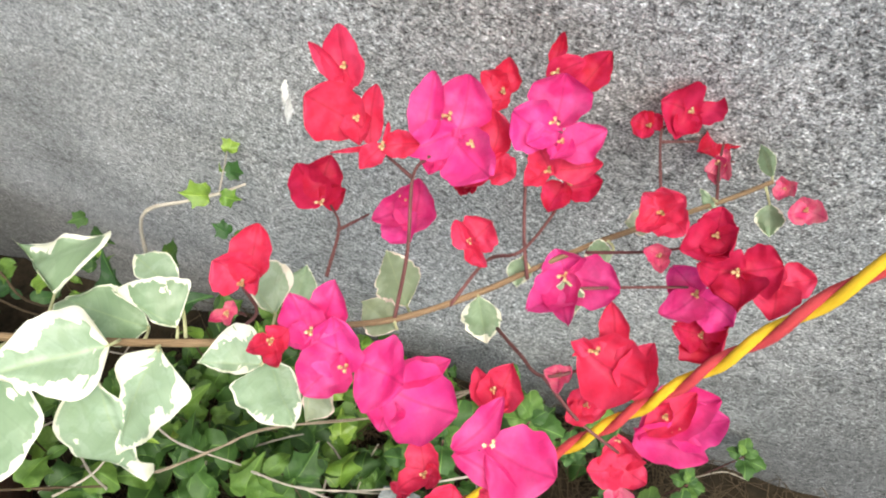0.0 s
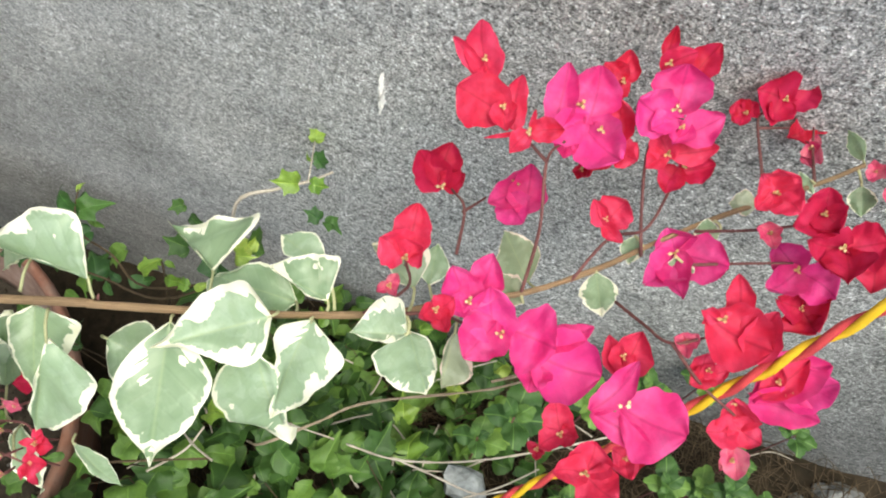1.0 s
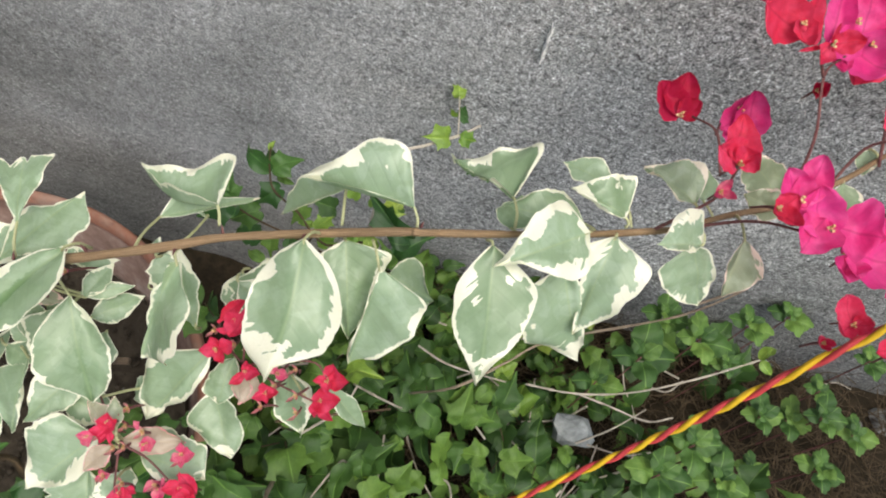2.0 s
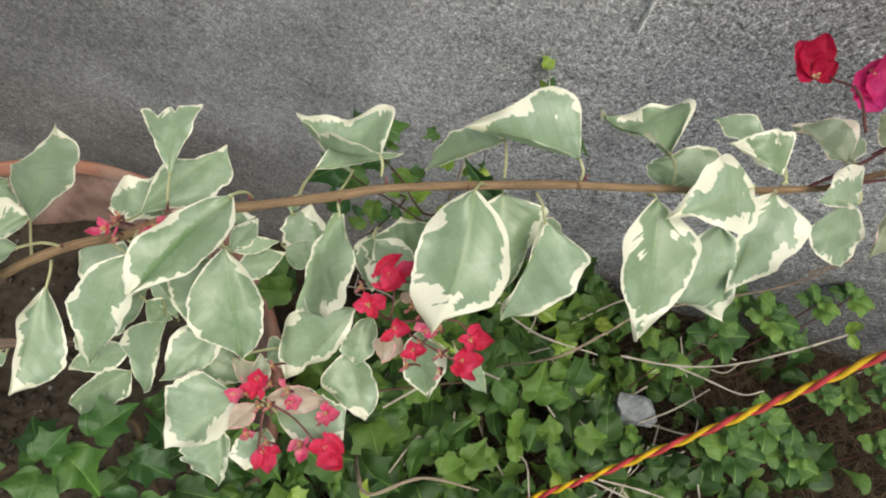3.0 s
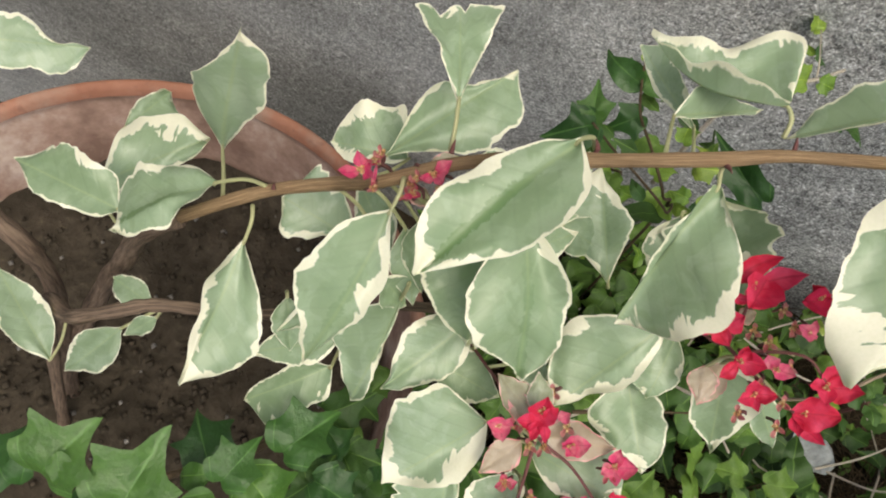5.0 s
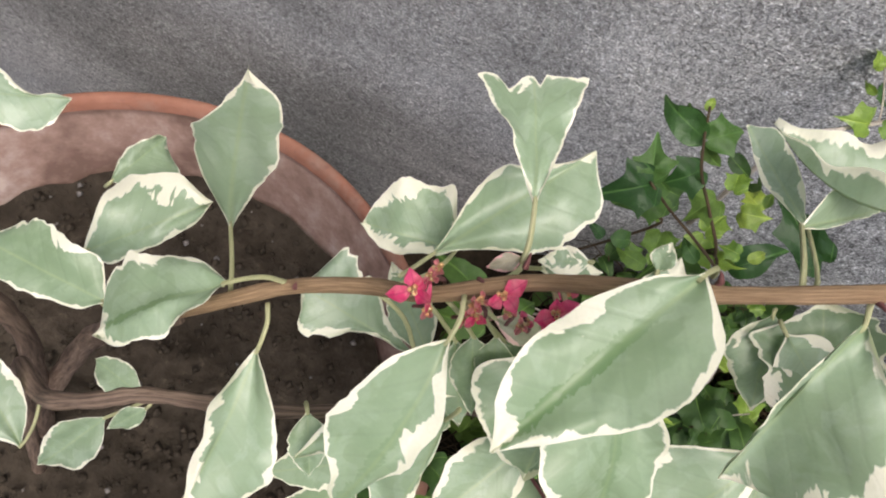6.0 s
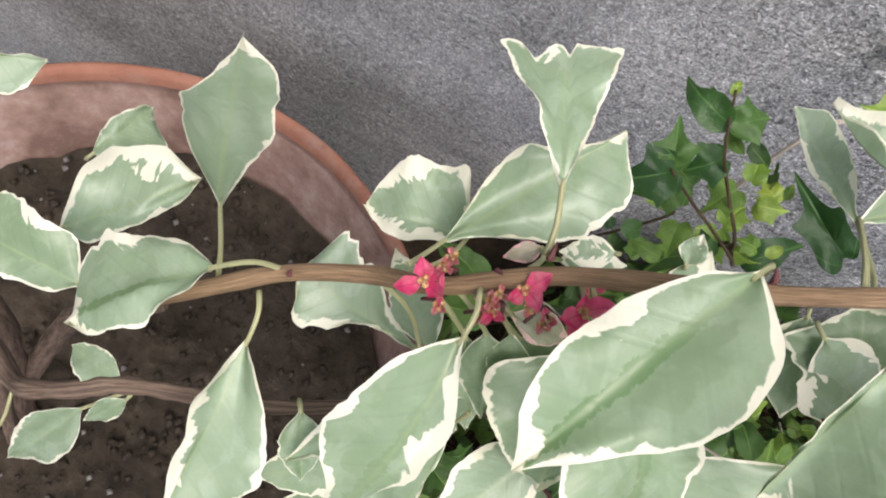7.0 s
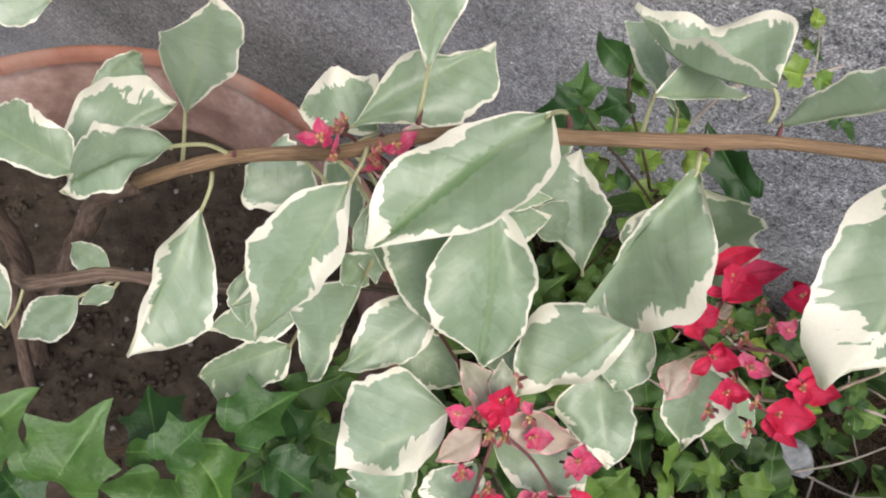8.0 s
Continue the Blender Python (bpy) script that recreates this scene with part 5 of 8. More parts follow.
leaf((-0.3849, 0.1679, 0.5354), (-0.3734, 0.1293, 0.5058), (0.0207, 0.0189, 0.0142, 0.0089, 0.0036), (0.0123, 0.0106, 0.0087, 0.0059, 0.0030), (0.19, -0.56, 0.81), node=(-0.3881, 0.1641, 0.5489), fold=(12, 12), arch=0.05, rag=0.08, thr=0.35)
leaf((-0.3073, 0.1954, 0.5350), (-0.3043, 0.2190, 0.5300), (0.0054, 0.0099, 0.0104, 0.0075, 0.0032), (0.0054, 0.0099, 0.0104, 0.0075, 0.0032), (-0.02, 0.21, 0.98), node=(-0.3035, 0.1874, 0.5467), arch=0.05, rag=0.11, thr=0.1)
leaf((-0.3620, 0.1702, 0.5000), (-0.3362, 0.1692, 0.4800), (0.0087, 0.0158, 0.0166, 0.0120, 0.0051), (0.0087, 0.0158, 0.0166, 0.0120, 0.0051), (0.60, -0.18, 0.78), arch=0.05, rag=0.11, thr=0.3)
leaf((-0.5407, 0.1108, 0.4850), (-0.5289, 0.0929, 0.4620), (0.0037, 0.0067, 0.0071, 0.0051, 0.0022), (0.0037, 0.0067, 0.0071, 0.0051, 0.0022), (0.28, -0.68, 0.68), node=(-0.5569, 0.1145, 0.5009), arch=0.05, rag=0.11, thr=0.15)
leaf((-0.5735, 0.0808, 0.4550), (-0.5660, 0.0646, 0.4450), (0.0036, 0.0066, 0.0069, 0.0050, 0.0021), (0.0036, 0.0066, 0.0069, 0.0050, 0.0021), (0.27, -0.41, 0.87), arch=0.05, rag=0.11, thr=0.2)
leaf((-0.5503, 0.0760, 0.4450), (-0.5802, 0.0612, 0.4350), (0.0043, 0.0079, 0.0083, 0.0060, 0.0026), (0.0043, 0.0079, 0.0083, 0.0060, 0.0026), (-0.09, -0.42, 0.90), arch=0.05, rag=0.11, thr=0.4)
leaf((-0.4862, 0.1419, 0.4700), (-0.4660, 0.1415, 0.4600), (0.0044, 0.0080, 0.0085, 0.0061, 0.0026), (0.0044, 0.0080, 0.0085, 0.0061, 0.0026), (0.36, -0.56, 0.75), arch=0.05, rag=0.11, thr=0.2)
leaf((-0.4726, 0.0962, 0.4450), (-0.4828, 0.0886, 0.4400), (0.0050, 0.0092, 0.0096, 0.0070, 0.0030), (0.0050, 0.0092, 0.0096, 0.0070, 0.0030), (-0.16, -0.39, 0.91), node=(-0.4948, 0.0831, 0.4537), arch=0.05, rag=0.11, thr=0.3)
leaf((-0.5306, 0.1150, 0.4900), (-0.5246, 0.1028, 0.4750), (0.0032, 0.0058, 0.0061, 0.0044, 0.0019), (0.0032, 0.0058, 0.0061, 0.0044, 0.0019), (0.01, -0.77, 0.64), node=(-0.5463, 0.1162, 0.5101), arch=0.05, rag=0.11, thr=0.4)
leaf((-0.5131, 0.1436, 0.4980), (-0.5268, 0.1393, 0.4950), (0.0024, 0.0043, 0.0046, 0.0033, 0.0014), (0.0024, 0.0043, 0.0046, 0.0033, 0.0014), (-0.08, -0.39, 0.92), fold=(17, 17), arch=0.05, rag=0.11, thr=1.1)
leaf((-0.4408, 0.1549, 0.4780), (-0.4124, 0.1442, 0.4600), (0.0060, 0.0109, 0.0115, 0.0083, 0.0035), (0.0060, 0.0109, 0.0115, 0.0083, 0.0035), (0.08, -0.80, 0.60), arch=0.05, rag=0.15, thr=0.5)
leaf((-0.5335, 0.1171, 0.4980), (-0.5158, 0.1187, 0.4920), (0.0024, 0.0044, 0.0047, 0.0034, 0.0014), (0.0024, 0.0044, 0.0047, 0.0034, 0.0014), (0.33, -0.32, 0.89), node=(-0.5440, 0.1169, 0.5118), arch=0.05, rag=0.11, thr=0.6, pink=0.5)
leaf((-0.5445, 0.1167, 0.5020), (-0.5332, 0.1178, 0.4960), (0.0018, 0.0032, 0.0034, 0.0025, 0.0011), (0.0018, 0.0032, 0.0034, 0.0025, 0.0011), (0.47, -0.34, 0.82), node=(-0.5488, 0.1154, 0.5082), arch=0.05, rag=0.11, thr=0.6, pink=0.8)
leaf((-0.5321, 0.1359, 0.5000), (-0.5405, 0.1303, 0.4980), (0.0015, 0.0028, 0.0029, 0.0021, 0.0009), (0.0015, 0.0028, 0.0029, 0.0021, 0.0009), (-0.01, -0.32, 0.95), node=(-0.5387, 0.1186, 0.5159), arch=0.05, rag=0.11, thr=0.5, pink=0.8)
leaf((-0.4740, 0.0638, 0.4720), (-0.4885, 0.0735, 0.4740), (0.0024, 0.0044, 0.0047, 0.0034, 0.0014), (0.0024, 0.0044, 0.0047, 0.0034, 0.0014), (-0.07, -0.30, 0.95), node=(-0.4730, 0.0626, 0.4679), arch=0.05, rag=0.11, thr=0.6, pink=1.0)
leaf((-0.4225, 0.1061, 0.4750), (-0.4211, 0.0938, 0.4700), (0.0029, 0.0053, 0.0055, 0.0040, 0.0017), (0.0029, 0.0053, 0.0055, 0.0040, 0.0017), (-0.27, -0.39, 0.88), node=(-0.4172, 0.1091, 0.4857), arch=0.05, rag=0.11, thr=0.4, pink=0.9)
leaf((-0.4202, 0.1217, 0.4880), (-0.4144, 0.1264, 0.4880), (0.0017, 0.0031, 0.0033, 0.0024, 0.0010), (0.0017, 0.0031, 0.0033, 0.0024, 0.0010), (0.12, -0.15, 0.98), node=(-0.4234, 0.1145, 0.4929), arch=0.05, rag=0.11, thr=0.5, pink=1.0)
thorn((-0.4937, 0.1281, 0.5430), (-0.0003, 0.0021, 0.0030))
thorn((-0.4383, 0.1514, 0.5460), (-0.0011, 0.0029, 0.0030))
thorn((-0.4566, 0.1391, 0.5450), (0.0010, -0.0040, 0.0030))
thorn((-0.5334, 0.1240, 0.5220), (-0.0002, 0.0034, 0.0030))
thorn((-0.4019, 0.1610, 0.5480), (-0.0007, -0.0048, 0.0030))
thorn((-0.5896, 0.1092, 0.4800), (0.0003, 0.0008, 0.0030))
thorn((-0.4937, 0.1288, 0.5450), (-0.0019, 0.0010, 0.0030))
thorn((-0.5426, 0.1194, 0.5150), (0.0011, -0.0014, 0.0030))
thorn((-0.3509, 0.1759, 0.5520), (0.0007, 0.0017, 0.0030))
flower((-0.2159, 0.3160, 0.6138), (0.08, -0.63, 0.77), RED, [((-0.2223, 0.3282, 0.6232), 0.0146, (-0.2108, 0.3120, 0.6070)), ((-0.2317, 0.3186, 0.6190), 0.0068, (-0.2145, 0.3108, 0.6067)), ((-0.2157, 0.3035, 0.6089), 0.0073, (-0.2138, 0.3148, 0.6086))])
flower((-0.2015, 0.2915, 0.6174), (0.05, -0.59, 0.80), RED, [((-0.2223, 0.2915, 0.6223), 0.0214, (-0.1972, 0.2905, 0.6121)), ((-0.1973, 0.3037, 0.6255), 0.0098, (-0.1939, 0.2866, 0.6100)), ((-0.1966, 0.2823, 0.6139), 0.0103, (-0.2016, 0.2953, 0.6148))])
flower((-0.1877, 0.2820, 0.6184), (0.01, -0.57, 0.82), RED, [((-0.1931, 0.2717, 0.6152), 0.0082, (-0.1879, 0.2841, 0.6149)), ((-0.1741, 0.2862, 0.6207), 0.0096, (-0.1875, 0.2842, 0.6150)), ((-0.2051, 0.2730, 0.6177), 0.0018, (-0.1882, 0.2836, 0.6147)), ((-0.1878, 0.2903, 0.6233), 0.0021, (-0.1878, 0.2850, 0.6154))])
flower((-0.1697, 0.3120, 0.6064), (-0.05, -0.62, 0.79), MAGENTA, [((-0.1799, 0.3245, 0.6166), 0.0132, (-0.1779, 0.3022, 0.5980)), ((-0.1661, 0.3277, 0.6166), 0.0201, (-0.1638, 0.3081, 0.5996)), ((-0.1832, 0.2931, 0.6012), 0.0137, (-0.1644, 0.3107, 0.6009))])
flower((-0.1573, 0.3066, 0.6006), (-0.08, -0.59, 0.80), MAGENTA, [((-0.1453, 0.2960, 0.5973), 0.0227, (-0.1678, 0.3099, 0.5987)), ((-0.1698, 0.2898, 0.5951), 0.0099, (-0.1700, 0.3049, 0.5965))])
flower((-0.1521, 0.3431, 0.5927), (-0.09, -0.64, 0.76), RED, [((-0.1535, 0.3556, 0.6008), 0.0110, (-0.1521, 0.3439, 0.5887)), ((-0.1636, 0.3467, 0.5970), 0.0116, (-0.1517, 0.3445, 0.5889)), ((-0.1522, 0.3332, 0.5892), 0.0084, (-0.1523, 0.3464, 0.5899))])
flower((-0.1268, 0.3282, 0.6020), (-0.16, -0.63, 0.76), MAGENTA, [((-0.1448, 0.3254, 0.6045), 0.0210, (-0.1243, 0.3261, 0.5964)), ((-0.1283, 0.3454, 0.6132), 0.0235, (-0.1254, 0.3277, 0.5972)), ((-0.1356, 0.3160, 0.5985), 0.0110, (-0.1264, 0.3288, 0.5978))])
flower((-0.1320, 0.3658, 0.5880), (-0.13, -0.67, 0.73), CRIMSON, [((-0.1339, 0.3813, 0.5977), 0.0065, (-0.1343, 0.3693, 0.5855)), ((-0.1207, 0.3729, 0.5927), 0.0114, (-0.1350, 0.3646, 0.5833)), ((-0.1107, 0.3799, 0.5956), 0.0136, (-0.1188, 0.3646, 0.5819))])
flower((-0.1218, 0.3238, 0.5964), (-0.17, -0.61, 0.77), MAGENTA, [((-0.1048, 0.3325, 0.6017), 0.0146, (-0.1207, 0.3212, 0.5906)), ((-0.1239, 0.3153, 0.5938), 0.0111, (-0.1202, 0.3281, 0.5939))])
flower((-0.1230, 0.3153, 0.5849), (-0.17, -0.58, 0.79), RED, [((-0.1321, 0.3236, 0.5915), 0.0118, (-0.1203, 0.3164, 0.5807)), ((-0.1014, 0.3237, 0.5896), 0.0108, (-0.1214, 0.3180, 0.5816)), ((-0.1312, 0.3062, 0.5825), 0.0093, (-0.1239, 0.3172, 0.5814))])
flower((-0.1114, 0.3202, 0.5726), (-0.18, -0.57, 0.80), CRIMSON, [((-0.0978, 0.3246, 0.5755), 0.0128, (-0.1129, 0.3199, 0.5682)), ((-0.1173, 0.3055, 0.5677), 0.0123, (-0.1134, 0.3213, 0.5689)), ((-0.1112, 0.3269, 0.5767), 0.0080, (-0.1125, 0.3228, 0.5695))])
flower((-0.1509, 0.3134, 0.5861), (-0.14, -0.55, 0.82), RED, [((-0.1532, 0.3297, 0.5966), 0.0139, (-0.1482, 0.3145, 0.5820)), ((-0.1558, 0.2971, 0.5809), 0.0160, (-0.1466, 0.3160, 0.5826)), ((-0.1357, 0.3083, 0.5837), 0.0129, (-0.1469, 0.3139, 0.5816))])
flower((-0.1452, 0.2649, 0.5977), (-0.12, -0.51, 0.85), RED, [((-0.1533, 0.2697, 0.6021), 0.0075, (-0.1454, 0.2639, 0.5928)), ((-0.1391, 0.2734, 0.6026), 0.0150, (-0.1443, 0.2658, 0.5936)), ((-0.1360, 0.2576, 0.5947), 0.0061, (-0.1457, 0.2649, 0.5933))])
flower((-0.2244, 0.2961, 0.5273), (0.09, -0.49, 0.87), CRIMSON, [((-0.2409, 0.3079, 0.5371), 0.0183, (-0.2242, 0.2971, 0.5233)), ((-0.2259, 0.3166, 0.5399), 0.0183, (-0.2246, 0.2981, 0.5238)), ((-0.2140, 0.3048, 0.5320), 0.0118, (-0.2247, 0.2986, 0.5240))])
flower((-0.1870, 0.3146, 0.5230), (-0.00, -0.51, 0.86), MAGENTA, [((-0.1982, 0.2989, 0.5199), 0.0163, (-0.1777, 0.3240, 0.5222)), ((-0.1817, 0.3242, 0.5301), 0.0181, (-0.1789, 0.3034, 0.5124)), ((-0.1767, 0.2957, 0.5149), 0.0181, (-0.1907, 0.3077, 0.5155))])
flower((-0.2206, 0.2192, 0.6000), (0.11, -0.40, 0.91), RED, [((-0.2323, 0.2224, 0.6050), 0.0160), ((-0.2228, 0.2419, 0.6050), 0.0144), ((-0.2142, 0.2234, 0.6050), 0.0115)])
flower((-0.2240, 0.2093, 0.5900), (0.12, -0.36, 0.93), PINK, [((-0.2272, 0.2032, 0.5950), 0.0045), ((-0.2221, 0.2133, 0.5950), 0.0051), ((-0.2195, 0.2039, 0.5950), 0.0045)])
flower((-0.1907, 0.2105, 0.5971), (0.04, -0.39, 0.92), MAGENTA, [((-0.2013, 0.2196, 0.6046), 0.0145, (-0.1892, 0.2087, 0.5917)), ((-0.1867, 0.2282, 0.6078), 0.0141, (-0.1907, 0.2103, 0.5926)), ((-0.1991, 0.2041, 0.5959), 0.0088, (-0.1908, 0.2107, 0.5928))])
flower((-0.2021, 0.2015, 0.6000), (0.05, -0.35, 0.94), RED, [((-0.2071, 0.1941, 0.6050), 0.0072), ((-0.1969, 0.2068, 0.6050), 0.0097), ((-0.1950, 0.1923, 0.6050), 0.0076)])
flower((-0.1750, 0.2028, 0.5913), (-0.04, -0.33, 0.94), MAGENTA, [((-0.1842, 0.2170, 0.6013), 0.0190, (-0.1763, 0.2016, 0.5864)), ((-0.1517, 0.2037, 0.5920), 0.0247, (-0.1721, 0.2072, 0.5887)), ((-0.1864, 0.1898, 0.5883), 0.0185, (-0.1776, 0.2080, 0.5895))])
flower((-0.1582, 0.2010, 0.5783), (-0.08, -0.32, 0.94), MAGENTA, [((-0.1299, 0.2027, 0.5801), 0.0278, (-0.1608, 0.2057, 0.5764)), ((-0.1385, 0.2193, 0.5881), 0.0100, (-0.1582, 0.2087, 0.5776)), ((-0.1564, 0.1888, 0.5736), 0.0137, (-0.1554, 0.2009, 0.5736))])
flower((-0.1185, 0.2211, 0.5615), (-0.19, -0.35, 0.92), RED, [((-0.1280, 0.2267, 0.5671), 0.0092, (-0.1174, 0.2148, 0.5539)), ((-0.1142, 0.2324, 0.5687), 0.0160, (-0.1149, 0.2165, 0.5545)), ((-0.1104, 0.2166, 0.5595), 0.0097, (-0.1172, 0.2200, 0.5564))])
flower((-0.1139, 0.1997, 0.5636), (-0.21, -0.30, 0.93), MAGENTA, [((-0.1143, 0.2159, 0.5747), 0.0112, (-0.1266, 0.1939, 0.5575)), ((-0.0858, 0.1947, 0.5623), 0.0291, (-0.1161, 0.1999, 0.5594)), ((-0.0962, 0.1835, 0.5579), 0.0103, (-0.1264, 0.1935, 0.5573))])
flower((-0.1353, 0.1836, 0.5450), (-0.14, -0.25, 0.96), RED, [((-0.1416, 0.1961, 0.5500), 0.0127), ((-0.1285, 0.1836, 0.5500), 0.0092), ((-0.1434, 0.1732, 0.5500), 0.0091)])
flower((-0.1238, 0.1672, 0.5590), (-0.18, -0.21, 0.96), RED, [((-0.1094, 0.1592, 0.5640), 0.0176), ((-0.1379, 0.1624, 0.5640), 0.0107), ((-0.1234, 0.1803, 0.5640), 0.0172)])
flower((-0.1038, 0.1832, 0.5400), (-0.23, -0.24, 0.94), RED, [((-0.0961, 0.1888, 0.5450), 0.0110), ((-0.1011, 0.1738, 0.5450), 0.0097), ((-0.1116, 0.1838, 0.5450), 0.0093)])
flower((-0.0861, 0.2413, 0.5851), (-0.30, -0.41, 0.86), RED, [((-0.0858, 0.2589, 0.5960), 0.0107, (-0.0778, 0.2427, 0.5806)), ((-0.0636, 0.2348, 0.5835), 0.0260, (-0.0923, 0.2430, 0.5820)), ((-0.0657, 0.2501, 0.5901), 0.0144, (-0.0669, 0.2315, 0.5742)), ((-0.0963, 0.2417, 0.5871), 0.0060, (-0.0874, 0.2419, 0.5810))])
flower((-0.0955, 0.2326, 0.5710), (-0.26, -0.39, 0.89), PINK, [((-0.1021, 0.2304, 0.5760), 0.0064), ((-0.0920, 0.2356, 0.5760), 0.0070), ((-0.0950, 0.2235, 0.5760), 0.0058)])
flower((-0.0801, 0.2280, 0.5590), (-0.29, -0.37, 0.88), RED, [((-0.0836, 0.2338, 0.5636), 0.0098, (-0.0800, 0.2240, 0.5527)), ((-0.0717, 0.2308, 0.5610), 0.0088, (-0.0813, 0.2264, 0.5539)), ((-0.0863, 0.2197, 0.5569), 0.0098, (-0.0774, 0.2300, 0.5553))])
flower((-0.0379, 0.2327, 0.5471), (-0.36, -0.35, 0.86), MAGENTA, [((-0.0256, 0.2487, 0.5581), 0.0196, (-0.0528, 0.2275, 0.5415)), ((-0.0229, 0.2253, 0.5460), 0.0161, (-0.0540, 0.2262, 0.5409)), ((-0.0193, 0.2431, 0.5534), 0.0186, (-0.0394, 0.2322, 0.5426))])
flower((-0.0447, 0.2366, 0.5498), (-0.37, -0.37, 0.85), RED, [((-0.0355, 0.2482, 0.5577), 0.0126, (-0.0495, 0.2299, 0.5426)), ((-0.0449, 0.2416, 0.5530), 0.0075, (-0.0444, 0.2368, 0.5455))])
flower((-0.0611, 0.2229, 0.5422), (-0.33, -0.32, 0.89), RED, [((-0.0621, 0.2242, 0.5445), 0.0167, (-0.0538, 0.2141, 0.5329)), ((-0.0439, 0.2099, 0.5364), 0.0131, (-0.0584, 0.2165, 0.5345)), ((-0.0696, 0.2075, 0.5372), 0.0142, (-0.0543, 0.2140, 0.5329))])
flower((-0.0526, 0.2009, 0.5271), (-0.34, -0.28, 0.90), PINK, [((-0.0484, 0.1933, 0.5249), 0.0117, (-0.0540, 0.2075, 0.5259)), ((-0.0569, 0.1950, 0.5260), 0.0041, (-0.0528, 0.2073, 0.5258))])
flower((-0.0586, 0.3995, 0.5498), (-0.27, -0.65, 0.71), CRIMSON, [((-0.0752, 0.3969, 0.5522), 0.0255, (-0.0542, 0.3999, 0.5451)), ((-0.0476, 0.4107, 0.5567), 0.0243, (-0.0587, 0.3979, 0.5445)), ((-0.0620, 0.3855, 0.5449), 0.0134, (-0.0567, 0.4014, 0.5461))])
flower((-0.0779, 0.3857, 0.5451), (-0.23, -0.63, 0.74), CRIMSON, [((-0.0878, 0.3842, 0.5465), 0.0128, (-0.0760, 0.3876, 0.5414)), ((-0.0731, 0.3919, 0.5486), 0.0097, (-0.0769, 0.3885, 0.5419)), ((-0.0791, 0.3780, 0.5425), 0.0085, (-0.0777, 0.3888, 0.5421))])
flower((-0.0346, 0.4129, 0.5265), (-0.31, -0.63, 0.72), CRIMSON, [((-0.0210, 0.4214, 0.5318), 0.0116, (-0.0288, 0.4080, 0.5192)), ((-0.0305, 0.4232, 0.5336), 0.0110, (-0.0306, 0.4074, 0.5191)), ((-0.0448, 0.3971, 0.5217), 0.0167, (-0.0306, 0.4111, 0.5208))])
flower((-0.0321, 0.3881, 0.5300), (-0.32, -0.60, 0.73), PINK, [((-0.0372, 0.3710, 0.5350), 0.0068), ((-0.0299, 0.3745, 0.5350), 0.0062), ((-0.0337, 0.3937, 0.5350), 0.0056)])
flower((-0.0740, 0.3053, 0.5939), (-0.30, -0.56, 0.77), RED, [((-0.0833, 0.3098, 0.5982), 0.0147, (-0.0724, 0.3071, 0.5902)), ((-0.0666, 0.3136, 0.5988), 0.0138, (-0.0733, 0.3068, 0.5901)), ((-0.0815, 0.2956, 0.5912), 0.0098, (-0.0736, 0.3077, 0.5906)), ((-0.0618, 0.3000, 0.5917), 0.0142, (-0.0720, 0.3077, 0.5904))])
flower((-0.0458, 0.3118, 0.5800), (-0.35, -0.54, 0.76), CRIMSON, [((-0.0608, 0.2965, 0.5850), 0.0163), ((-0.0465, 0.3233, 0.5850), 0.0133), ((-0.0406, 0.3001, 0.5850), 0.0140)])
flower((-0.0319, 0.3010, 0.5730), (-0.38, -0.51, 0.77), CRIMSON, [((-0.0502, 0.2976, 0.5780), 0.0189), ((-0.0145, 0.3079, 0.5780), 0.0201), ((-0.0317, 0.2811, 0.5780), 0.0195)])
flower((-0.0379, 0.3018, 0.5400), (-0.35, -0.48, 0.80), MAGENTA, [((-0.0527, 0.3104, 0.5450), 0.0176), ((-0.0200, 0.2902, 0.5450), 0.0202), ((-0.0541, 0.2842, 0.5450), 0.0153)])
flower((-0.0292, 0.2878, 0.5300), (-0.36, -0.44, 0.82), CRIMSON, [((-0.0443, 0.2861, 0.5350), 0.0144), ((-0.0228, 0.2732, 0.5350), 0.0227), ((-0.0187, 0.2911, 0.5350), 0.0138)])
flower((-0.0051, 0.3141, 0.5500), (-0.35, -0.49, 0.80), RED, [((-0.0156, 0.3157, 0.5550), 0.0125), ((0.0110, 0.3209, 0.5550), 0.0155), ((-0.0080, 0.2934, 0.5550), 0.0174)])
flower((-0.0656, 0.2994, 0.5700), (-0.23, -0.51, 0.83), PINK, [((-0.0735, 0.2973, 0.5750), 0.0073), ((-0.0619, 0.3007, 0.5750), 0.0079), ((-0.0646, 0.2887, 0.5750), 0.0067)])
flower((-0.0998, 0.2913, 0.5400), (-0.21, -0.48, 0.85), MAGENTA, [((-0.0737, 0.2899, 0.5450), 0.0222), ((-0.1125, 0.2663, 0.5450), 0.0169), ((-0.1080, 0.3007, 0.5450), 0.0188), ((-0.0937, 0.2657, 0.5450), 0.0151)])
flower((0.0051, 0.3595, 0.5500), (-0.35, -0.56, 0.75), PINK, [((-0.0056, 0.3505, 0.5550), 0.0105), ((0.0129, 0.3540, 0.5550), 0.0105), ((0.0009, 0.3634, 0.5550), 0.0088)])
flower((-0.0051, 0.3716, 0.5450), (-0.33, -0.58, 0.75), PINK, [((-0.0098, 0.3606, 0.5500), 0.0070), ((-0.0006, 0.3732, 0.5500), 0.0077), ((-0.0092, 0.3749, 0.5500), 0.0058)])
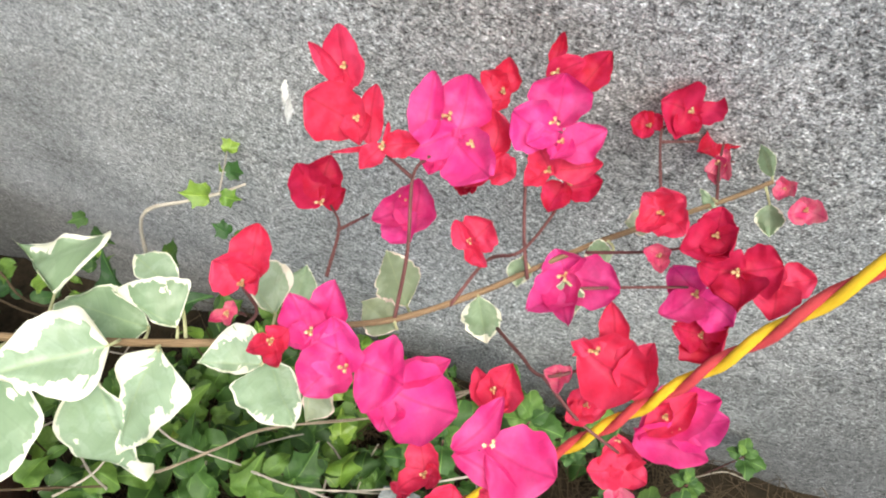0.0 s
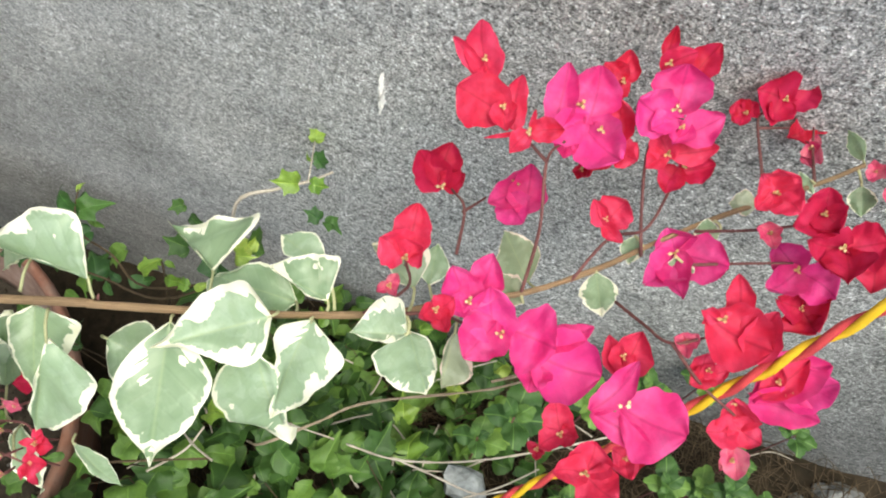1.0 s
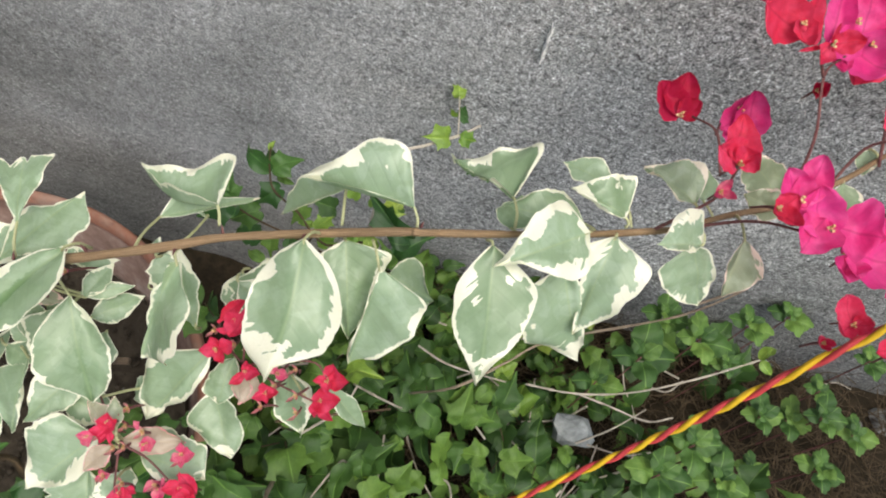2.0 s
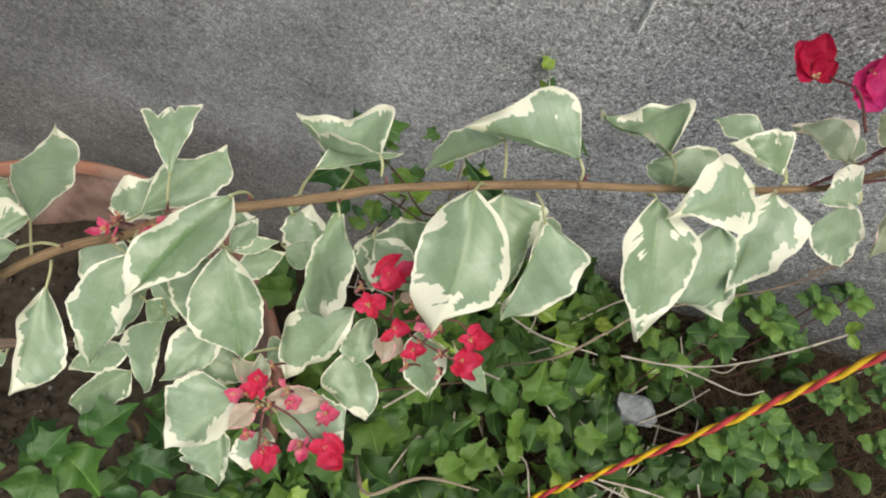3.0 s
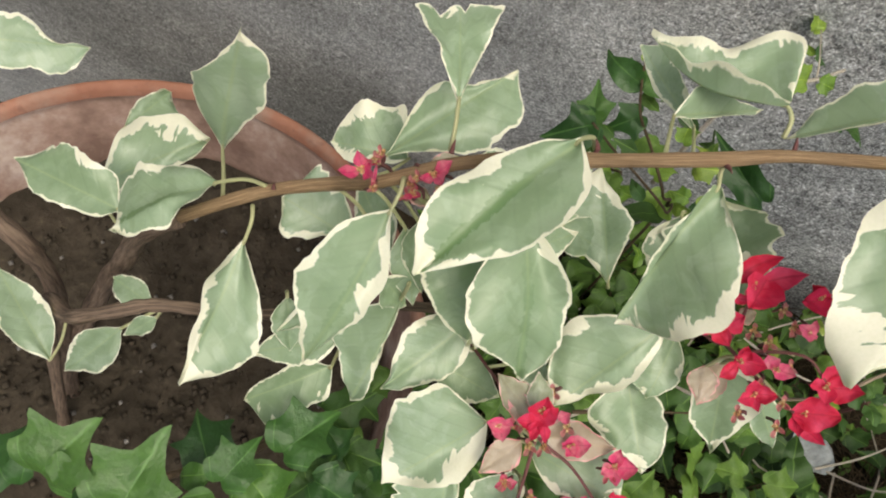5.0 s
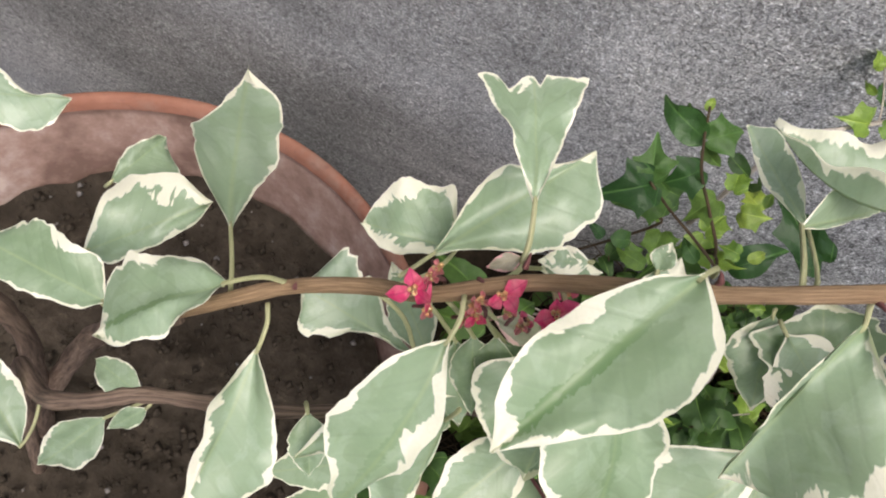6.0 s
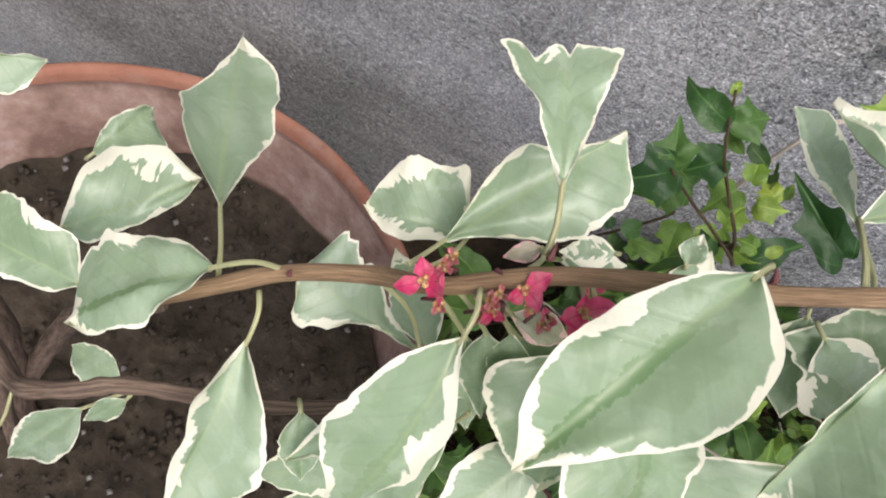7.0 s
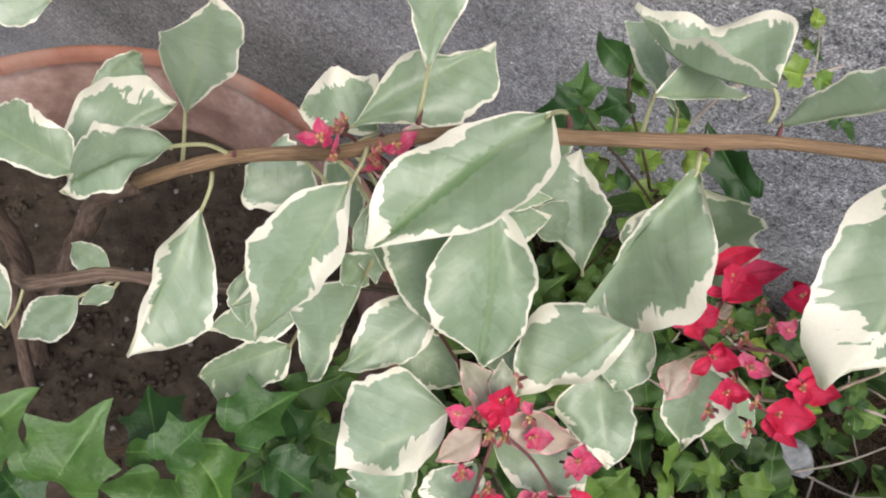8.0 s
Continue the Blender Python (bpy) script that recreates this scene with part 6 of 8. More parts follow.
flower((-0.0384, 0.3795, 0.5400), (-0.25, -0.60, 0.76), PINK, [((-0.0447, 0.3678, 0.5450), 0.0072), ((-0.0349, 0.3795, 0.5450), 0.0066), ((-0.0388, 0.3627, 0.5450), 0.0071)])
flower((-0.1419, 0.1773, 0.5300), (-0.12, -0.22, 0.97), RED, [((-0.1476, 0.1777, 0.5350), 0.0045), ((-0.1388, 0.1753, 0.5350), 0.0045), ((-0.1419, 0.1715, 0.5350), 0.0039)])
flower((-0.1567, 0.3168, 0.5500), (-0.07, -0.55, 0.83), CRIMSON, [((-0.1616, 0.3104, 0.5550), 0.0063), ((-0.1519, 0.3192, 0.5550), 0.0076), ((-0.1548, 0.3089, 0.5550), 0.0050)])
flower((-0.4764, 0.0670, 0.4853), (-0.00, -0.29, 0.96), RED, [((-0.4767, 0.0710, 0.4889), 0.0096, (-0.4770, 0.0622, 0.4811)), ((-0.4837, 0.0614, 0.4844), 0.0058, (-0.4756, 0.0650, 0.4823)), ((-0.4768, 0.0569, 0.4822), 0.0046, (-0.4761, 0.0641, 0.4819)), ((-0.4721, 0.0577, 0.4825), 0.0037, (-0.4749, 0.0645, 0.4821)), ((-0.4720, 0.0691, 0.4871), 0.0050, (-0.4745, 0.0654, 0.4825))])
flower((-0.4871, 0.0593, 0.4747), (0.03, -0.26, 0.96), PINK, [((-0.4915, 0.0589, 0.4758), 0.0055, (-0.4838, 0.0599, 0.4727)), ((-0.4841, 0.0552, 0.4738), 0.0064, (-0.4874, 0.0603, 0.4729)), ((-0.4842, 0.0631, 0.4769), 0.0038, (-0.4849, 0.0606, 0.4730))])
flower((-0.4602, 0.0626, 0.4693), (-0.06, -0.27, 0.96), PINK, [((-0.4545, 0.0650, 0.4719), 0.0078, (-0.4631, 0.0624, 0.4671)), ((-0.4649, 0.0725, 0.4744), 0.0052, (-0.4678, 0.0700, 0.4704)), ((-0.4579, 0.0604, 0.4691), 0.0044, (-0.4616, 0.0629, 0.4673))])
flower((-0.4423, 0.0627, 0.4647), (-0.11, -0.26, 0.96), PINK, [((-0.4433, 0.0683, 0.4683), 0.0053, (-0.4417, 0.0624, 0.4624)), ((-0.4352, 0.0645, 0.4668), 0.0075, (-0.4427, 0.0625, 0.4624)), ((-0.4465, 0.0586, 0.4639), 0.0053, (-0.4419, 0.0628, 0.4625)), ((-0.4403, 0.0566, 0.4629), 0.0040, (-0.4420, 0.0619, 0.4621))])
flower((-0.4677, 0.0393, 0.4555), (-0.02, -0.18, 0.98), RED, [((-0.4692, 0.0300, 0.4535), 0.0075, (-0.4695, 0.0414, 0.4543)), ((-0.4621, 0.0299, 0.4537), 0.0101, (-0.4668, 0.0424, 0.4547)), ((-0.4588, 0.0410, 0.4573), 0.0044, (-0.4654, 0.0425, 0.4547))])
flower((-0.4383, 0.0473, 0.4604), (-0.11, -0.21, 0.97), RED, [((-0.4285, 0.0463, 0.4624), 0.0088, (-0.4411, 0.0540, 0.4612)), ((-0.4276, 0.0397, 0.4596), 0.0110, (-0.4397, 0.0479, 0.4585)), ((-0.4469, 0.0445, 0.4610), 0.0079, (-0.4368, 0.0485, 0.4587))])
flower((-0.4512, 0.0456, 0.4551), (-0.08, -0.20, 0.98), PINK, [((-0.4564, 0.0422, 0.4551), 0.0053, (-0.4506, 0.0489, 0.4543)), ((-0.4490, 0.0381, 0.4536), 0.0071, (-0.4507, 0.0480, 0.4540)), ((-0.4481, 0.0510, 0.4582), 0.0031, (-0.4490, 0.0473, 0.4537))])
flower((-0.4770, 0.0448, 0.4600), (0.00, -0.20, 0.98), PINK, [((-0.4802, 0.0424, 0.4598), 0.0039, (-0.4760, 0.0455, 0.4581)), ((-0.4733, 0.0464, 0.4613), 0.0039, (-0.4768, 0.0452, 0.4580)), ((-0.4794, 0.0472, 0.4616), 0.0026, (-0.4768, 0.0452, 0.4580))])
flower((-0.4284, 0.1221, 0.5144), (-0.16, -0.49, 0.86), RED, [((-0.4239, 0.1314, 0.5215), 0.0073, (-0.4355, 0.1204, 0.5116)), ((-0.4143, 0.1293, 0.5202), 0.0073, (-0.4276, 0.1224, 0.5123)), ((-0.4278, 0.1145, 0.5128), 0.0110, (-0.4248, 0.1257, 0.5137)), ((-0.4353, 0.1161, 0.5134), 0.0037, (-0.4254, 0.1190, 0.5108))])
flower((-0.4343, 0.1088, 0.5050), (-0.14, -0.44, 0.89), RED, [((-0.4415, 0.1065, 0.5056), 0.0074, (-0.4315, 0.1105, 0.5035)), ((-0.4268, 0.1136, 0.5083), 0.0087, (-0.4325, 0.1098, 0.5032)), ((-0.4376, 0.1138, 0.5082), 0.0058, (-0.4332, 0.1103, 0.5034)), ((-0.4281, 0.1036, 0.5040), 0.0062, (-0.4334, 0.1098, 0.5032))])
flower((-0.4195, 0.1040, 0.4947), (-0.19, -0.41, 0.89), RED, [((-0.4111, 0.1044, 0.4966), 0.0080, (-0.4211, 0.1048, 0.4930)), ((-0.4249, 0.0966, 0.4930), 0.0055, (-0.4192, 0.1043, 0.4927)), ((-0.4194, 0.1088, 0.4978), 0.0051, (-0.4184, 0.1046, 0.4928))])
flower((-0.4086, 0.0981, 0.4848), (-0.21, -0.38, 0.90), RED, [((-0.4012, 0.1000, 0.4869), 0.0065, (-0.4083, 0.0988, 0.4829)), ((-0.4138, 0.0944, 0.4844), 0.0052, (-0.4072, 0.0992, 0.4831)), ((-0.4054, 0.0934, 0.4837), 0.0035, (-0.4080, 0.0989, 0.4830)), ((-0.4104, 0.1025, 0.4877), 0.0061, (-0.4078, 0.0986, 0.4828))])
flower((-0.4049, 0.1081, 0.4899), (-0.23, -0.41, 0.88), PINK, [((-0.3982, 0.1076, 0.4910), 0.0061, (-0.4063, 0.1091, 0.4881)), ((-0.4095, 0.1111, 0.4921), 0.0065, (-0.4047, 0.1084, 0.4878))])
flower((-0.3806, 0.1129, 0.4796), (-0.29, -0.41, 0.87), RED, [((-0.3686, 0.1143, 0.4827), 0.0103, (-0.3821, 0.1116, 0.4769)), ((-0.3790, 0.1209, 0.4848), 0.0085, (-0.3810, 0.1133, 0.4776)), ((-0.3792, 0.1068, 0.4781), 0.0063, (-0.3795, 0.1142, 0.4780)), ((-0.3874, 0.1111, 0.4801), 0.0049, (-0.3792, 0.1135, 0.4777))])
flower((-0.3820, 0.1039, 0.4706), (-0.28, -0.37, 0.89), RED, [((-0.3711, 0.1062, 0.4742), 0.0105, (-0.3857, 0.1032, 0.4681)), ((-0.3725, 0.0957, 0.4693), 0.0064, (-0.3837, 0.1030, 0.4680)), ((-0.3821, 0.0955, 0.4683), 0.0055, (-0.3849, 0.1035, 0.4682))])
flower((-0.3930, 0.1401, 0.4900), (-0.19, -0.46, 0.87), CRIMSON, [((-0.3998, 0.1359, 0.4901), 0.0104, (-0.3888, 0.1424, 0.4888)), ((-0.3982, 0.1425, 0.4925), 0.0054, (-0.3889, 0.1415, 0.4884))])
flower((-0.3948, 0.1254, 0.4884), (-0.22, -0.46, 0.86), PINK, [((-0.4000, 0.1265, 0.4902), 0.0058, (-0.3909, 0.1262, 0.4865)), ((-0.3943, 0.1302, 0.4914), 0.0036, (-0.3921, 0.1262, 0.4865))])
flower((-0.4407, 0.1208, 0.4950), (-0.22, -0.46, 0.86), BUD, [((-0.4427, 0.1156, 0.4980), 0.0019), ((-0.4386, 0.1183, 0.4980), 0.0019), ((-0.4420, 0.1226, 0.4980), 0.0018)], stalk=0.012)
flower((-0.4067, 0.1289, 0.4920), (-0.32, -0.47, 0.82), BUD, [((-0.4093, 0.1235, 0.4950), 0.0019), ((-0.4051, 0.1262, 0.4950), 0.0019), ((-0.4083, 0.1306, 0.4950), 0.0018)], stalk=0.012)
flower((-0.4001, 0.1258, 0.4880), (-0.34, -0.45, 0.83), BUD, [((-0.4028, 0.1205, 0.4910), 0.0020), ((-0.3985, 0.1232, 0.4910), 0.0020), ((-0.4017, 0.1277, 0.4910), 0.0018)], stalk=0.012)
flower((-0.4099, 0.0923, 0.4780), (-0.31, -0.35, 0.88), BUD, [((-0.4123, 0.0876, 0.4810), 0.0019), ((-0.4081, 0.0902, 0.4810), 0.0019), ((-0.4114, 0.0943, 0.4810), 0.0018)], stalk=0.012)
flower((-0.3946, 0.1018, 0.4780), (-0.36, -0.37, 0.86), BUD, [((-0.3973, 0.0970, 0.4810), 0.0020), ((-0.3930, 0.0996, 0.4810), 0.0020), ((-0.3962, 0.1039, 0.4810), 0.0018)], stalk=0.012)
flower((-0.3924, 0.0944, 0.4720), (-0.36, -0.35, 0.87), BUD, [((-0.3952, 0.0897, 0.4750), 0.0020), ((-0.3908, 0.0923, 0.4750), 0.0020), ((-0.3941, 0.0966, 0.4750), 0.0018)], stalk=0.012)
flower((-0.4080, 0.1169, 0.4880), (-0.32, -0.43, 0.84), BUD, [((-0.4105, 0.1118, 0.4910), 0.0019), ((-0.4063, 0.1145, 0.4910), 0.0019), ((-0.4096, 0.1188, 0.4910), 0.0018)], stalk=0.012)
flower((-0.4141, 0.1193, 0.4880), (-0.30, -0.44, 0.85), BUD, [((-0.4165, 0.1141, 0.4910), 0.0019), ((-0.4123, 0.1168, 0.4910), 0.0019), ((-0.4156, 0.1211, 0.4910), 0.0018)], stalk=0.012)
flower((-0.4240, 0.1247, 0.5000), (-0.28, -0.48, 0.84), BUD, [((-0.4263, 0.1195, 0.5030), 0.0019), ((-0.4222, 0.1221, 0.5030), 0.0019), ((-0.4255, 0.1264, 0.5030), 0.0018)], stalk=0.012)
flower((-0.4058, 0.1033, 0.4820), (-0.33, -0.39, 0.86), BUD, [((-0.4083, 0.0985, 0.4850), 0.0019), ((-0.4041, 0.1011, 0.4850), 0.0019), ((-0.4073, 0.1053, 0.4850), 0.0018)], stalk=0.012)
flower((-0.4300, 0.1169, 0.4900), (-0.25, -0.44, 0.86), BUD, [((-0.4322, 0.1118, 0.4930), 0.0019), ((-0.4281, 0.1144, 0.4930), 0.0019), ((-0.4314, 0.1187, 0.4930), 0.0018)], stalk=0.012)
flower((-0.3974, 0.1130, 0.4840), (-0.35, -0.41, 0.84), BUD, [((-0.4002, 0.1079, 0.4870), 0.0019), ((-0.3959, 0.1106, 0.4870), 0.0020), ((-0.3991, 0.1149, 0.4870), 0.0018)], stalk=0.012)
flower((-0.4723, 0.0690, 0.4720), (-0.11, -0.29, 0.95), BUD, [((-0.4737, 0.0648, 0.4750), 0.0019), ((-0.4698, 0.0672, 0.4750), 0.0019), ((-0.4734, 0.0712, 0.4750), 0.0018)], stalk=0.012)
flower((-0.4786, 0.0632, 0.4720), (-0.09, -0.27, 0.96), BUD, [((-0.4799, 0.0591, 0.4750), 0.0019), ((-0.4760, 0.0615, 0.4750), 0.0019), ((-0.4796, 0.0654, 0.4750), 0.0018)], stalk=0.012)
flower((-0.4698, 0.0588, 0.4700), (-0.12, -0.25, 0.96), BUD, [((-0.4712, 0.0548, 0.4730), 0.0019), ((-0.4673, 0.0572, 0.4730), 0.0019), ((-0.4709, 0.0610, 0.4730), 0.0018)], stalk=0.012)
flower((-0.4746, 0.0574, 0.4700), (-0.11, -0.25, 0.96), BUD, [((-0.4760, 0.0534, 0.4730), 0.0019), ((-0.4721, 0.0558, 0.4730), 0.0019), ((-0.4757, 0.0597, 0.4730), 0.0018)], stalk=0.012)
flower((-0.4823, 0.0623, 0.4700), (-0.08, -0.27, 0.96), BUD, [((-0.4836, 0.0582, 0.4730), 0.0019), ((-0.4797, 0.0606, 0.4730), 0.0019), ((-0.4834, 0.0645, 0.4730), 0.0018)], stalk=0.012)
flower((-0.4638, 0.0682, 0.4700), (-0.14, -0.28, 0.95), BUD, [((-0.4654, 0.0640, 0.4730), 0.0019), ((-0.4614, 0.0664, 0.4730), 0.0019), ((-0.4650, 0.0704, 0.4730), 0.0018)], stalk=0.012)
flower((-0.4733, 0.0766, 0.4760), (-0.11, -0.32, 0.94), BUD, [((-0.4748, 0.0722, 0.4790), 0.0019), ((-0.4708, 0.0747, 0.4790), 0.0019), ((-0.4744, 0.0787, 0.4790), 0.0018)], stalk=0.012)
flower((-0.4800, 0.0677, 0.4740), (-0.09, -0.29, 0.95), BUD, [((-0.4813, 0.0636, 0.4770), 0.0019), ((-0.4774, 0.0660, 0.4770), 0.0019), ((-0.4811, 0.0699, 0.4770), 0.0018)], stalk=0.012)
flower((-0.4436, 0.0596, 0.4620), (-0.21, -0.25, 0.95), BUD, [((-0.4454, 0.0555, 0.4650), 0.0019), ((-0.4413, 0.0579, 0.4650), 0.0020), ((-0.4448, 0.0619, 0.4650), 0.0018)], stalk=0.012)
flower((-0.4514, 0.0460, 0.4600), (-0.18, -0.20, 0.96), BUD, [((-0.4531, 0.0421, 0.4630), 0.0019), ((-0.4491, 0.0445, 0.4630), 0.0019), ((-0.4526, 0.0484, 0.4630), 0.0018)], stalk=0.012)
flower((-0.4672, 0.0434, 0.4600), (-0.13, -0.20, 0.97), BUD, [((-0.4687, 0.0396, 0.4630), 0.0019), ((-0.4648, 0.0420, 0.4630), 0.0019), ((-0.4684, 0.0458, 0.4630), 0.0018)], stalk=0.012)
flower((-0.4776, 0.0450, 0.4600), (-0.09, -0.20, 0.97), BUD, [((-0.4789, 0.0412, 0.4630), 0.0019), ((-0.4750, 0.0436, 0.4630), 0.0019), ((-0.4786, 0.0474, 0.4630), 0.0018)], stalk=0.012)
flower((-0.5547, 0.1130, 0.5220), (-0.04, -0.35, 0.94), BUD, [((-0.5552, 0.1093, 0.5250), 0.0015), ((-0.5528, 0.1110, 0.5250), 0.0015), ((-0.5554, 0.1140, 0.5250), 0.0014)], stalk=0.012)
flower((-0.5524, 0.1055, 0.5180), (-0.05, -0.30, 0.95), BUD, [((-0.5530, 0.1020, 0.5210), 0.0016), ((-0.5506, 0.1037, 0.5210), 0.0016), ((-0.5531, 0.1067, 0.5210), 0.0014)], stalk=0.012)
flower((-0.5537, 0.1155, 0.5220), (-0.05, -0.36, 0.93), BUD, [((-0.5543, 0.1118, 0.5250), 0.0015), ((-0.5518, 0.1135, 0.5250), 0.0016), ((-0.5544, 0.1165, 0.5250), 0.0014)], stalk=0.012)
flower((-0.5419, 0.1115, 0.5180), (-0.12, -0.33, 0.94), BUD, [((-0.5427, 0.1079, 0.5210), 0.0016), ((-0.5402, 0.1096, 0.5210), 0.0016), ((-0.5428, 0.1127, 0.5210), 0.0014)], stalk=0.012)
flower((-0.5408, 0.1128, 0.5200), (-0.12, -0.34, 0.93), BUD, [((-0.5417, 0.1091, 0.5230), 0.0016), ((-0.5392, 0.1108, 0.5230), 0.0016), ((-0.5417, 0.1139, 0.5230), 0.0014)], stalk=0.012)
flower((-0.5290, 0.1114, 0.5160), (-0.19, -0.32, 0.93), BUD, [((-0.5301, 0.1078, 0.5190), 0.0016), ((-0.5275, 0.1095, 0.5190), 0.0016), ((-0.5300, 0.1126, 0.5190), 0.0014)], stalk=0.012)
flower((-0.5425, 0.1079, 0.5150), (-0.11, -0.31, 0.95), BUD, [((-0.5434, 0.1043, 0.5180), 0.0016), ((-0.5408, 0.1060, 0.5180), 0.0016), ((-0.5434, 0.1091, 0.5180), 0.0014)], stalk=0.012)
flower((-0.5330, 0.1133, 0.5180), (-0.17, -0.34, 0.93), BUD, [((-0.5341, 0.1096, 0.5210), 0.0016), ((-0.5315, 0.1114, 0.5210), 0.0016), ((-0.5340, 0.1144, 0.5210), 0.0014)], stalk=0.012)
flower((-0.5572, 0.1082, 0.5220), (-0.03, -0.32, 0.95), PINK, [((-0.5629, 0.1033, 0.5250), 0.0042), ((-0.5525, 0.1056, 0.5250), 0.0037), ((-0.5601, 0.1118, 0.5250), 0.0043), ((-0.5553, 0.1107, 0.5250), 0.0031)])
flower((-0.5364, 0.1152, 0.5220), (-0.15, -0.36, 0.92), PINK, [((-0.5323, 0.1200, 0.5250), 0.0049), ((-0.5396, 0.1103, 0.5250), 0.0036), ((-0.5324, 0.1108, 0.5250), 0.0043)])
flower((-0.5229, 0.1151, 0.5240), (-0.23, -0.35, 0.91), PINK, [((-0.5280, 0.1100, 0.5270), 0.0048), ((-0.5169, 0.1178, 0.5270), 0.0056), ((-0.5230, 0.1065, 0.5270), 0.0051), ((-0.5245, 0.1176, 0.5270), 0.0035)])
flower((-0.5404, 0.1097, 0.5160), (-0.12, -0.32, 0.94), PINK, [((-0.5423, 0.1053, 0.5180), 0.0023), ((-0.5375, 0.1083, 0.5180), 0.0025), ((-0.5420, 0.1126, 0.5180), 0.0023)])
flower((-0.5275, 0.1144, 0.5120), (-0.19, -0.33, 0.92), PINK, [((-0.5293, 0.1112, 0.5140), 0.0018), ((-0.5256, 0.1138, 0.5140), 0.0020), ((-0.5297, 0.1163, 0.5140), 0.0019)])
flower((-0.5544, 0.1135, 0.5200), (-0.04, -0.35, 0.94), PINK, [((-0.5545, 0.1106, 0.5220), 0.0016), ((-0.5541, 0.1154, 0.5220), 0.0019), ((-0.5524, 0.1036, 0.5220), 0.0015)])
flower((-0.5179, 0.1295, 0.5050), (-0.23, -0.39, 0.89), PINK, [((-0.5208, 0.1262, 0.5070), 0.0026), ((-0.5151, 0.1297, 0.5070), 0.0026), ((-0.5189, 0.1304, 0.5070), 0.0020)])


# ---- rope ----
def build_rope():
    path = spline([(0.17, 0.455 - 0.06, 1.28), (0.120, 0.392, 1.118), (0.037, 0.316, 0.859), (-0.045, 0.243, 0.615), (-0.128, 0.181, 0.399),
                   (-0.210, 0.129, 0.210), (-0.270, 0.097, 0.085), (-0.310, 0.078, 0.030), (-0.40, 0.04, -0.02)], 40)
    rope = thing("rope", path[0], "twisted two-ply cord of red and yellow yarn, slanting to the ground", "rope")
    total = [0.0]
    for a, b in zip(path, path[1:]):
        total.append(total[-1] + (b - a).length)
    for name, phase, mat, lab in (("red_strand", 0.0, ROPE_RED, "red yarn strand"), ("yellow_strand", math.pi, ROPE_YELLOW, "yellow yarn strand")):
        pts = []
        for i, p in enumerate(path):
            ahead = (path[min(i + 1, len(path) - 1)] - path[max(i - 1, 0)]).normalized()
            up = Vector((0, 0, 1))
            side = ahead.cross(up).normalized()
            up = side.cross(ahead)
            a = phase + total[i] / 0.048 * 2 * math.pi + 0.8 * math.sin(total[i] * 25)
            pts.append(p + (side * math.cos(a) + up * math.sin(a)) * 0.0014)
        v, f, u = tube_data(pts, lambda s: 0.0020, 8)
        part(name, mesh_from(name, v, f, [mat], u), rope, lab)


build_rope()


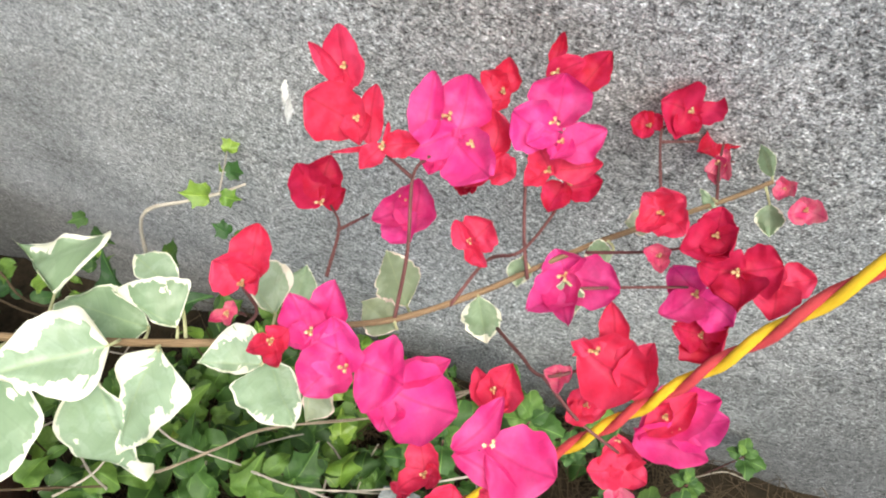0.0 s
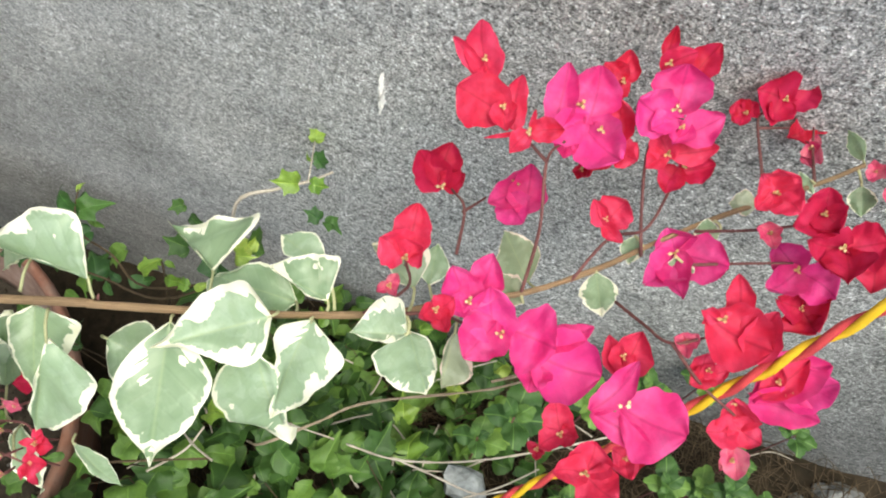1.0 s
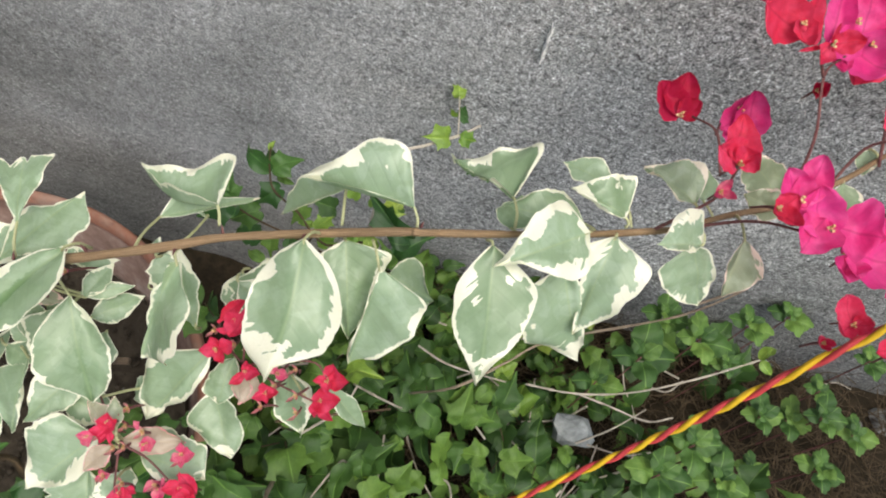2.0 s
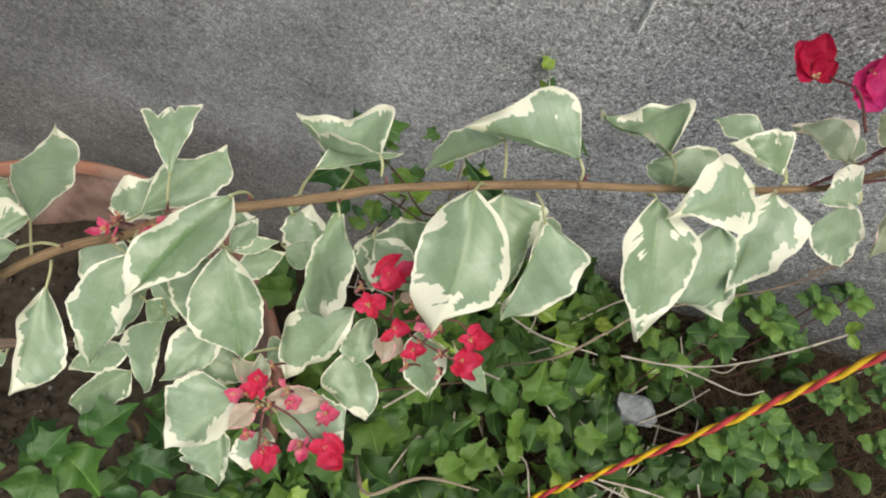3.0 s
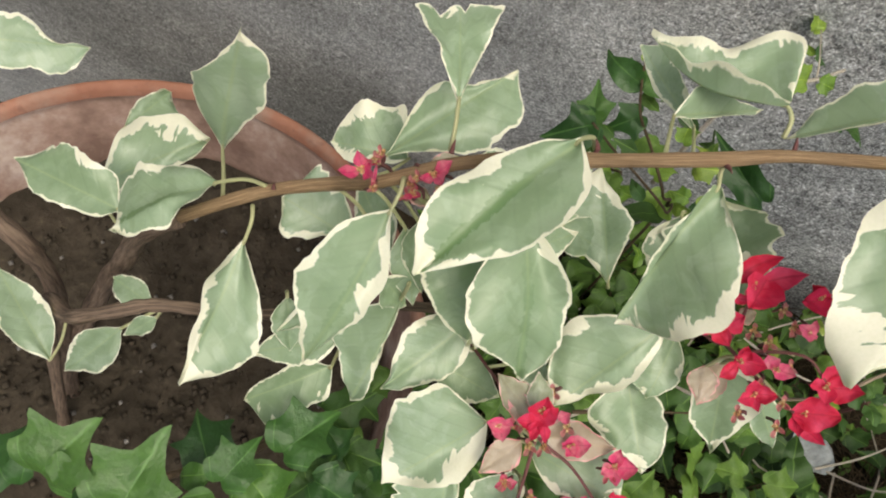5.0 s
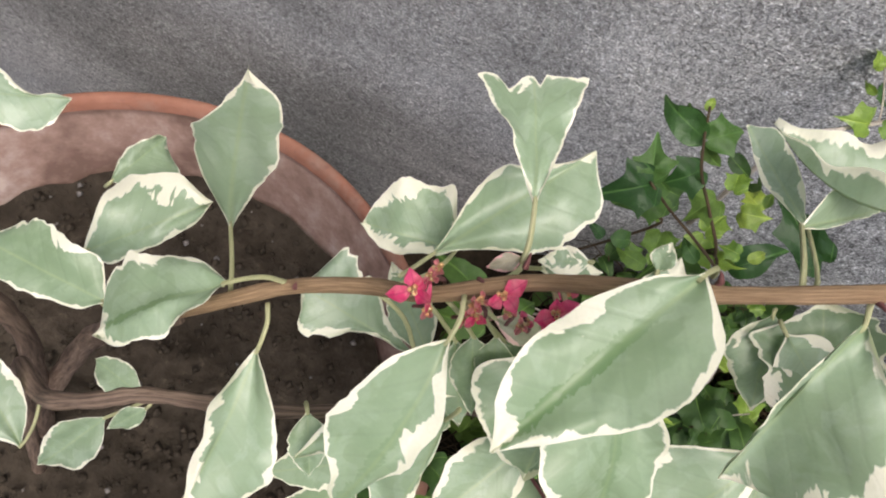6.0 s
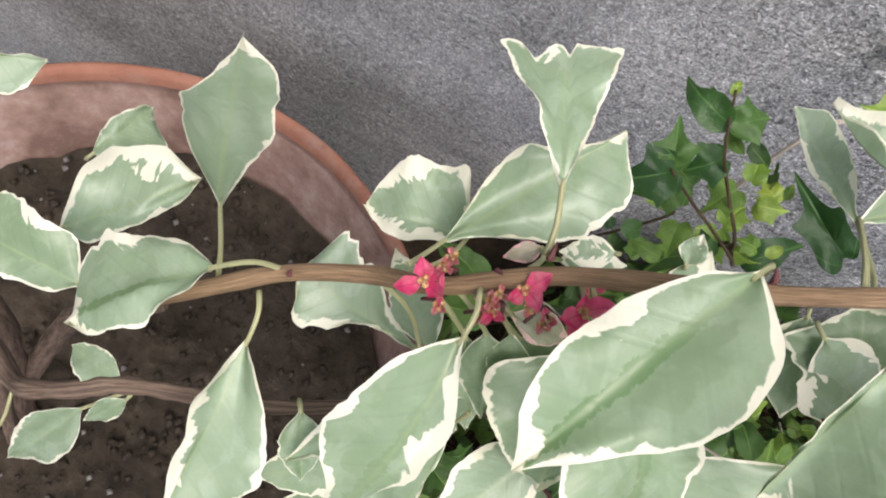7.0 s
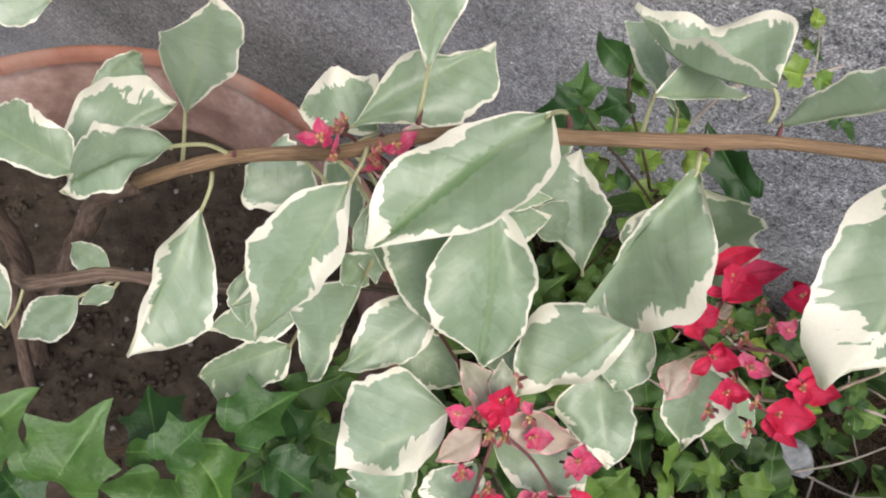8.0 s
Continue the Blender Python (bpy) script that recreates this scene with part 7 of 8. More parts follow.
# ---- ivy ----
def ivy_leaf_data(size, lobes, seed, fold=0.75, fine=False):
    """A lobed leaf in its own plane: stalk end at the origin, tip along x."""
    rnd = random.Random(seed)
    verts, uvs, faces = [Vector((size * 0.36, 0, 0))], [(0.36, 0.5)], []
    bend = rnd.uniform(-0.5, 0.15)
    if fine and lobes in (3, 5):
        if lobes == 3:
            knots = [(0, 0.80), (0.10, 0.66), (0.34, 0.47), (0.7, 0.41), (1.0, 0.45), (1.18, 0.56), (1.34, 0.45), (1.65, 0.38), (2.1, 0.38), (2.6, 0.38), (2.95, 0.31), (3.1416, 0.22)]
        else:
            knots = [(0, 0.72), (0.12, 0.58), (0.4, 0.44), (0.75, 0.46), (0.95, 0.60), (1.1, 0.46), (1.5, 0.39), (1.8, 0.43), (2.1, 0.39), (2.5, 0.38), (2.9, 0.31), (3.1416, 0.22)]
    elif lobes == 5:
        knots = [(0, 0.66), (0.22, 0.50), (0.52, 0.40), (0.85, 0.47), (1.05, 0.56), (1.25, 0.46), (1.60, 0.38), (1.95, 0.42), (2.2, 0.45), (2.5, 0.36), (2.85, 0.28), (3.1416, 0.20)]
    elif lobes == 3:
        knots = [(0, 0.74), (0.20, 0.56), (0.55, 0.42), (0.95, 0.45), (1.30, 0.53), (1.55, 0.46), (2.0, 0.40), (2.5, 0.36), (2.85, 0.30), (3.1416, 0.20)]
    elif lobes == 2:
        knots = [(0, 0.52), (0.22, 0.47), (0.4, 0.48), (0.62, 0.42), (0.8, 0.44), (1.1, 0.38), (1.3, 0.40), (1.7, 0.35), (2.2, 0.34), (2.7, 0.30), (3.1416, 0.26)]
    else:
        knots = [(0, 0.66), (0.15, 0.56), (0.4, 0.44), (0.8, 0.34), (1.3, 0.29), (1.9, 0.28), (2.4, 0.30), (2.8, 0.32), (3.1416, 0.32)]
    skew = rnd.uniform(0.86, 1.14)
    ring = []
    for a, r in [(-a, r * (2 - skew)) for a, r in reversed(knots[1:])] + [(a, r * (skew if a else 1.0)) for a, r in knots[:-1]]:
        r *= 1 + rnd.uniform(-0.05, 0.05)
        a += rnd.uniform(-0.05, 0.05)
        ring.append((0.36 + r * math.cos(a), r * math.sin(a)))
    if fine:            # round the outline off between its points
        smooth = []
        for i in range(len(ring)):
            a, b, c, d = (Vector(ring[(i + k) % len(ring)]) for k in (-1, 0, 1, 2))
            for q in (0.0, 0.5):
                smooth.append(tuple(0.5 * (2 * b + (c - a) * q + (2 * a - 5 * b + 4 * c - d) * q * q + (3 * b - a - 3 * c + d) * q ** 3)))
        ring = smooth
    n = len(ring)
    levels = (0.3, 0.6, 0.82, 1.0) if fine else (0.55, 1.0)
    for frac in levels:
        for x, y in ring:
            xx, yy = 0.36 + (x - 0.36) * frac, y * frac
            z = fold * abs(yy) - 0.65 * ((xx - 0.36) ** 2 + yy * yy) + bend * (xx - 0.4) ** 2 + 0.045 * math.sin(9 * xx + 5 * yy + seed) - 0.05 * abs(math.sin(2.6 * math.atan2(abs(yy), xx + 0.02)))
            if fine:
                z += 0.05 * noise.noise(Vector((xx * 4, yy * 4, seed))) + 0.35 * bend * abs(yy) * xx
            verts.append(Vector((xx, yy, z)) * size)
            uvs.append((xx, 0.5 + yy))
    for i in range(n):
        j = (i + 1) % n
        faces.append((0, 1 + i, 1 + j))
        for k in range(len(levels) - 1):
            faces.append((1 + k * n + i, 1 + (k + 1) * n + i, 1 + (k + 1) * n + j, 1 + k * n + j))
    return verts, faces, uvs


IVY_SHAPES = {}


def ivy_mesh(kind, variant, mat):
    key = (kind, variant, mat.name)
    if key not in IVY_SHAPES:
        v, f, u = ivy_leaf_data(1.0, kind, variant * 13 + kind, fold=0.12 if kind == 2 else 0.55, fine=True)
        IVY_SHAPES[key] = mesh_from("ivy_leaf", v, f, [mat], u)
    return IVY_SHAPES[key]


def leaf_pose(place, normal, heading, size):
    n = Vector(normal).normalized()
    x = Vector((math.cos(heading), math.sin(heading), 0))
    x = (x - n * x.dot(n)).normalized()
    y = n.cross(x)
    m = Matrix((x, y, n)).transposed().to_4x4()
    return Matrix.Translation(place) @ m @ Matrix.Diagonal((size, size, size, 1))


def ivy_leaf(parent, place, normal, heading, size, kind=5, variant=0, mat=None):
    ob = new("leaf", ivy_mesh(kind, variant, mat or IVY))
    ob.parent = parent
    ob.matrix_parent_inverse = Matrix.Translation(-parent.location)
    ob.matrix_basis = leaf_pose(place, normal, heading, size)
    return ob


def lobed_leaf(parent, base, tip, face, kind=5, variant=0, mat=None, wide=1.0):
    """An ivy leaf from its stalk end to its tip, turned to face."""
    b, t = Vector(base), Vector(tip)
    x = t - b
    size = x.length / 1.06
    x.normalize()
    n = Vector(face)
    n = (n - x * n.dot(x)).normalized()
    ob = new("leaf", ivy_mesh(kind, variant, mat or IVY))
    ob.parent = parent
    ob.matrix_parent_inverse = Matrix.Translation(-parent.location)
    ob.matrix_basis = Matrix.Translation(b - x * 0.14 * size) @ Matrix((x, n.cross(x), n)).transposed().to_4x4() @ Matrix.Diagonal((size, size * wide, size, 1))
    return ob


def bed_height(x, y):
    """How high the ground ivy stands over the earth."""
    t = min(1.0, max(0.0, (-0.10 - x) / 0.35))
    h = 0.10 + 0.145 * t * t * (3 - 2 * t)
    h *= 0.72 + 0.45 * noise.noise((x * 7, y * 7, 3)) + 0.18
    if y > 0.20:
        h *= max(0.30, 1 - (y - 0.20) / 0.10)
    return h


def build_ivy_bed():
    bed = thing("ground_ivy", (-0.35, 0.15, 0.0), "dense low mat of small green ivy leaves on the earth", "ivy")
    rnd = random.Random(21)
    singles, joined, stems = 0, ([], [], []), ([], [], [])
    for i in range(3600):
        x = 0.12 - 0.98 * rnd.random()
        y = rnd.uniform(-0.16, 0.39)
        if math.hypot(x - POT_C[0], y - POT_C[1]) < POT_R + 0.015:
            continue
        if x > -0.20 and rnd.random() < 0.35 + (x + 0.20) * 2.4 + 0.9 * noise.noise((x * 14, y * 14, 8)):
            continue
        if y > 0.24 and x < -0.40 - 0.4 * (0.385 - y):
            continue
        low = ground_z(x)
        top = bed_height(x, y)
        z = low + (top - low) * (1 - 0.8 * rnd.random() ** 1.8)
        n = Vector((rnd.gauss(0, 0.45), rnd.gauss(-0.15, 0.45), 1))
        size = rnd.uniform(0.015, 0.042)
        kind, variant = rnd.choice((5, 3, 3, 2, 1)), rnd.randrange(3)
        head = rnd.uniform(0, 6.283)
        if singles < 290 and z > low + (top - low) * 0.75 and -0.55 < x < -0.1 and y > 0.0:
            singles += 1
            ivy_leaf(bed, (x, y, z), n, head, size, kind, variant, LIME if rnd.random() < 0.10 else IVY)
        else:
            v, f, u = ivy_leaf_data(1.0, kind, variant * 13 + kind)
            m = leaf_pose((x, y, z), n, head, size)
            st = len(joined[0])
            joined[0].extend(m @ p for p in v)
            joined[1].extend(tuple(q + st for q in ff) for ff in f)
            joined[2].extend(u)
        if i % 3 == 0:
            foot = Vector((x + rnd.gauss(0, 0.02), y + rnd.gauss(0, 0.02), low))
            v, f, u = tube_data(spline([foot, (foot + Vector((x, y, z))) / 2 + Vector((rnd.gauss(0, 0.012), rnd.gauss(0, 0.012), 0)), Vector((x, y, z))], 3), lambda s: 0.0011 - 0.0005 * s, 5, False)
            st = len(stems[0])
            stems[0].extend(v)
            stems[1].extend(tuple(q + st for q in ff) for ff in f)
            stems[2].extend(u)
    foliage = part("leaf_mass", mesh_from("leaf_mass", joined[0], joined[1], [IVY], joined[2]), bed, "mass of small green leaves")
    tagged(foliage, kind="stuff")
    runners = part("runner_tangle", mesh_from("runner_tangle", stems[0], stems[1], [DRY_DARK], stems[2]), bed, "thin brown runners")
    tagged(runners, kind="stuff")


build_ivy_bed()


def build_litter():
    """Dry stalks and rootlets that lie tangled on the bare earth."""
    rnd = random.Random(8)
    verts, faces, uvs = [], [], []
    for num in range(2600):
        x, y = rnd.uniform(-0.45, 0.36) if num % 3 else rnd.uniform(-0.25, 0.3), rnd.uniform(-0.02, 0.395)
        a, ln = rnd.uniform(0, 6.283), rnd.uniform(0.02, 0.075)
        z0 = ground_z(x) + 0.008 + 0.055 * rnd.random() ** 2
        p0 = Vector((x, y, z0))
        p2 = p0 + Vector((math.cos(a) * ln, math.sin(a) * ln, rnd.uniform(-0.01, 0.035)))
        if p2.y > 0.395:
            p2.y = 0.395
        p1 = (p0 + p2) / 2 + Vector((rnd.gauss(0, 0.018), rnd.gauss(0, 0.018), rnd.uniform(0, 0.02)))
        p1.y = min(p1.y, 0.395)
        v, f, u = tube_data(spline([p0, p1, p2], 4), lambda s: 0.0007 - 0.0004 * s, 4, False)
        st = len(verts)
        verts += v
        faces += [tuple(q + st for q in ff) for ff in f]
        uvs += u
    pale = ([], [], [])
    for _ in range(70):
        x, y = rnd.uniform(-0.45, 0.02), rnd.uniform(-0.02, 0.33)
        a, ln = rnd.uniform(0, 6.283), rnd.uniform(0.03, 0.09)
        p0 = Vector((x, y, bed_height(x, y) * rnd.uniform(0.5, 1.0)))
        p2 = p0 + Vector((math.cos(a) * ln, math.sin(a) * ln, rnd.uniform(-0.02, 0.03)))
        p1 = (p0 + p2) / 2 + Vector((rnd.gauss(0, 0.006), rnd.gauss(0, 0.006), rnd.uniform(0, 0.01)))
        v, f, u = tube_data(spline([p0, p1, p2], 4), lambda s: 0.0012 - 0.0004 * s, 5, False)
        st = len(pale[0])
        pale[0].extend(v)
        pale[1].extend(tuple(q + st for q in ff) for ff in f)
        pale[2].extend(u)
    sticks = new("dry_stick_scatter", mesh_from("dry_stick_scatter", pale[0], pale[1], [DRY], pale[2]))
    tagged(sticks, "scatter of thin pale dry sticks among the ivy", "plant litter", kind="stuff")
    ob = new("dry_litter", mesh_from("dry_litter", verts, faces, [DRY_DARK], uvs))
    tagged(ob, "tangle of thin dry brown stalks on the earth", "plant litter", kind="stuff")


build_litter()


def weed(place, size, seed):
    """A small soft weed: pairs of toothed leaves in a rosette on a short stalk."""
    rnd = random.Random(seed)
    foot = Vector((place[0], place[1], ground_z(place[0])))
    w = thing("weed", foot, "small soft weed with a rosette of pale green leaves", "weed", "weeds by the wall")
    top = Vector(place)
    part("stalk", tube("stalk", [foot, (foot + top) / 2 + Vector((0.004, 0.003, 0)), top], 0.0011, 0.0008, STALK, 4, 6), w)
    for k in range(rnd.choice((6, 7, 8))):
        a = k * 1.5708 + (k // 4) * 0.785 + rnd.uniform(-0.25, 0.25)
        s = size * (1.35 if k < 2 else 1.15 if k < 4 else 0.75) * rnd.uniform(0.8, 1.15)
        n = Vector((math.cos(a) * -0.35, math.sin(a) * -0.35, 1)) if k < 4 else Vector((math.cos(a) * -0.7, math.sin(a) * -0.7, 1))
        ivy_leaf(w, top + Vector((0, 0, 0.0025 * k - 0.008)), n, a, s, 2, k % 3, WEED)


# ---- sprigs, twigs and stones ----
sprig = thing("ivy_sprig", (-0.3852, 0.3042, -0.0400), "upright ivy sprig with glossy green lobed leaves beside the wall", "ivy")
part("shoot", tube("shoot", [(-0.4646, 0.2735, 0.4211), (-0.4617, 0.2598, 0.4158), (-0.4559, 0.2493, 0.4065), (-0.4404, 0.2487, 0.3831), (-0.4197, 0.2429, 0.3525), (-0.3900, 0.2960, 0.2400), (-0.3852, 0.3042, -0.0400)], 0.0006, 0.0011, DRY_DARK, 5, 7), sprig)
part("shoot", tube("shoot", [(-0.4795, 0.2292, 0.4150), (-0.4614, 0.2289, 0.3983), (-0.4410, 0.2330, 0.3769), (-0.4126, 0.2406, 0.3411), (-0.3900, 0.2960, 0.2400), (-0.3852, 0.3042, -0.0400)], 0.0006, 0.0011, DRY_DARK, 5, 7), sprig)
lobed_leaf(sprig, (-0.4628, 0.2605, 0.4160), (-0.4896, 0.2705, 0.4191), (-0.31, -0.68, 0.66), 1, 0, IVY_BIG)
lobed_leaf(sprig, (-0.4594, 0.2677, 0.4075), (-0.4747, 0.2805, 0.4120), (-0.19, -0.72, 0.67), 1, 1, IVY)
lobed_leaf(sprig, (-0.4595, 0.2606, 0.4162), (-0.4420, 0.2726, 0.4215), (-0.28, -0.54, 0.80), 3, 0, IVY_BIG)
lobed_leaf(sprig, (-0.4797, 0.2311, 0.4154), (-0.4854, 0.2464, 0.4270), (-0.14, -0.50, 0.85), 3, 2, IVY_BIG)
lobed_leaf(sprig, (-0.4770, 0.2296, 0.4149), (-0.4995, 0.2141, 0.4138), (-0.23, -0.56, 0.79), 3, 0, IVY_BIG)
lobed_leaf(sprig, (-0.4648, 0.2374, 0.3954), (-0.4859, 0.2263, 0.3903), (-0.19, -0.58, 0.79), 3, 0, IVY)
lobed_leaf(sprig, (-0.4543, 0.2538, 0.4022), (-0.4704, 0.2397, 0.3961), (-0.21, -0.68, 0.70), 3, 1, IVY_BIG)
lobed_leaf(sprig, (-0.4571, 0.2626, 0.4056), (-0.4451, 0.2561, 0.4034), (-0.22, -0.69, 0.69), 1, 2, IVY)
lobed_leaf(sprig, (-0.4366, 0.2563, 0.3808), (-0.4495, 0.2416, 0.3745), (-0.53, -0.52, 0.67), 5, 1, IVY)
lobed_leaf(sprig, (-0.4648, 0.2722, 0.4206), (-0.4643, 0.2802, 0.4237), (-0.35, -0.50, 0.79), 1, 1, LIME)
lobed_leaf(sprig, (-0.4288, 0.2518, 0.3563), (-0.4210, 0.2674, 0.3626), (-0.51, -0.49, 0.71), 5, 2, LIME)
lobed_leaf(sprig, (-0.4555, 0.2332, 0.3710), (-0.4554, 0.2156, 0.3641), (-0.44, -0.32, 0.84), 5, 0, IVY)
lobed_leaf(sprig, (-0.4578, 0.2166, 0.3644), (-0.4745, 0.2193, 0.3649), (-0.18, -0.48, 0.86), 1, 0, IVY)
lobed_leaf(sprig, (-0.4351, 0.2266, 0.3691), (-0.4467, 0.2353, 0.3722), (-0.38, -0.59, 0.71), 1, 2, IVY_BIG)
lobed_leaf(sprig, (-0.4000, 0.2579, 0.3366), (-0.4133, 0.2593, 0.3367), (-0.16, -0.39, 0.90), 5, 1, LIME)
lobed_leaf(sprig, (-0.3933, 0.2570, 0.3365), (-0.3841, 0.2658, 0.3403), (-0.30, -0.50, 0.81), 1, 1, LIME)
lobed_leaf(sprig, (-0.3620, 0.2631, 0.3515), (-0.4072, 0.2855, 0.3702), (-0.42, -0.51, 0.75), 5, 0, IVY_BIG, 0.5)
lobed_leaf(sprig, (-0.3962, 0.2854, 0.3476), (-0.3958, 0.2956, 0.3516), (-0.51, -0.56, 0.65), 1, 2, LIME)
lobed_leaf(sprig, (-0.4125, 0.2933, 0.3386), (-0.4126, 0.3090, 0.3448), (-0.37, -0.58, 0.73), 5, 2, LIME)
lobed_leaf(sprig, (-0.4196, 0.3087, 0.3444), (-0.4027, 0.3001, 0.3416), (-0.46, -0.47, 0.75), 1, 0, IVY)
ivy_leaf(sprig, (-0.3958, 0.2774, 0.2800), (-0.21, 0.42, 0.88), 3.50, 0.0420, 1, 0, IVY)
ivy_leaf(sprig, (-0.3952, 0.2816, 0.2900), (-0.60, -0.80, 0.01), 0.78, 0.0189, 5, 2, LIME)
ivy_leaf(sprig, (-0.3752, 0.2860, 0.2600), (-0.43, -0.50, 0.75), 0.69, 0.0390, 1, 0, IVY_BIG)
ivy_leaf(sprig, (-0.3985, 0.2959, 0.2800), (-0.25, -0.69, 0.68), 4.48, 0.0286, 5, 1, LIME)
ivy_leaf(sprig, (-0.3922, 0.3060, 0.3000), (-0.43, -0.64, 0.63), 0.27, 0.0194, 5, 2, LIME)
sprig = thing("wall_sprig", (-0.4015, 0.3153, 0.2500), "dry pale creeper shoot with a few yellow-green leaves against the wall", "creeper")
part("shoot", tube("shoot", [(-0.4015, 0.3153, 0.2500), (-0.3913, 0.3299, 0.3450), (-0.3648, 0.3506, 0.3500), (-0.3438, 0.3638, 0.3520), (-0.3276, 0.3775, 0.3540)], 0.0017, 0.0010, DRY, 5, 7, 0.4), sprig)
part("shoot", tube("shoot", [(-0.3438, 0.3638, 0.3520), (-0.3456, 0.3754, 0.3560), (-0.3500, 0.3962, 0.3600)], 0.0007, 0.0005, DRY, 5, 6), sprig)
ivy_leaf(sprig, (-0.3512, 0.3977, 0.3530), (0.47, -0.53, 0.70), 1.84, 0.0151, 5, 1, LIME)
ivy_leaf(sprig, (-0.3476, 0.3821, 0.3530), (-0.46, -0.84, 0.28), 2.94, 0.0104, 1, 1, LIME)
ivy_leaf(sprig, (-0.3476, 0.3821, 0.3530), (0.61, -0.02, 0.79), 0.49, 0.0177, 5, 0, IVY_BIG)
ivy_leaf(sprig, (-0.3471, 0.3604, 0.3530), (0.60, -0.46, 0.65), 3.36, 0.0224, 5, 2, LIME)
ivy_leaf(sprig, (-0.3430, 0.3618, 0.3530), (0.23, -0.60, 0.77), 6.28, 0.0160, 5, 1, LIME)
ivy_leaf(sprig, (-0.3207, 0.3343, 0.3530), (0.53, -0.45, 0.72), 2.87, 0.0150, 5, 2, IVY_BIG)
ivy_leaf(sprig, (-0.3206, 0.3364, 0.3530), (0.16, 0.17, 0.97), 6.16, 0.0160, 3, 1, IVY_BIG)
ivy_leaf(sprig, (-0.4237, 0.3151, 0.3530), (0.54, -0.13, 0.83), 3.86, 0.0135, 5, 1, IVY)
ivy_leaf(sprig, (-0.3524, 0.3559, 0.3530), (-0.42, 0.08, 0.91), 2.54, 0.0163, 1, 0, IVY_BIG)
sprig = thing("creeper", (-0.4660, 0.2860, 0.2000), "low creeper with yellow-green rounded leaves", "creeper")
ivy_leaf(sprig, (-0.4412, 0.2814, 0.3000), (0.61, -0.10, 0.79), 3.34, 0.0118, 1, 0, LIME)
ivy_leaf(sprig, (-0.4412, 0.2814, 0.3000), (0.44, 0.11, 0.89), 0.18, 0.0105, 1, 1, LIME)
ivy_leaf(sprig, (-0.4357, 0.2701, 0.3000), (0.06, -0.91, 0.42), 5.56, 0.0174, 5, 1, LIME)
ivy_leaf(sprig, (-0.4650, 0.2550, 0.3000), (0.31, -0.56, 0.77), 2.59, 0.0131, 1, 2, IVY_BIG)
ivy_leaf(sprig, (-0.4608, 0.2564, 0.3000), (0.49, -0.40, 0.77), 0.28, 0.0216, 1, 1, IVY_BIG)
ivy_leaf(sprig, (-0.4252, 0.3002, 0.3000), (0.51, -0.52, 0.69), 2.98, 0.0226, 5, 0, IVY)
ivy_leaf(sprig, (-0.3820, 0.3150, 0.3000), (0.91, -0.04, 0.42), 0.52, 0.0287, 5, 1, IVY)
ivy_leaf(sprig, (-0.3756, 0.3117, 0.3000), (0.20, -0.11, 0.97), 2.49, 0.0192, 5, 1, LIME)
ivy_leaf(sprig, (-0.4967, 0.2546, 0.3000), (0.56, -0.46, 0.69), 1.00, 0.0207, 3, 1, IVY_BIG)
ivy_leaf(sprig, (-0.4837, 0.2486, 0.3000), (0.68, -0.13, 0.72), 2.24, 0.0244, 5, 2, IVY_BIG)
part("shoot", tube("shoot", [(-0.4812, 0.2889, 0.1500), (-0.4392, 0.2755, 0.2970), (-0.4439, 0.2820, 0.3000)], 0.0012, 0.0008, DRY_DARK, 5, 6), sprig)
sprig = thing("ivy_plant", (-0.5770, 0.0048, 0.0500), "ivy with large glossy green lobed leaves trailing before the pot", "ivy")
part("shoot", tube("shoot", [(-0.5738, 0.0120, 0.1000), (-0.5527, 0.0346, 0.3300), (-0.5509, 0.0473, 0.4000), (-0.5726, 0.0263, 0.4100), (-0.5919, 0.0116, 0.4100), (-0.6145, -0.0021, 0.4000), (-0.6587, -0.0216, 0.3600)], 0.0022, 0.0012, DRY_DARK, 5, 7, 0.3), sprig)
lobed_leaf(sprig, (-0.5925, -0.0055, 0.4632), (-0.5862, 0.0206, 0.4808), (0.20, -0.20, 0.95), 5, 0, IVY_BIG, 1.10)
lobed_leaf(sprig, (-0.5689, 0.0126, 0.4500), (-0.5605, 0.0324, 0.4550), (0.18, -0.12, 0.98), 5, 1, IVY_BIG)
lobed_leaf(sprig, (-0.5787, 0.0170, 0.4250), (-0.5954, 0.0370, 0.4300), (0.11, -0.09, 0.99), 5, 2, IVY_BIG)
lobed_leaf(sprig, (-0.5548, 0.0304, 0.4350), (-0.5398, 0.0551, 0.4380), (-0.10, -0.11, 0.99), 5, 0, IVY_BIG)
lobed_leaf(sprig, (-0.5629, 0.0187, 0.4394), (-0.5386, 0.0038, 0.4294), (0.05, 0.20, 0.97), 3, 1, LEAF_FRESH)
lobed_leaf(sprig, (-0.5692, 0.0070, 0.4421), (-0.5697, -0.0177, 0.4468), (0.15, 0.00, 0.98), 3, 2, IVY_BIG, 1.20)
lobed_leaf(sprig, (-0.6086, -0.0085, 0.4622), (-0.5854, -0.0186, 0.4619), (0.15, 0.05, 0.98), 3, 2, IVY_BIG, 1.05)
lobed_leaf(sprig, (-0.6185, -0.0043, 0.4684), (-0.6079, 0.0162, 0.4814), (0.10, -0.10, 0.98), 5, 0, IVY_BIG, 1.25)
lobed_leaf(sprig, (-0.5738, -0.0306, 0.4500), (-0.5884, -0.0224, 0.4600), (0.21, -0.01, 0.98), 3, 2, IVY_BIG)
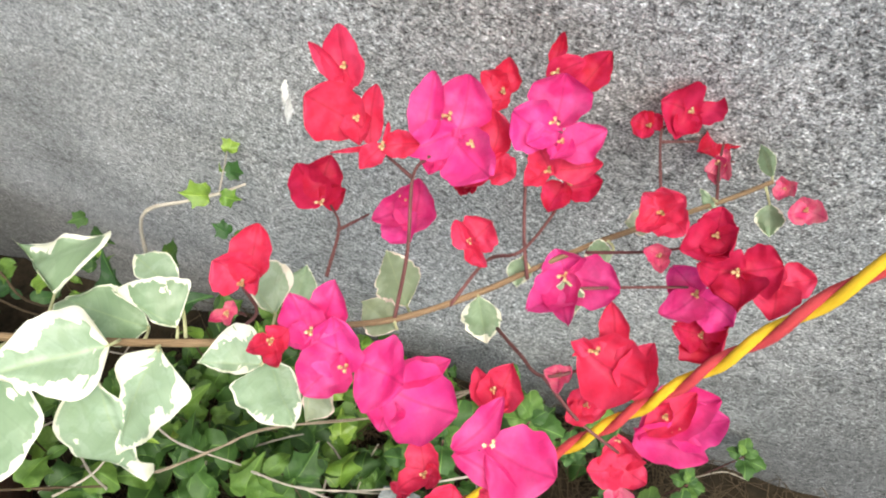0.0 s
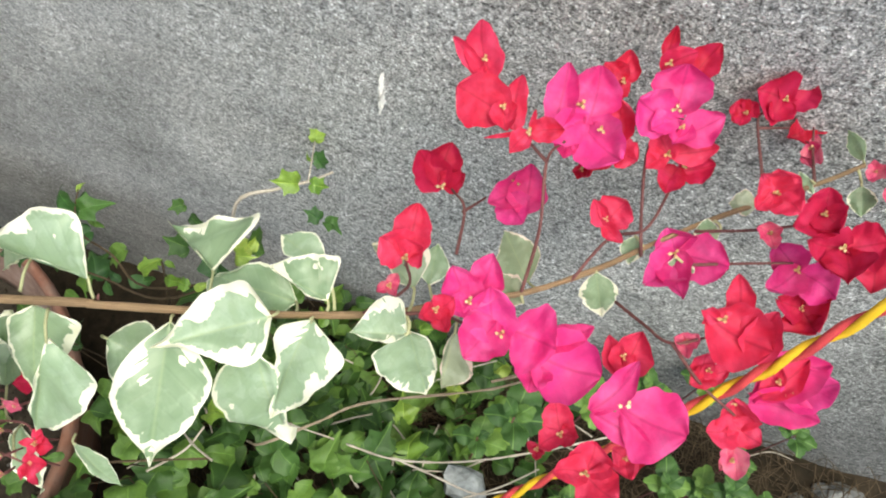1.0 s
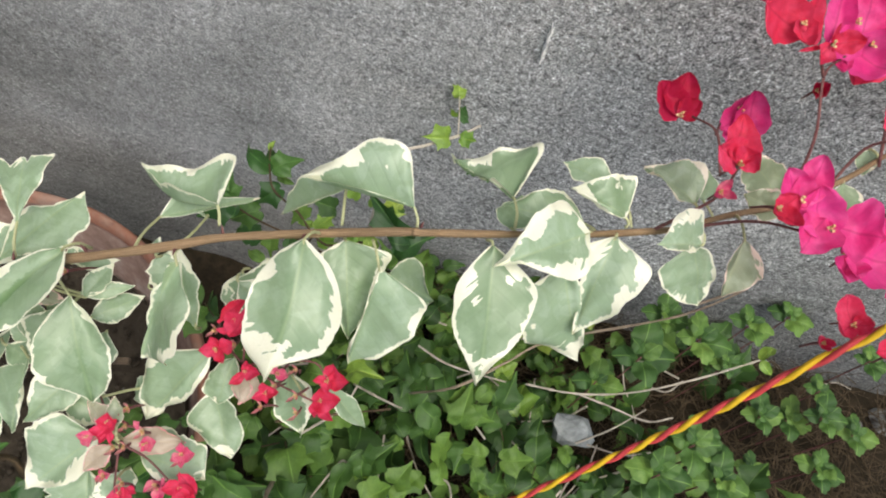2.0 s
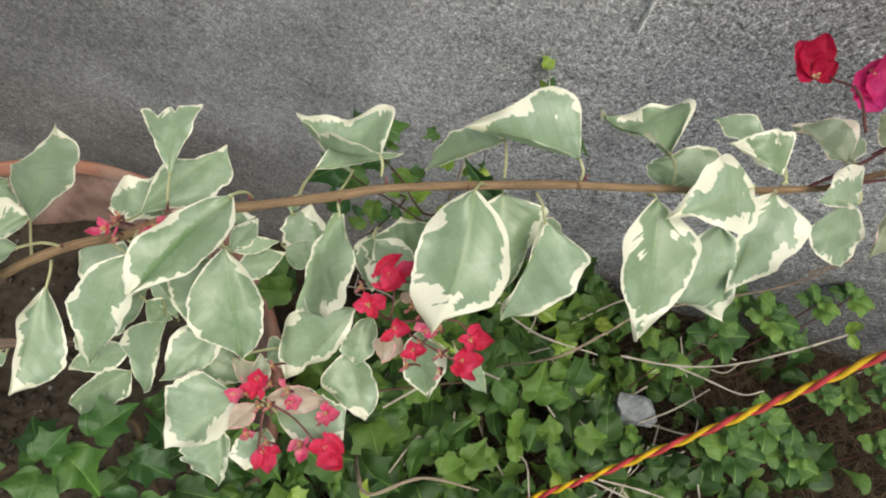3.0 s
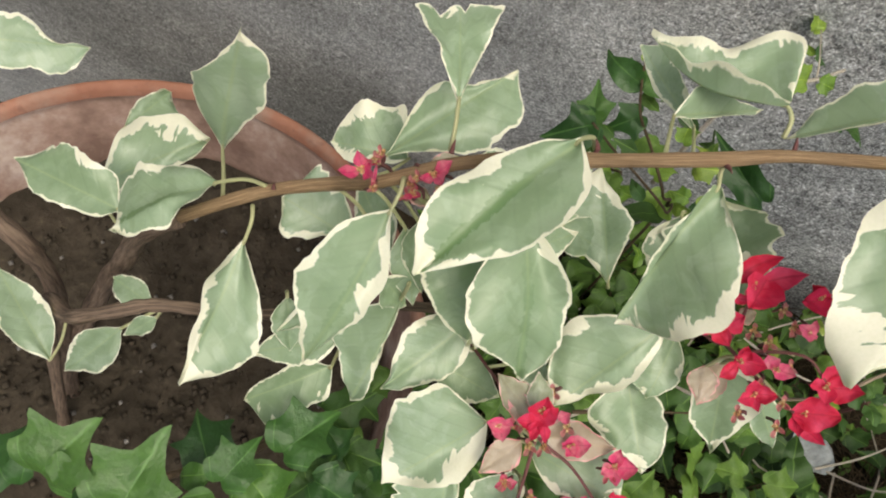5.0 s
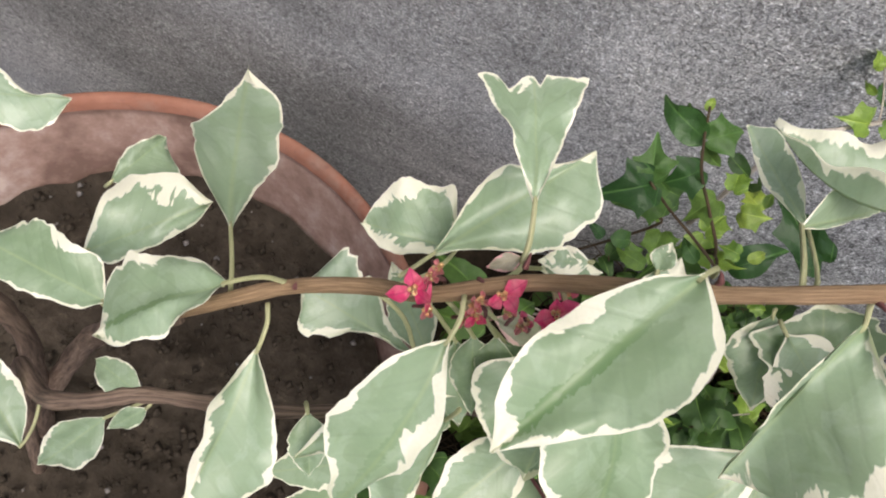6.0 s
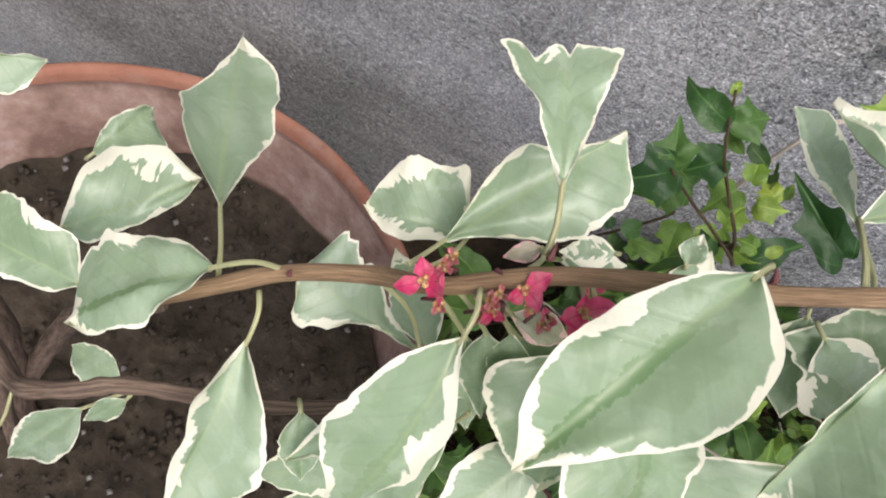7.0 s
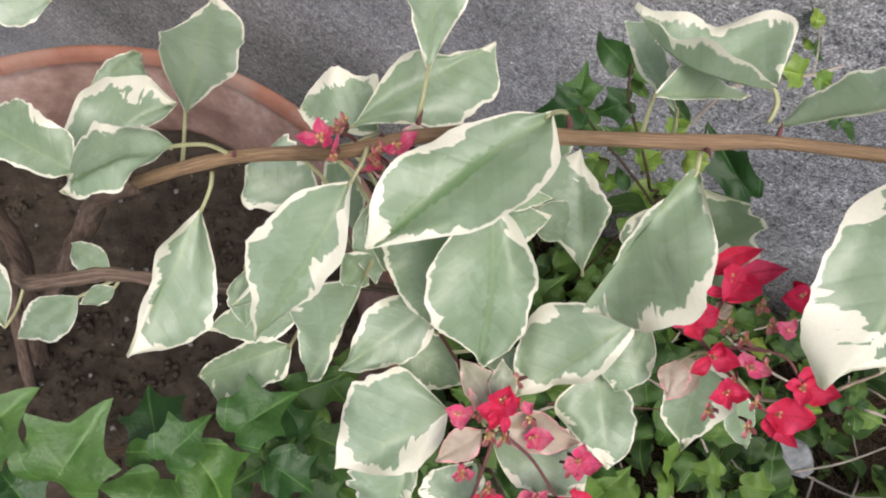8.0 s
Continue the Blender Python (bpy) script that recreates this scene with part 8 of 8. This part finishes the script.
lobed_leaf(sprig, (-0.6227, -0.0178, 0.4518), (-0.6347, -0.0352, 0.4446), (0.10, 0.00, 0.98), 5, 1, IVY_BIG)
lobed_leaf(sprig, (-0.5325, 0.0095, 0.4000), (-0.5451, -0.0123, 0.4100), (0.09, 0.13, 0.99), 3, 0, IVY_BIG)
lobed_leaf(sprig, (-0.5320, 0.0069, 0.3950), (-0.5077, -0.0009, 0.4000), (0.11, -0.08, 0.99), 5, 2, IVY_BIG)
lobed_leaf(sprig, (-0.5418, 0.0278, 0.3950), (-0.5162, 0.0234, 0.3900), (0.05, -0.00, 1.00), 5, 1, IVY_BIG)
lobed_leaf(sprig, (-0.5432, 0.0301, 0.3800), (-0.5526, 0.0136, 0.3800), (0.28, -0.08, 0.96), 3, 2, IVY)
lobed_leaf(sprig, (-0.5434, 0.0272, 0.3800), (-0.5379, 0.0450, 0.3800), (0.06, 0.03, 1.00), 5, 0, IVY)
lobed_leaf(sprig, (-0.5149, 0.0087, 0.3700), (-0.4967, 0.0064, 0.3700), (-0.05, -0.06, 1.00), 5, 2, IVY)
lobed_leaf(sprig, (-0.5741, -0.0184, 0.4200), (-0.5779, -0.0301, 0.4200), (0.23, 0.07, 0.97), 5, 0, IVY_BIG)
lobed_leaf(sprig, (-0.5524, -0.0127, 0.3800), (-0.5670, -0.0227, 0.3800), (0.12, 0.07, 0.99), 5, 1, IVY)
lobed_leaf(sprig, (-0.5345, 0.0475, 0.3600), (-0.5134, 0.0487, 0.3600), (-0.22, 0.02, 0.97), 5, 1, IVY)
lobed_leaf(sprig, (-0.6283, -0.0102, 0.4617), (-0.6471, 0.0031, 0.4677), (0.10, -0.20, 0.97), 5, 2, IVY_BIG, 1.1)
lobed_leaf(sprig, (-0.6143, 0.0024, 0.4745), (-0.6079, -0.0084, 0.4687), (0.30, -0.10, 0.95), 1, 2, IVY_BIG, 1.0)
lobed_leaf(sprig, (-0.5772, 0.0136, 0.4385), (-0.5913, 0.0079, 0.4330), (0.05, -0.10, 0.99), 1, 0, LEAF_FRESH, 1.2)
ivy_leaf(sprig, (-0.6279, -0.0251, 0.3600), (0.27, 0.04, 0.96), 4.59, 0.0176, 5, 1, IVY)
ivy_leaf(sprig, (-0.6121, -0.0226, 0.3600), (0.07, 0.22, 0.97), 6.06, 0.0206, 5, 2, IVY)
ivy_leaf(sprig, (-0.5533, 0.0410, 0.3600), (0.12, 0.11, 0.99), 5.85, 0.0257, 5, 1, IVY)
ivy_leaf(sprig, (-0.5539, 0.0077, 0.3400), (-0.16, 0.45, 0.88), 4.52, 0.0199, 3, 0, IVY_BIG)
ivy_leaf(sprig, (-0.5444, 0.0293, 0.3400), (0.16, -0.10, 0.98), 0.81, 0.0267, 5, 0, IVY)
ivy_leaf(sprig, (-0.5329, 0.0222, 0.3300), (-0.12, -0.11, 0.99), 0.01, 0.0298, 5, 2, IVY)
ivy_leaf(sprig, (-0.5384, 0.0050, 0.3300), (0.03, -0.25, 0.97), 4.55, 0.0165, 3, 2, IVY_BIG)
ivy_leaf(sprig, (-0.5549, 0.0592, 0.3600), (0.16, -0.78, 0.60), 0.84, 0.0266, 5, 0, IVY)
ivy_leaf(sprig, (-0.5499, 0.0224, 0.3700), (0.11, 0.20, 0.97), 4.02, 0.0214, 5, 1, IVY_BIG)
ivy_leaf(sprig, (-0.5350, 0.0412, 0.3600), (0.66, 0.08, 0.75), 2.53, 0.0222, 3, 2, IVY_BIG)
ivy_leaf(sprig, (-0.5200, 0.0360, 0.3100), (0.05, -0.76, 0.65), 4.68, 0.0238, 5, 0, IVY)
ivy_leaf(sprig, (-0.5188, 0.0587, 0.3000), (-0.20, -0.06, 0.98), 1.00, 0.0170, 3, 1, IVY)
ivy_leaf(sprig, (-0.5787, -0.0143, 0.3600), (0.12, -0.40, 0.91), 6.06, 0.0207, 5, 0, IVY_BIG)
ivy_leaf(sprig, (-0.5175, 0.1041, 0.2700), (-0.16, 0.29, 0.94), 5.80, 0.0245, 5, 0, IVY)
ivy_leaf(sprig, (-0.5206, 0.0816, 0.2800), (0.00, -0.40, 0.92), 5.63, 0.0266, 5, 1, IVY)
ivy_leaf(sprig, (-0.5157, 0.0499, 0.2900), (0.06, -0.13, 0.99), 4.19, 0.0252, 3, 2, IVY_BIG)
ivy_leaf(sprig, (-0.4982, 0.0629, 0.2700), (0.17, 0.21, 0.96), 5.95, 0.0272, 5, 2, IVY)
ivy_leaf(sprig, (-0.5396, 0.0745, 0.2800), (0.04, -0.07, 1.00), 4.42, 0.0218, 5, 1, IVY)
ivy_leaf(sprig, (-0.4838, 0.0435, 0.2700), (-0.23, 0.50, 0.83), 4.26, 0.0190, 3, 0, IVY)
ivy_leaf(sprig, (-0.5047, 0.0306, 0.2900), (0.51, -0.17, 0.84), 4.38, 0.0200, 5, 0, IVY_BIG)
ivy_leaf(sprig, (-0.5326, 0.0237, 0.2900), (0.35, -0.06, 0.93), 4.29, 0.0174, 5, 2, IVY)
ivy_leaf(sprig, (-0.4909, 0.0858, 0.2600), (-0.11, -0.36, 0.93), 0.73, 0.0201, 5, 1, IVY)
ivy_leaf(sprig, (-0.5280, 0.1117, 0.2700), (-0.17, 0.29, 0.94), 4.19, 0.0234, 5, 2, IVY)
ivy_leaf(sprig, (-0.5029, 0.1108, 0.2500), (0.35, -0.71, 0.61), 0.61, 0.0160, 3, 1, IVY)
ivy_leaf(sprig, (-0.5503, 0.0915, 0.2700), (0.20, -0.22, 0.95), 5.86, 0.0258, 5, 0, IVY)
ivy_leaf(sprig, (-0.4674, 0.0444, 0.2500), (0.12, -0.18, 0.98), 6.00, 0.0178, 5, 1, LIME)
ivy_leaf(sprig, (-0.5284, 0.1348, 0.2600), (0.67, -0.14, 0.73), 5.70, 0.0193, 5, 0, IVY)
ivy_leaf(sprig, (-0.5548, 0.0609, 0.3000), (-0.06, -0.21, 0.98), 4.32, 0.0180, 3, 1, IVY)
ivy_leaf(sprig, (-0.5261, 0.0580, 0.3000), (-0.01, 0.44, 0.90), 5.76, 0.0211, 5, 1, IVY_BIG)
ivy_leaf(sprig, (-0.5194, 0.0385, 0.2500), (0.21, 0.15, 0.97), 0.57, 0.0282, 3, 0, IVY_BIG)
ivy_leaf(sprig, (-0.4989, 0.0390, 0.2600), (0.20, 0.38, 0.91), 4.23, 0.0259, 5, 1, IVY)
ivy_leaf(sprig, (-0.4888, 0.0317, 0.2500), (0.25, 0.88, 0.41), 0.74, 0.0259, 3, 2, IVY)
ivy_leaf(sprig, (-0.5009, 0.0206, 0.2500), (-0.13, -0.01, 0.99), 6.00, 0.0284, 5, 0, IVY_BIG)
ivy_leaf(sprig, (-0.4785, 0.0242, 0.2400), (0.00, -0.37, 0.93), 0.44, 0.0241, 3, 1, IVY)
ivy_leaf(sprig, (-0.4962, 0.0532, 0.2500), (0.71, 0.04, 0.70), 0.84, 0.0230, 5, 2, IVY)
ivy_leaf(sprig, (-0.5196, 0.0545, 0.2700), (0.40, -0.17, 0.90), 0.68, 0.0204, 3, 1, IVY_BIG)


def twig(points, r0, r1, mat, label, seed):
    t = thing("twig", points[0], label, "twig", "dry twigs")
    part("shoot", tube("shoot", points, r0 * 0.72, r1 * 0.72, mat, 8, 7, 0.7, seed), t)
    return t


leafy_twig = twig([(-0.2494, 0.1882, 0.3100), (-0.2118, 0.1873, 0.3190), (-0.1662, 0.2015, 0.3100), (-0.1141, 0.2274, 0.3000), (-0.0602, 0.2576, 0.2980)], 0.0012, 0.001, DRY, "pale dry twig over the ivy with two yellow-green leaves", 1)
ivy_leaf(leafy_twig, (-0.0597, 0.2582, 0.2980), (-0.59, 0.36, 0.73), 0.85, 0.0219, 1, 0, LIME)
ivy_leaf(leafy_twig, (-0.0597, 0.2573, 0.2980), (-0.28, -0.54, 0.79), 5.41, 0.0158, 1, 1, LIME)
twig([(-0.2107, 0.1878, 0.3180), (-0.1848, 0.1867, 0.3100), (-0.1497, 0.1848, 0.3000), (-0.1262, 0.1953, 0.2900)], 0.0011, 0.0008, DRY, "short pale dry forked twig", 2)
twig([(-0.3326, 0.1760, 0.2500), (-0.3030, 0.1675, 0.3300), (-0.2705, 0.1923, 0.3380), (-0.2408, 0.2147, 0.3450), (-0.1616, 0.2413, 0.3800), (-0.1224, 0.2647, 0.4000), (-0.1652, 0.2339, 0.4200)], 0.0013, 0.001, DRY_MID, "long thin grey-brown twig crossing under the leaves", 3)
twig([(-0.3351, 0.2013, 0.3000), (-0.3081, 0.1919, 0.3000), (-0.2618, 0.1921, 0.2900)], 0.0011, 0.0009, DRY, "pale dry twig among the ivy", 4)
twig([(-0.4249, 0.1195, 0.3000), (-0.3839, 0.1347, 0.3000), (-0.3448, 0.1503, 0.2900)], 0.0014, 0.001, DRY_DARK, "thin brown twig in the ivy", 5)
twig([(-0.4288, 0.1052, 0.1500), (-0.4217, 0.0709, 0.2500), (-0.4090, 0.0537, 0.2700), (-0.3742, 0.0734, 0.2700), (-0.3275, 0.0791, 0.2400)], 0.0024, 0.0012, DRY_MID, "crooked grey woody shoot among the ivy", 6)
twig([(-0.3769, 0.1650, 0.2800), (-0.3556, 0.1545, 0.3000), (-0.3370, 0.1480, 0.3100)], 0.0013, 0.0011, DRY, "pale dry twig among the ivy", 7)
twig([(0.1688, 0.3738, -0.0420), (0.1999, 0.3900, -0.0300), (0.2397, 0.3970, -0.0560)], 0.0012, 0.0009, DRY, "pale dry twig on the earth by the wall", 8)
twig([(0.1718, 0.3882, -0.0720), (0.1756, 0.3927, -0.0150), (0.2061, 0.3970, -0.0250), (0.2418, 0.3915, -0.0750)], 0.0007, 0.0005, DRY_DARK, "curved dark rootlet by the wall", 9)
twig([(-0.2225, 0.1167, 0.2000), (-0.1850, 0.1162, 0.2000), (-0.1518, 0.1122, 0.2000)], 0.0012, 0.0009, DRY, "pale dry twig among the ivy", 10)


def stone(place, size, mat, label, seed, facets=3):
    bm = bmesh.new()
    bmesh.ops.create_icosphere(bm, subdivisions=facets, radius=1.0)
    for v in bm.verts:
        p = v.co.copy()
        k = 1 + 0.35 * noise.noise(p * 1.2 + Vector((seed, 0, 0))) + 0.10 * noise.noise(p * 3.5 + Vector((0, seed, 0)))
        v.co = Vector((p.x * size[0], p.y * size[1], p.z * size[2])) * k + Vector((0, 0, size[2] * 0.75))
    me = bpy.data.meshes.new("stone")
    bm.to_mesh(me)
    bm.free()
    me.materials.append(mat)
    ob = new("stone", me)
    ob.location = place
    return tagged(ob, label, "stone", "stones by the wall")


stone((-0.1459, 0.2296, 0.0390), (0.025, 0.018, 0.017), PALE_STONE, "small pale angular stone half hidden in the ivy", 3.0, 2)
stone((0.3050, 0.3700, -0.0800), (0.030, 0.020, 0.020), GREY_STONE, "small grey stone on the earth by the wall", 8.0)
stone((0.2547, 0.3551, -0.0760), (0.008, 0.008, 0.006), GREY_STONE, "grey pebble on the earth by the wall", 5.0)
weed((0.1116, 0.2936, 0.1000), 0.024, 40)
weed((0.1524, 0.2866, 0.0900), 0.021, 41)
weed((0.1108, 0.2392, 0.0900), 0.024, 42)
weed((-0.0547, 0.3236, 0.1600), 0.027, 43)
weed((-0.0250, 0.2216, 0.1200), 0.024, 44)
weed((-0.0920, 0.1836, 0.1200), 0.024, 45)
weed((0.0517, 0.2314, 0.0600), 0.019, 46)
weed((0.0618, 0.3929, 0.1200), 0.024, 47)
weed((-0.0846, 0.3483, 0.1400), 0.024, 48)
weed((-0.1507, 0.2598, 0.1400), 0.022, 49)
weed((0.0525, 0.2862, 0.0800), 0.024, 50)
weed((-0.1269, 0.2737, 0.2000), 0.029, 51)
weed((0.0943, 0.2963, 0.0600), 0.022, 52)
weed((-0.0078, 0.3189, 0.1200), 0.019, 53)
weed((0.1352, 0.3417, 0.0500), 0.019, 54)
weed((-0.0499, 0.2169, 0.1500), 0.027, 55)
weed((-0.0144, 0.1938, 0.1300), 0.026, 56)
weed((-0.0856, 0.1788, 0.1600), 0.027, 57)
weed((-0.0033, 0.3522, 0.1600), 0.022, 58)
weed((0.1781, 0.3804, 0.0800), 0.021, 59)
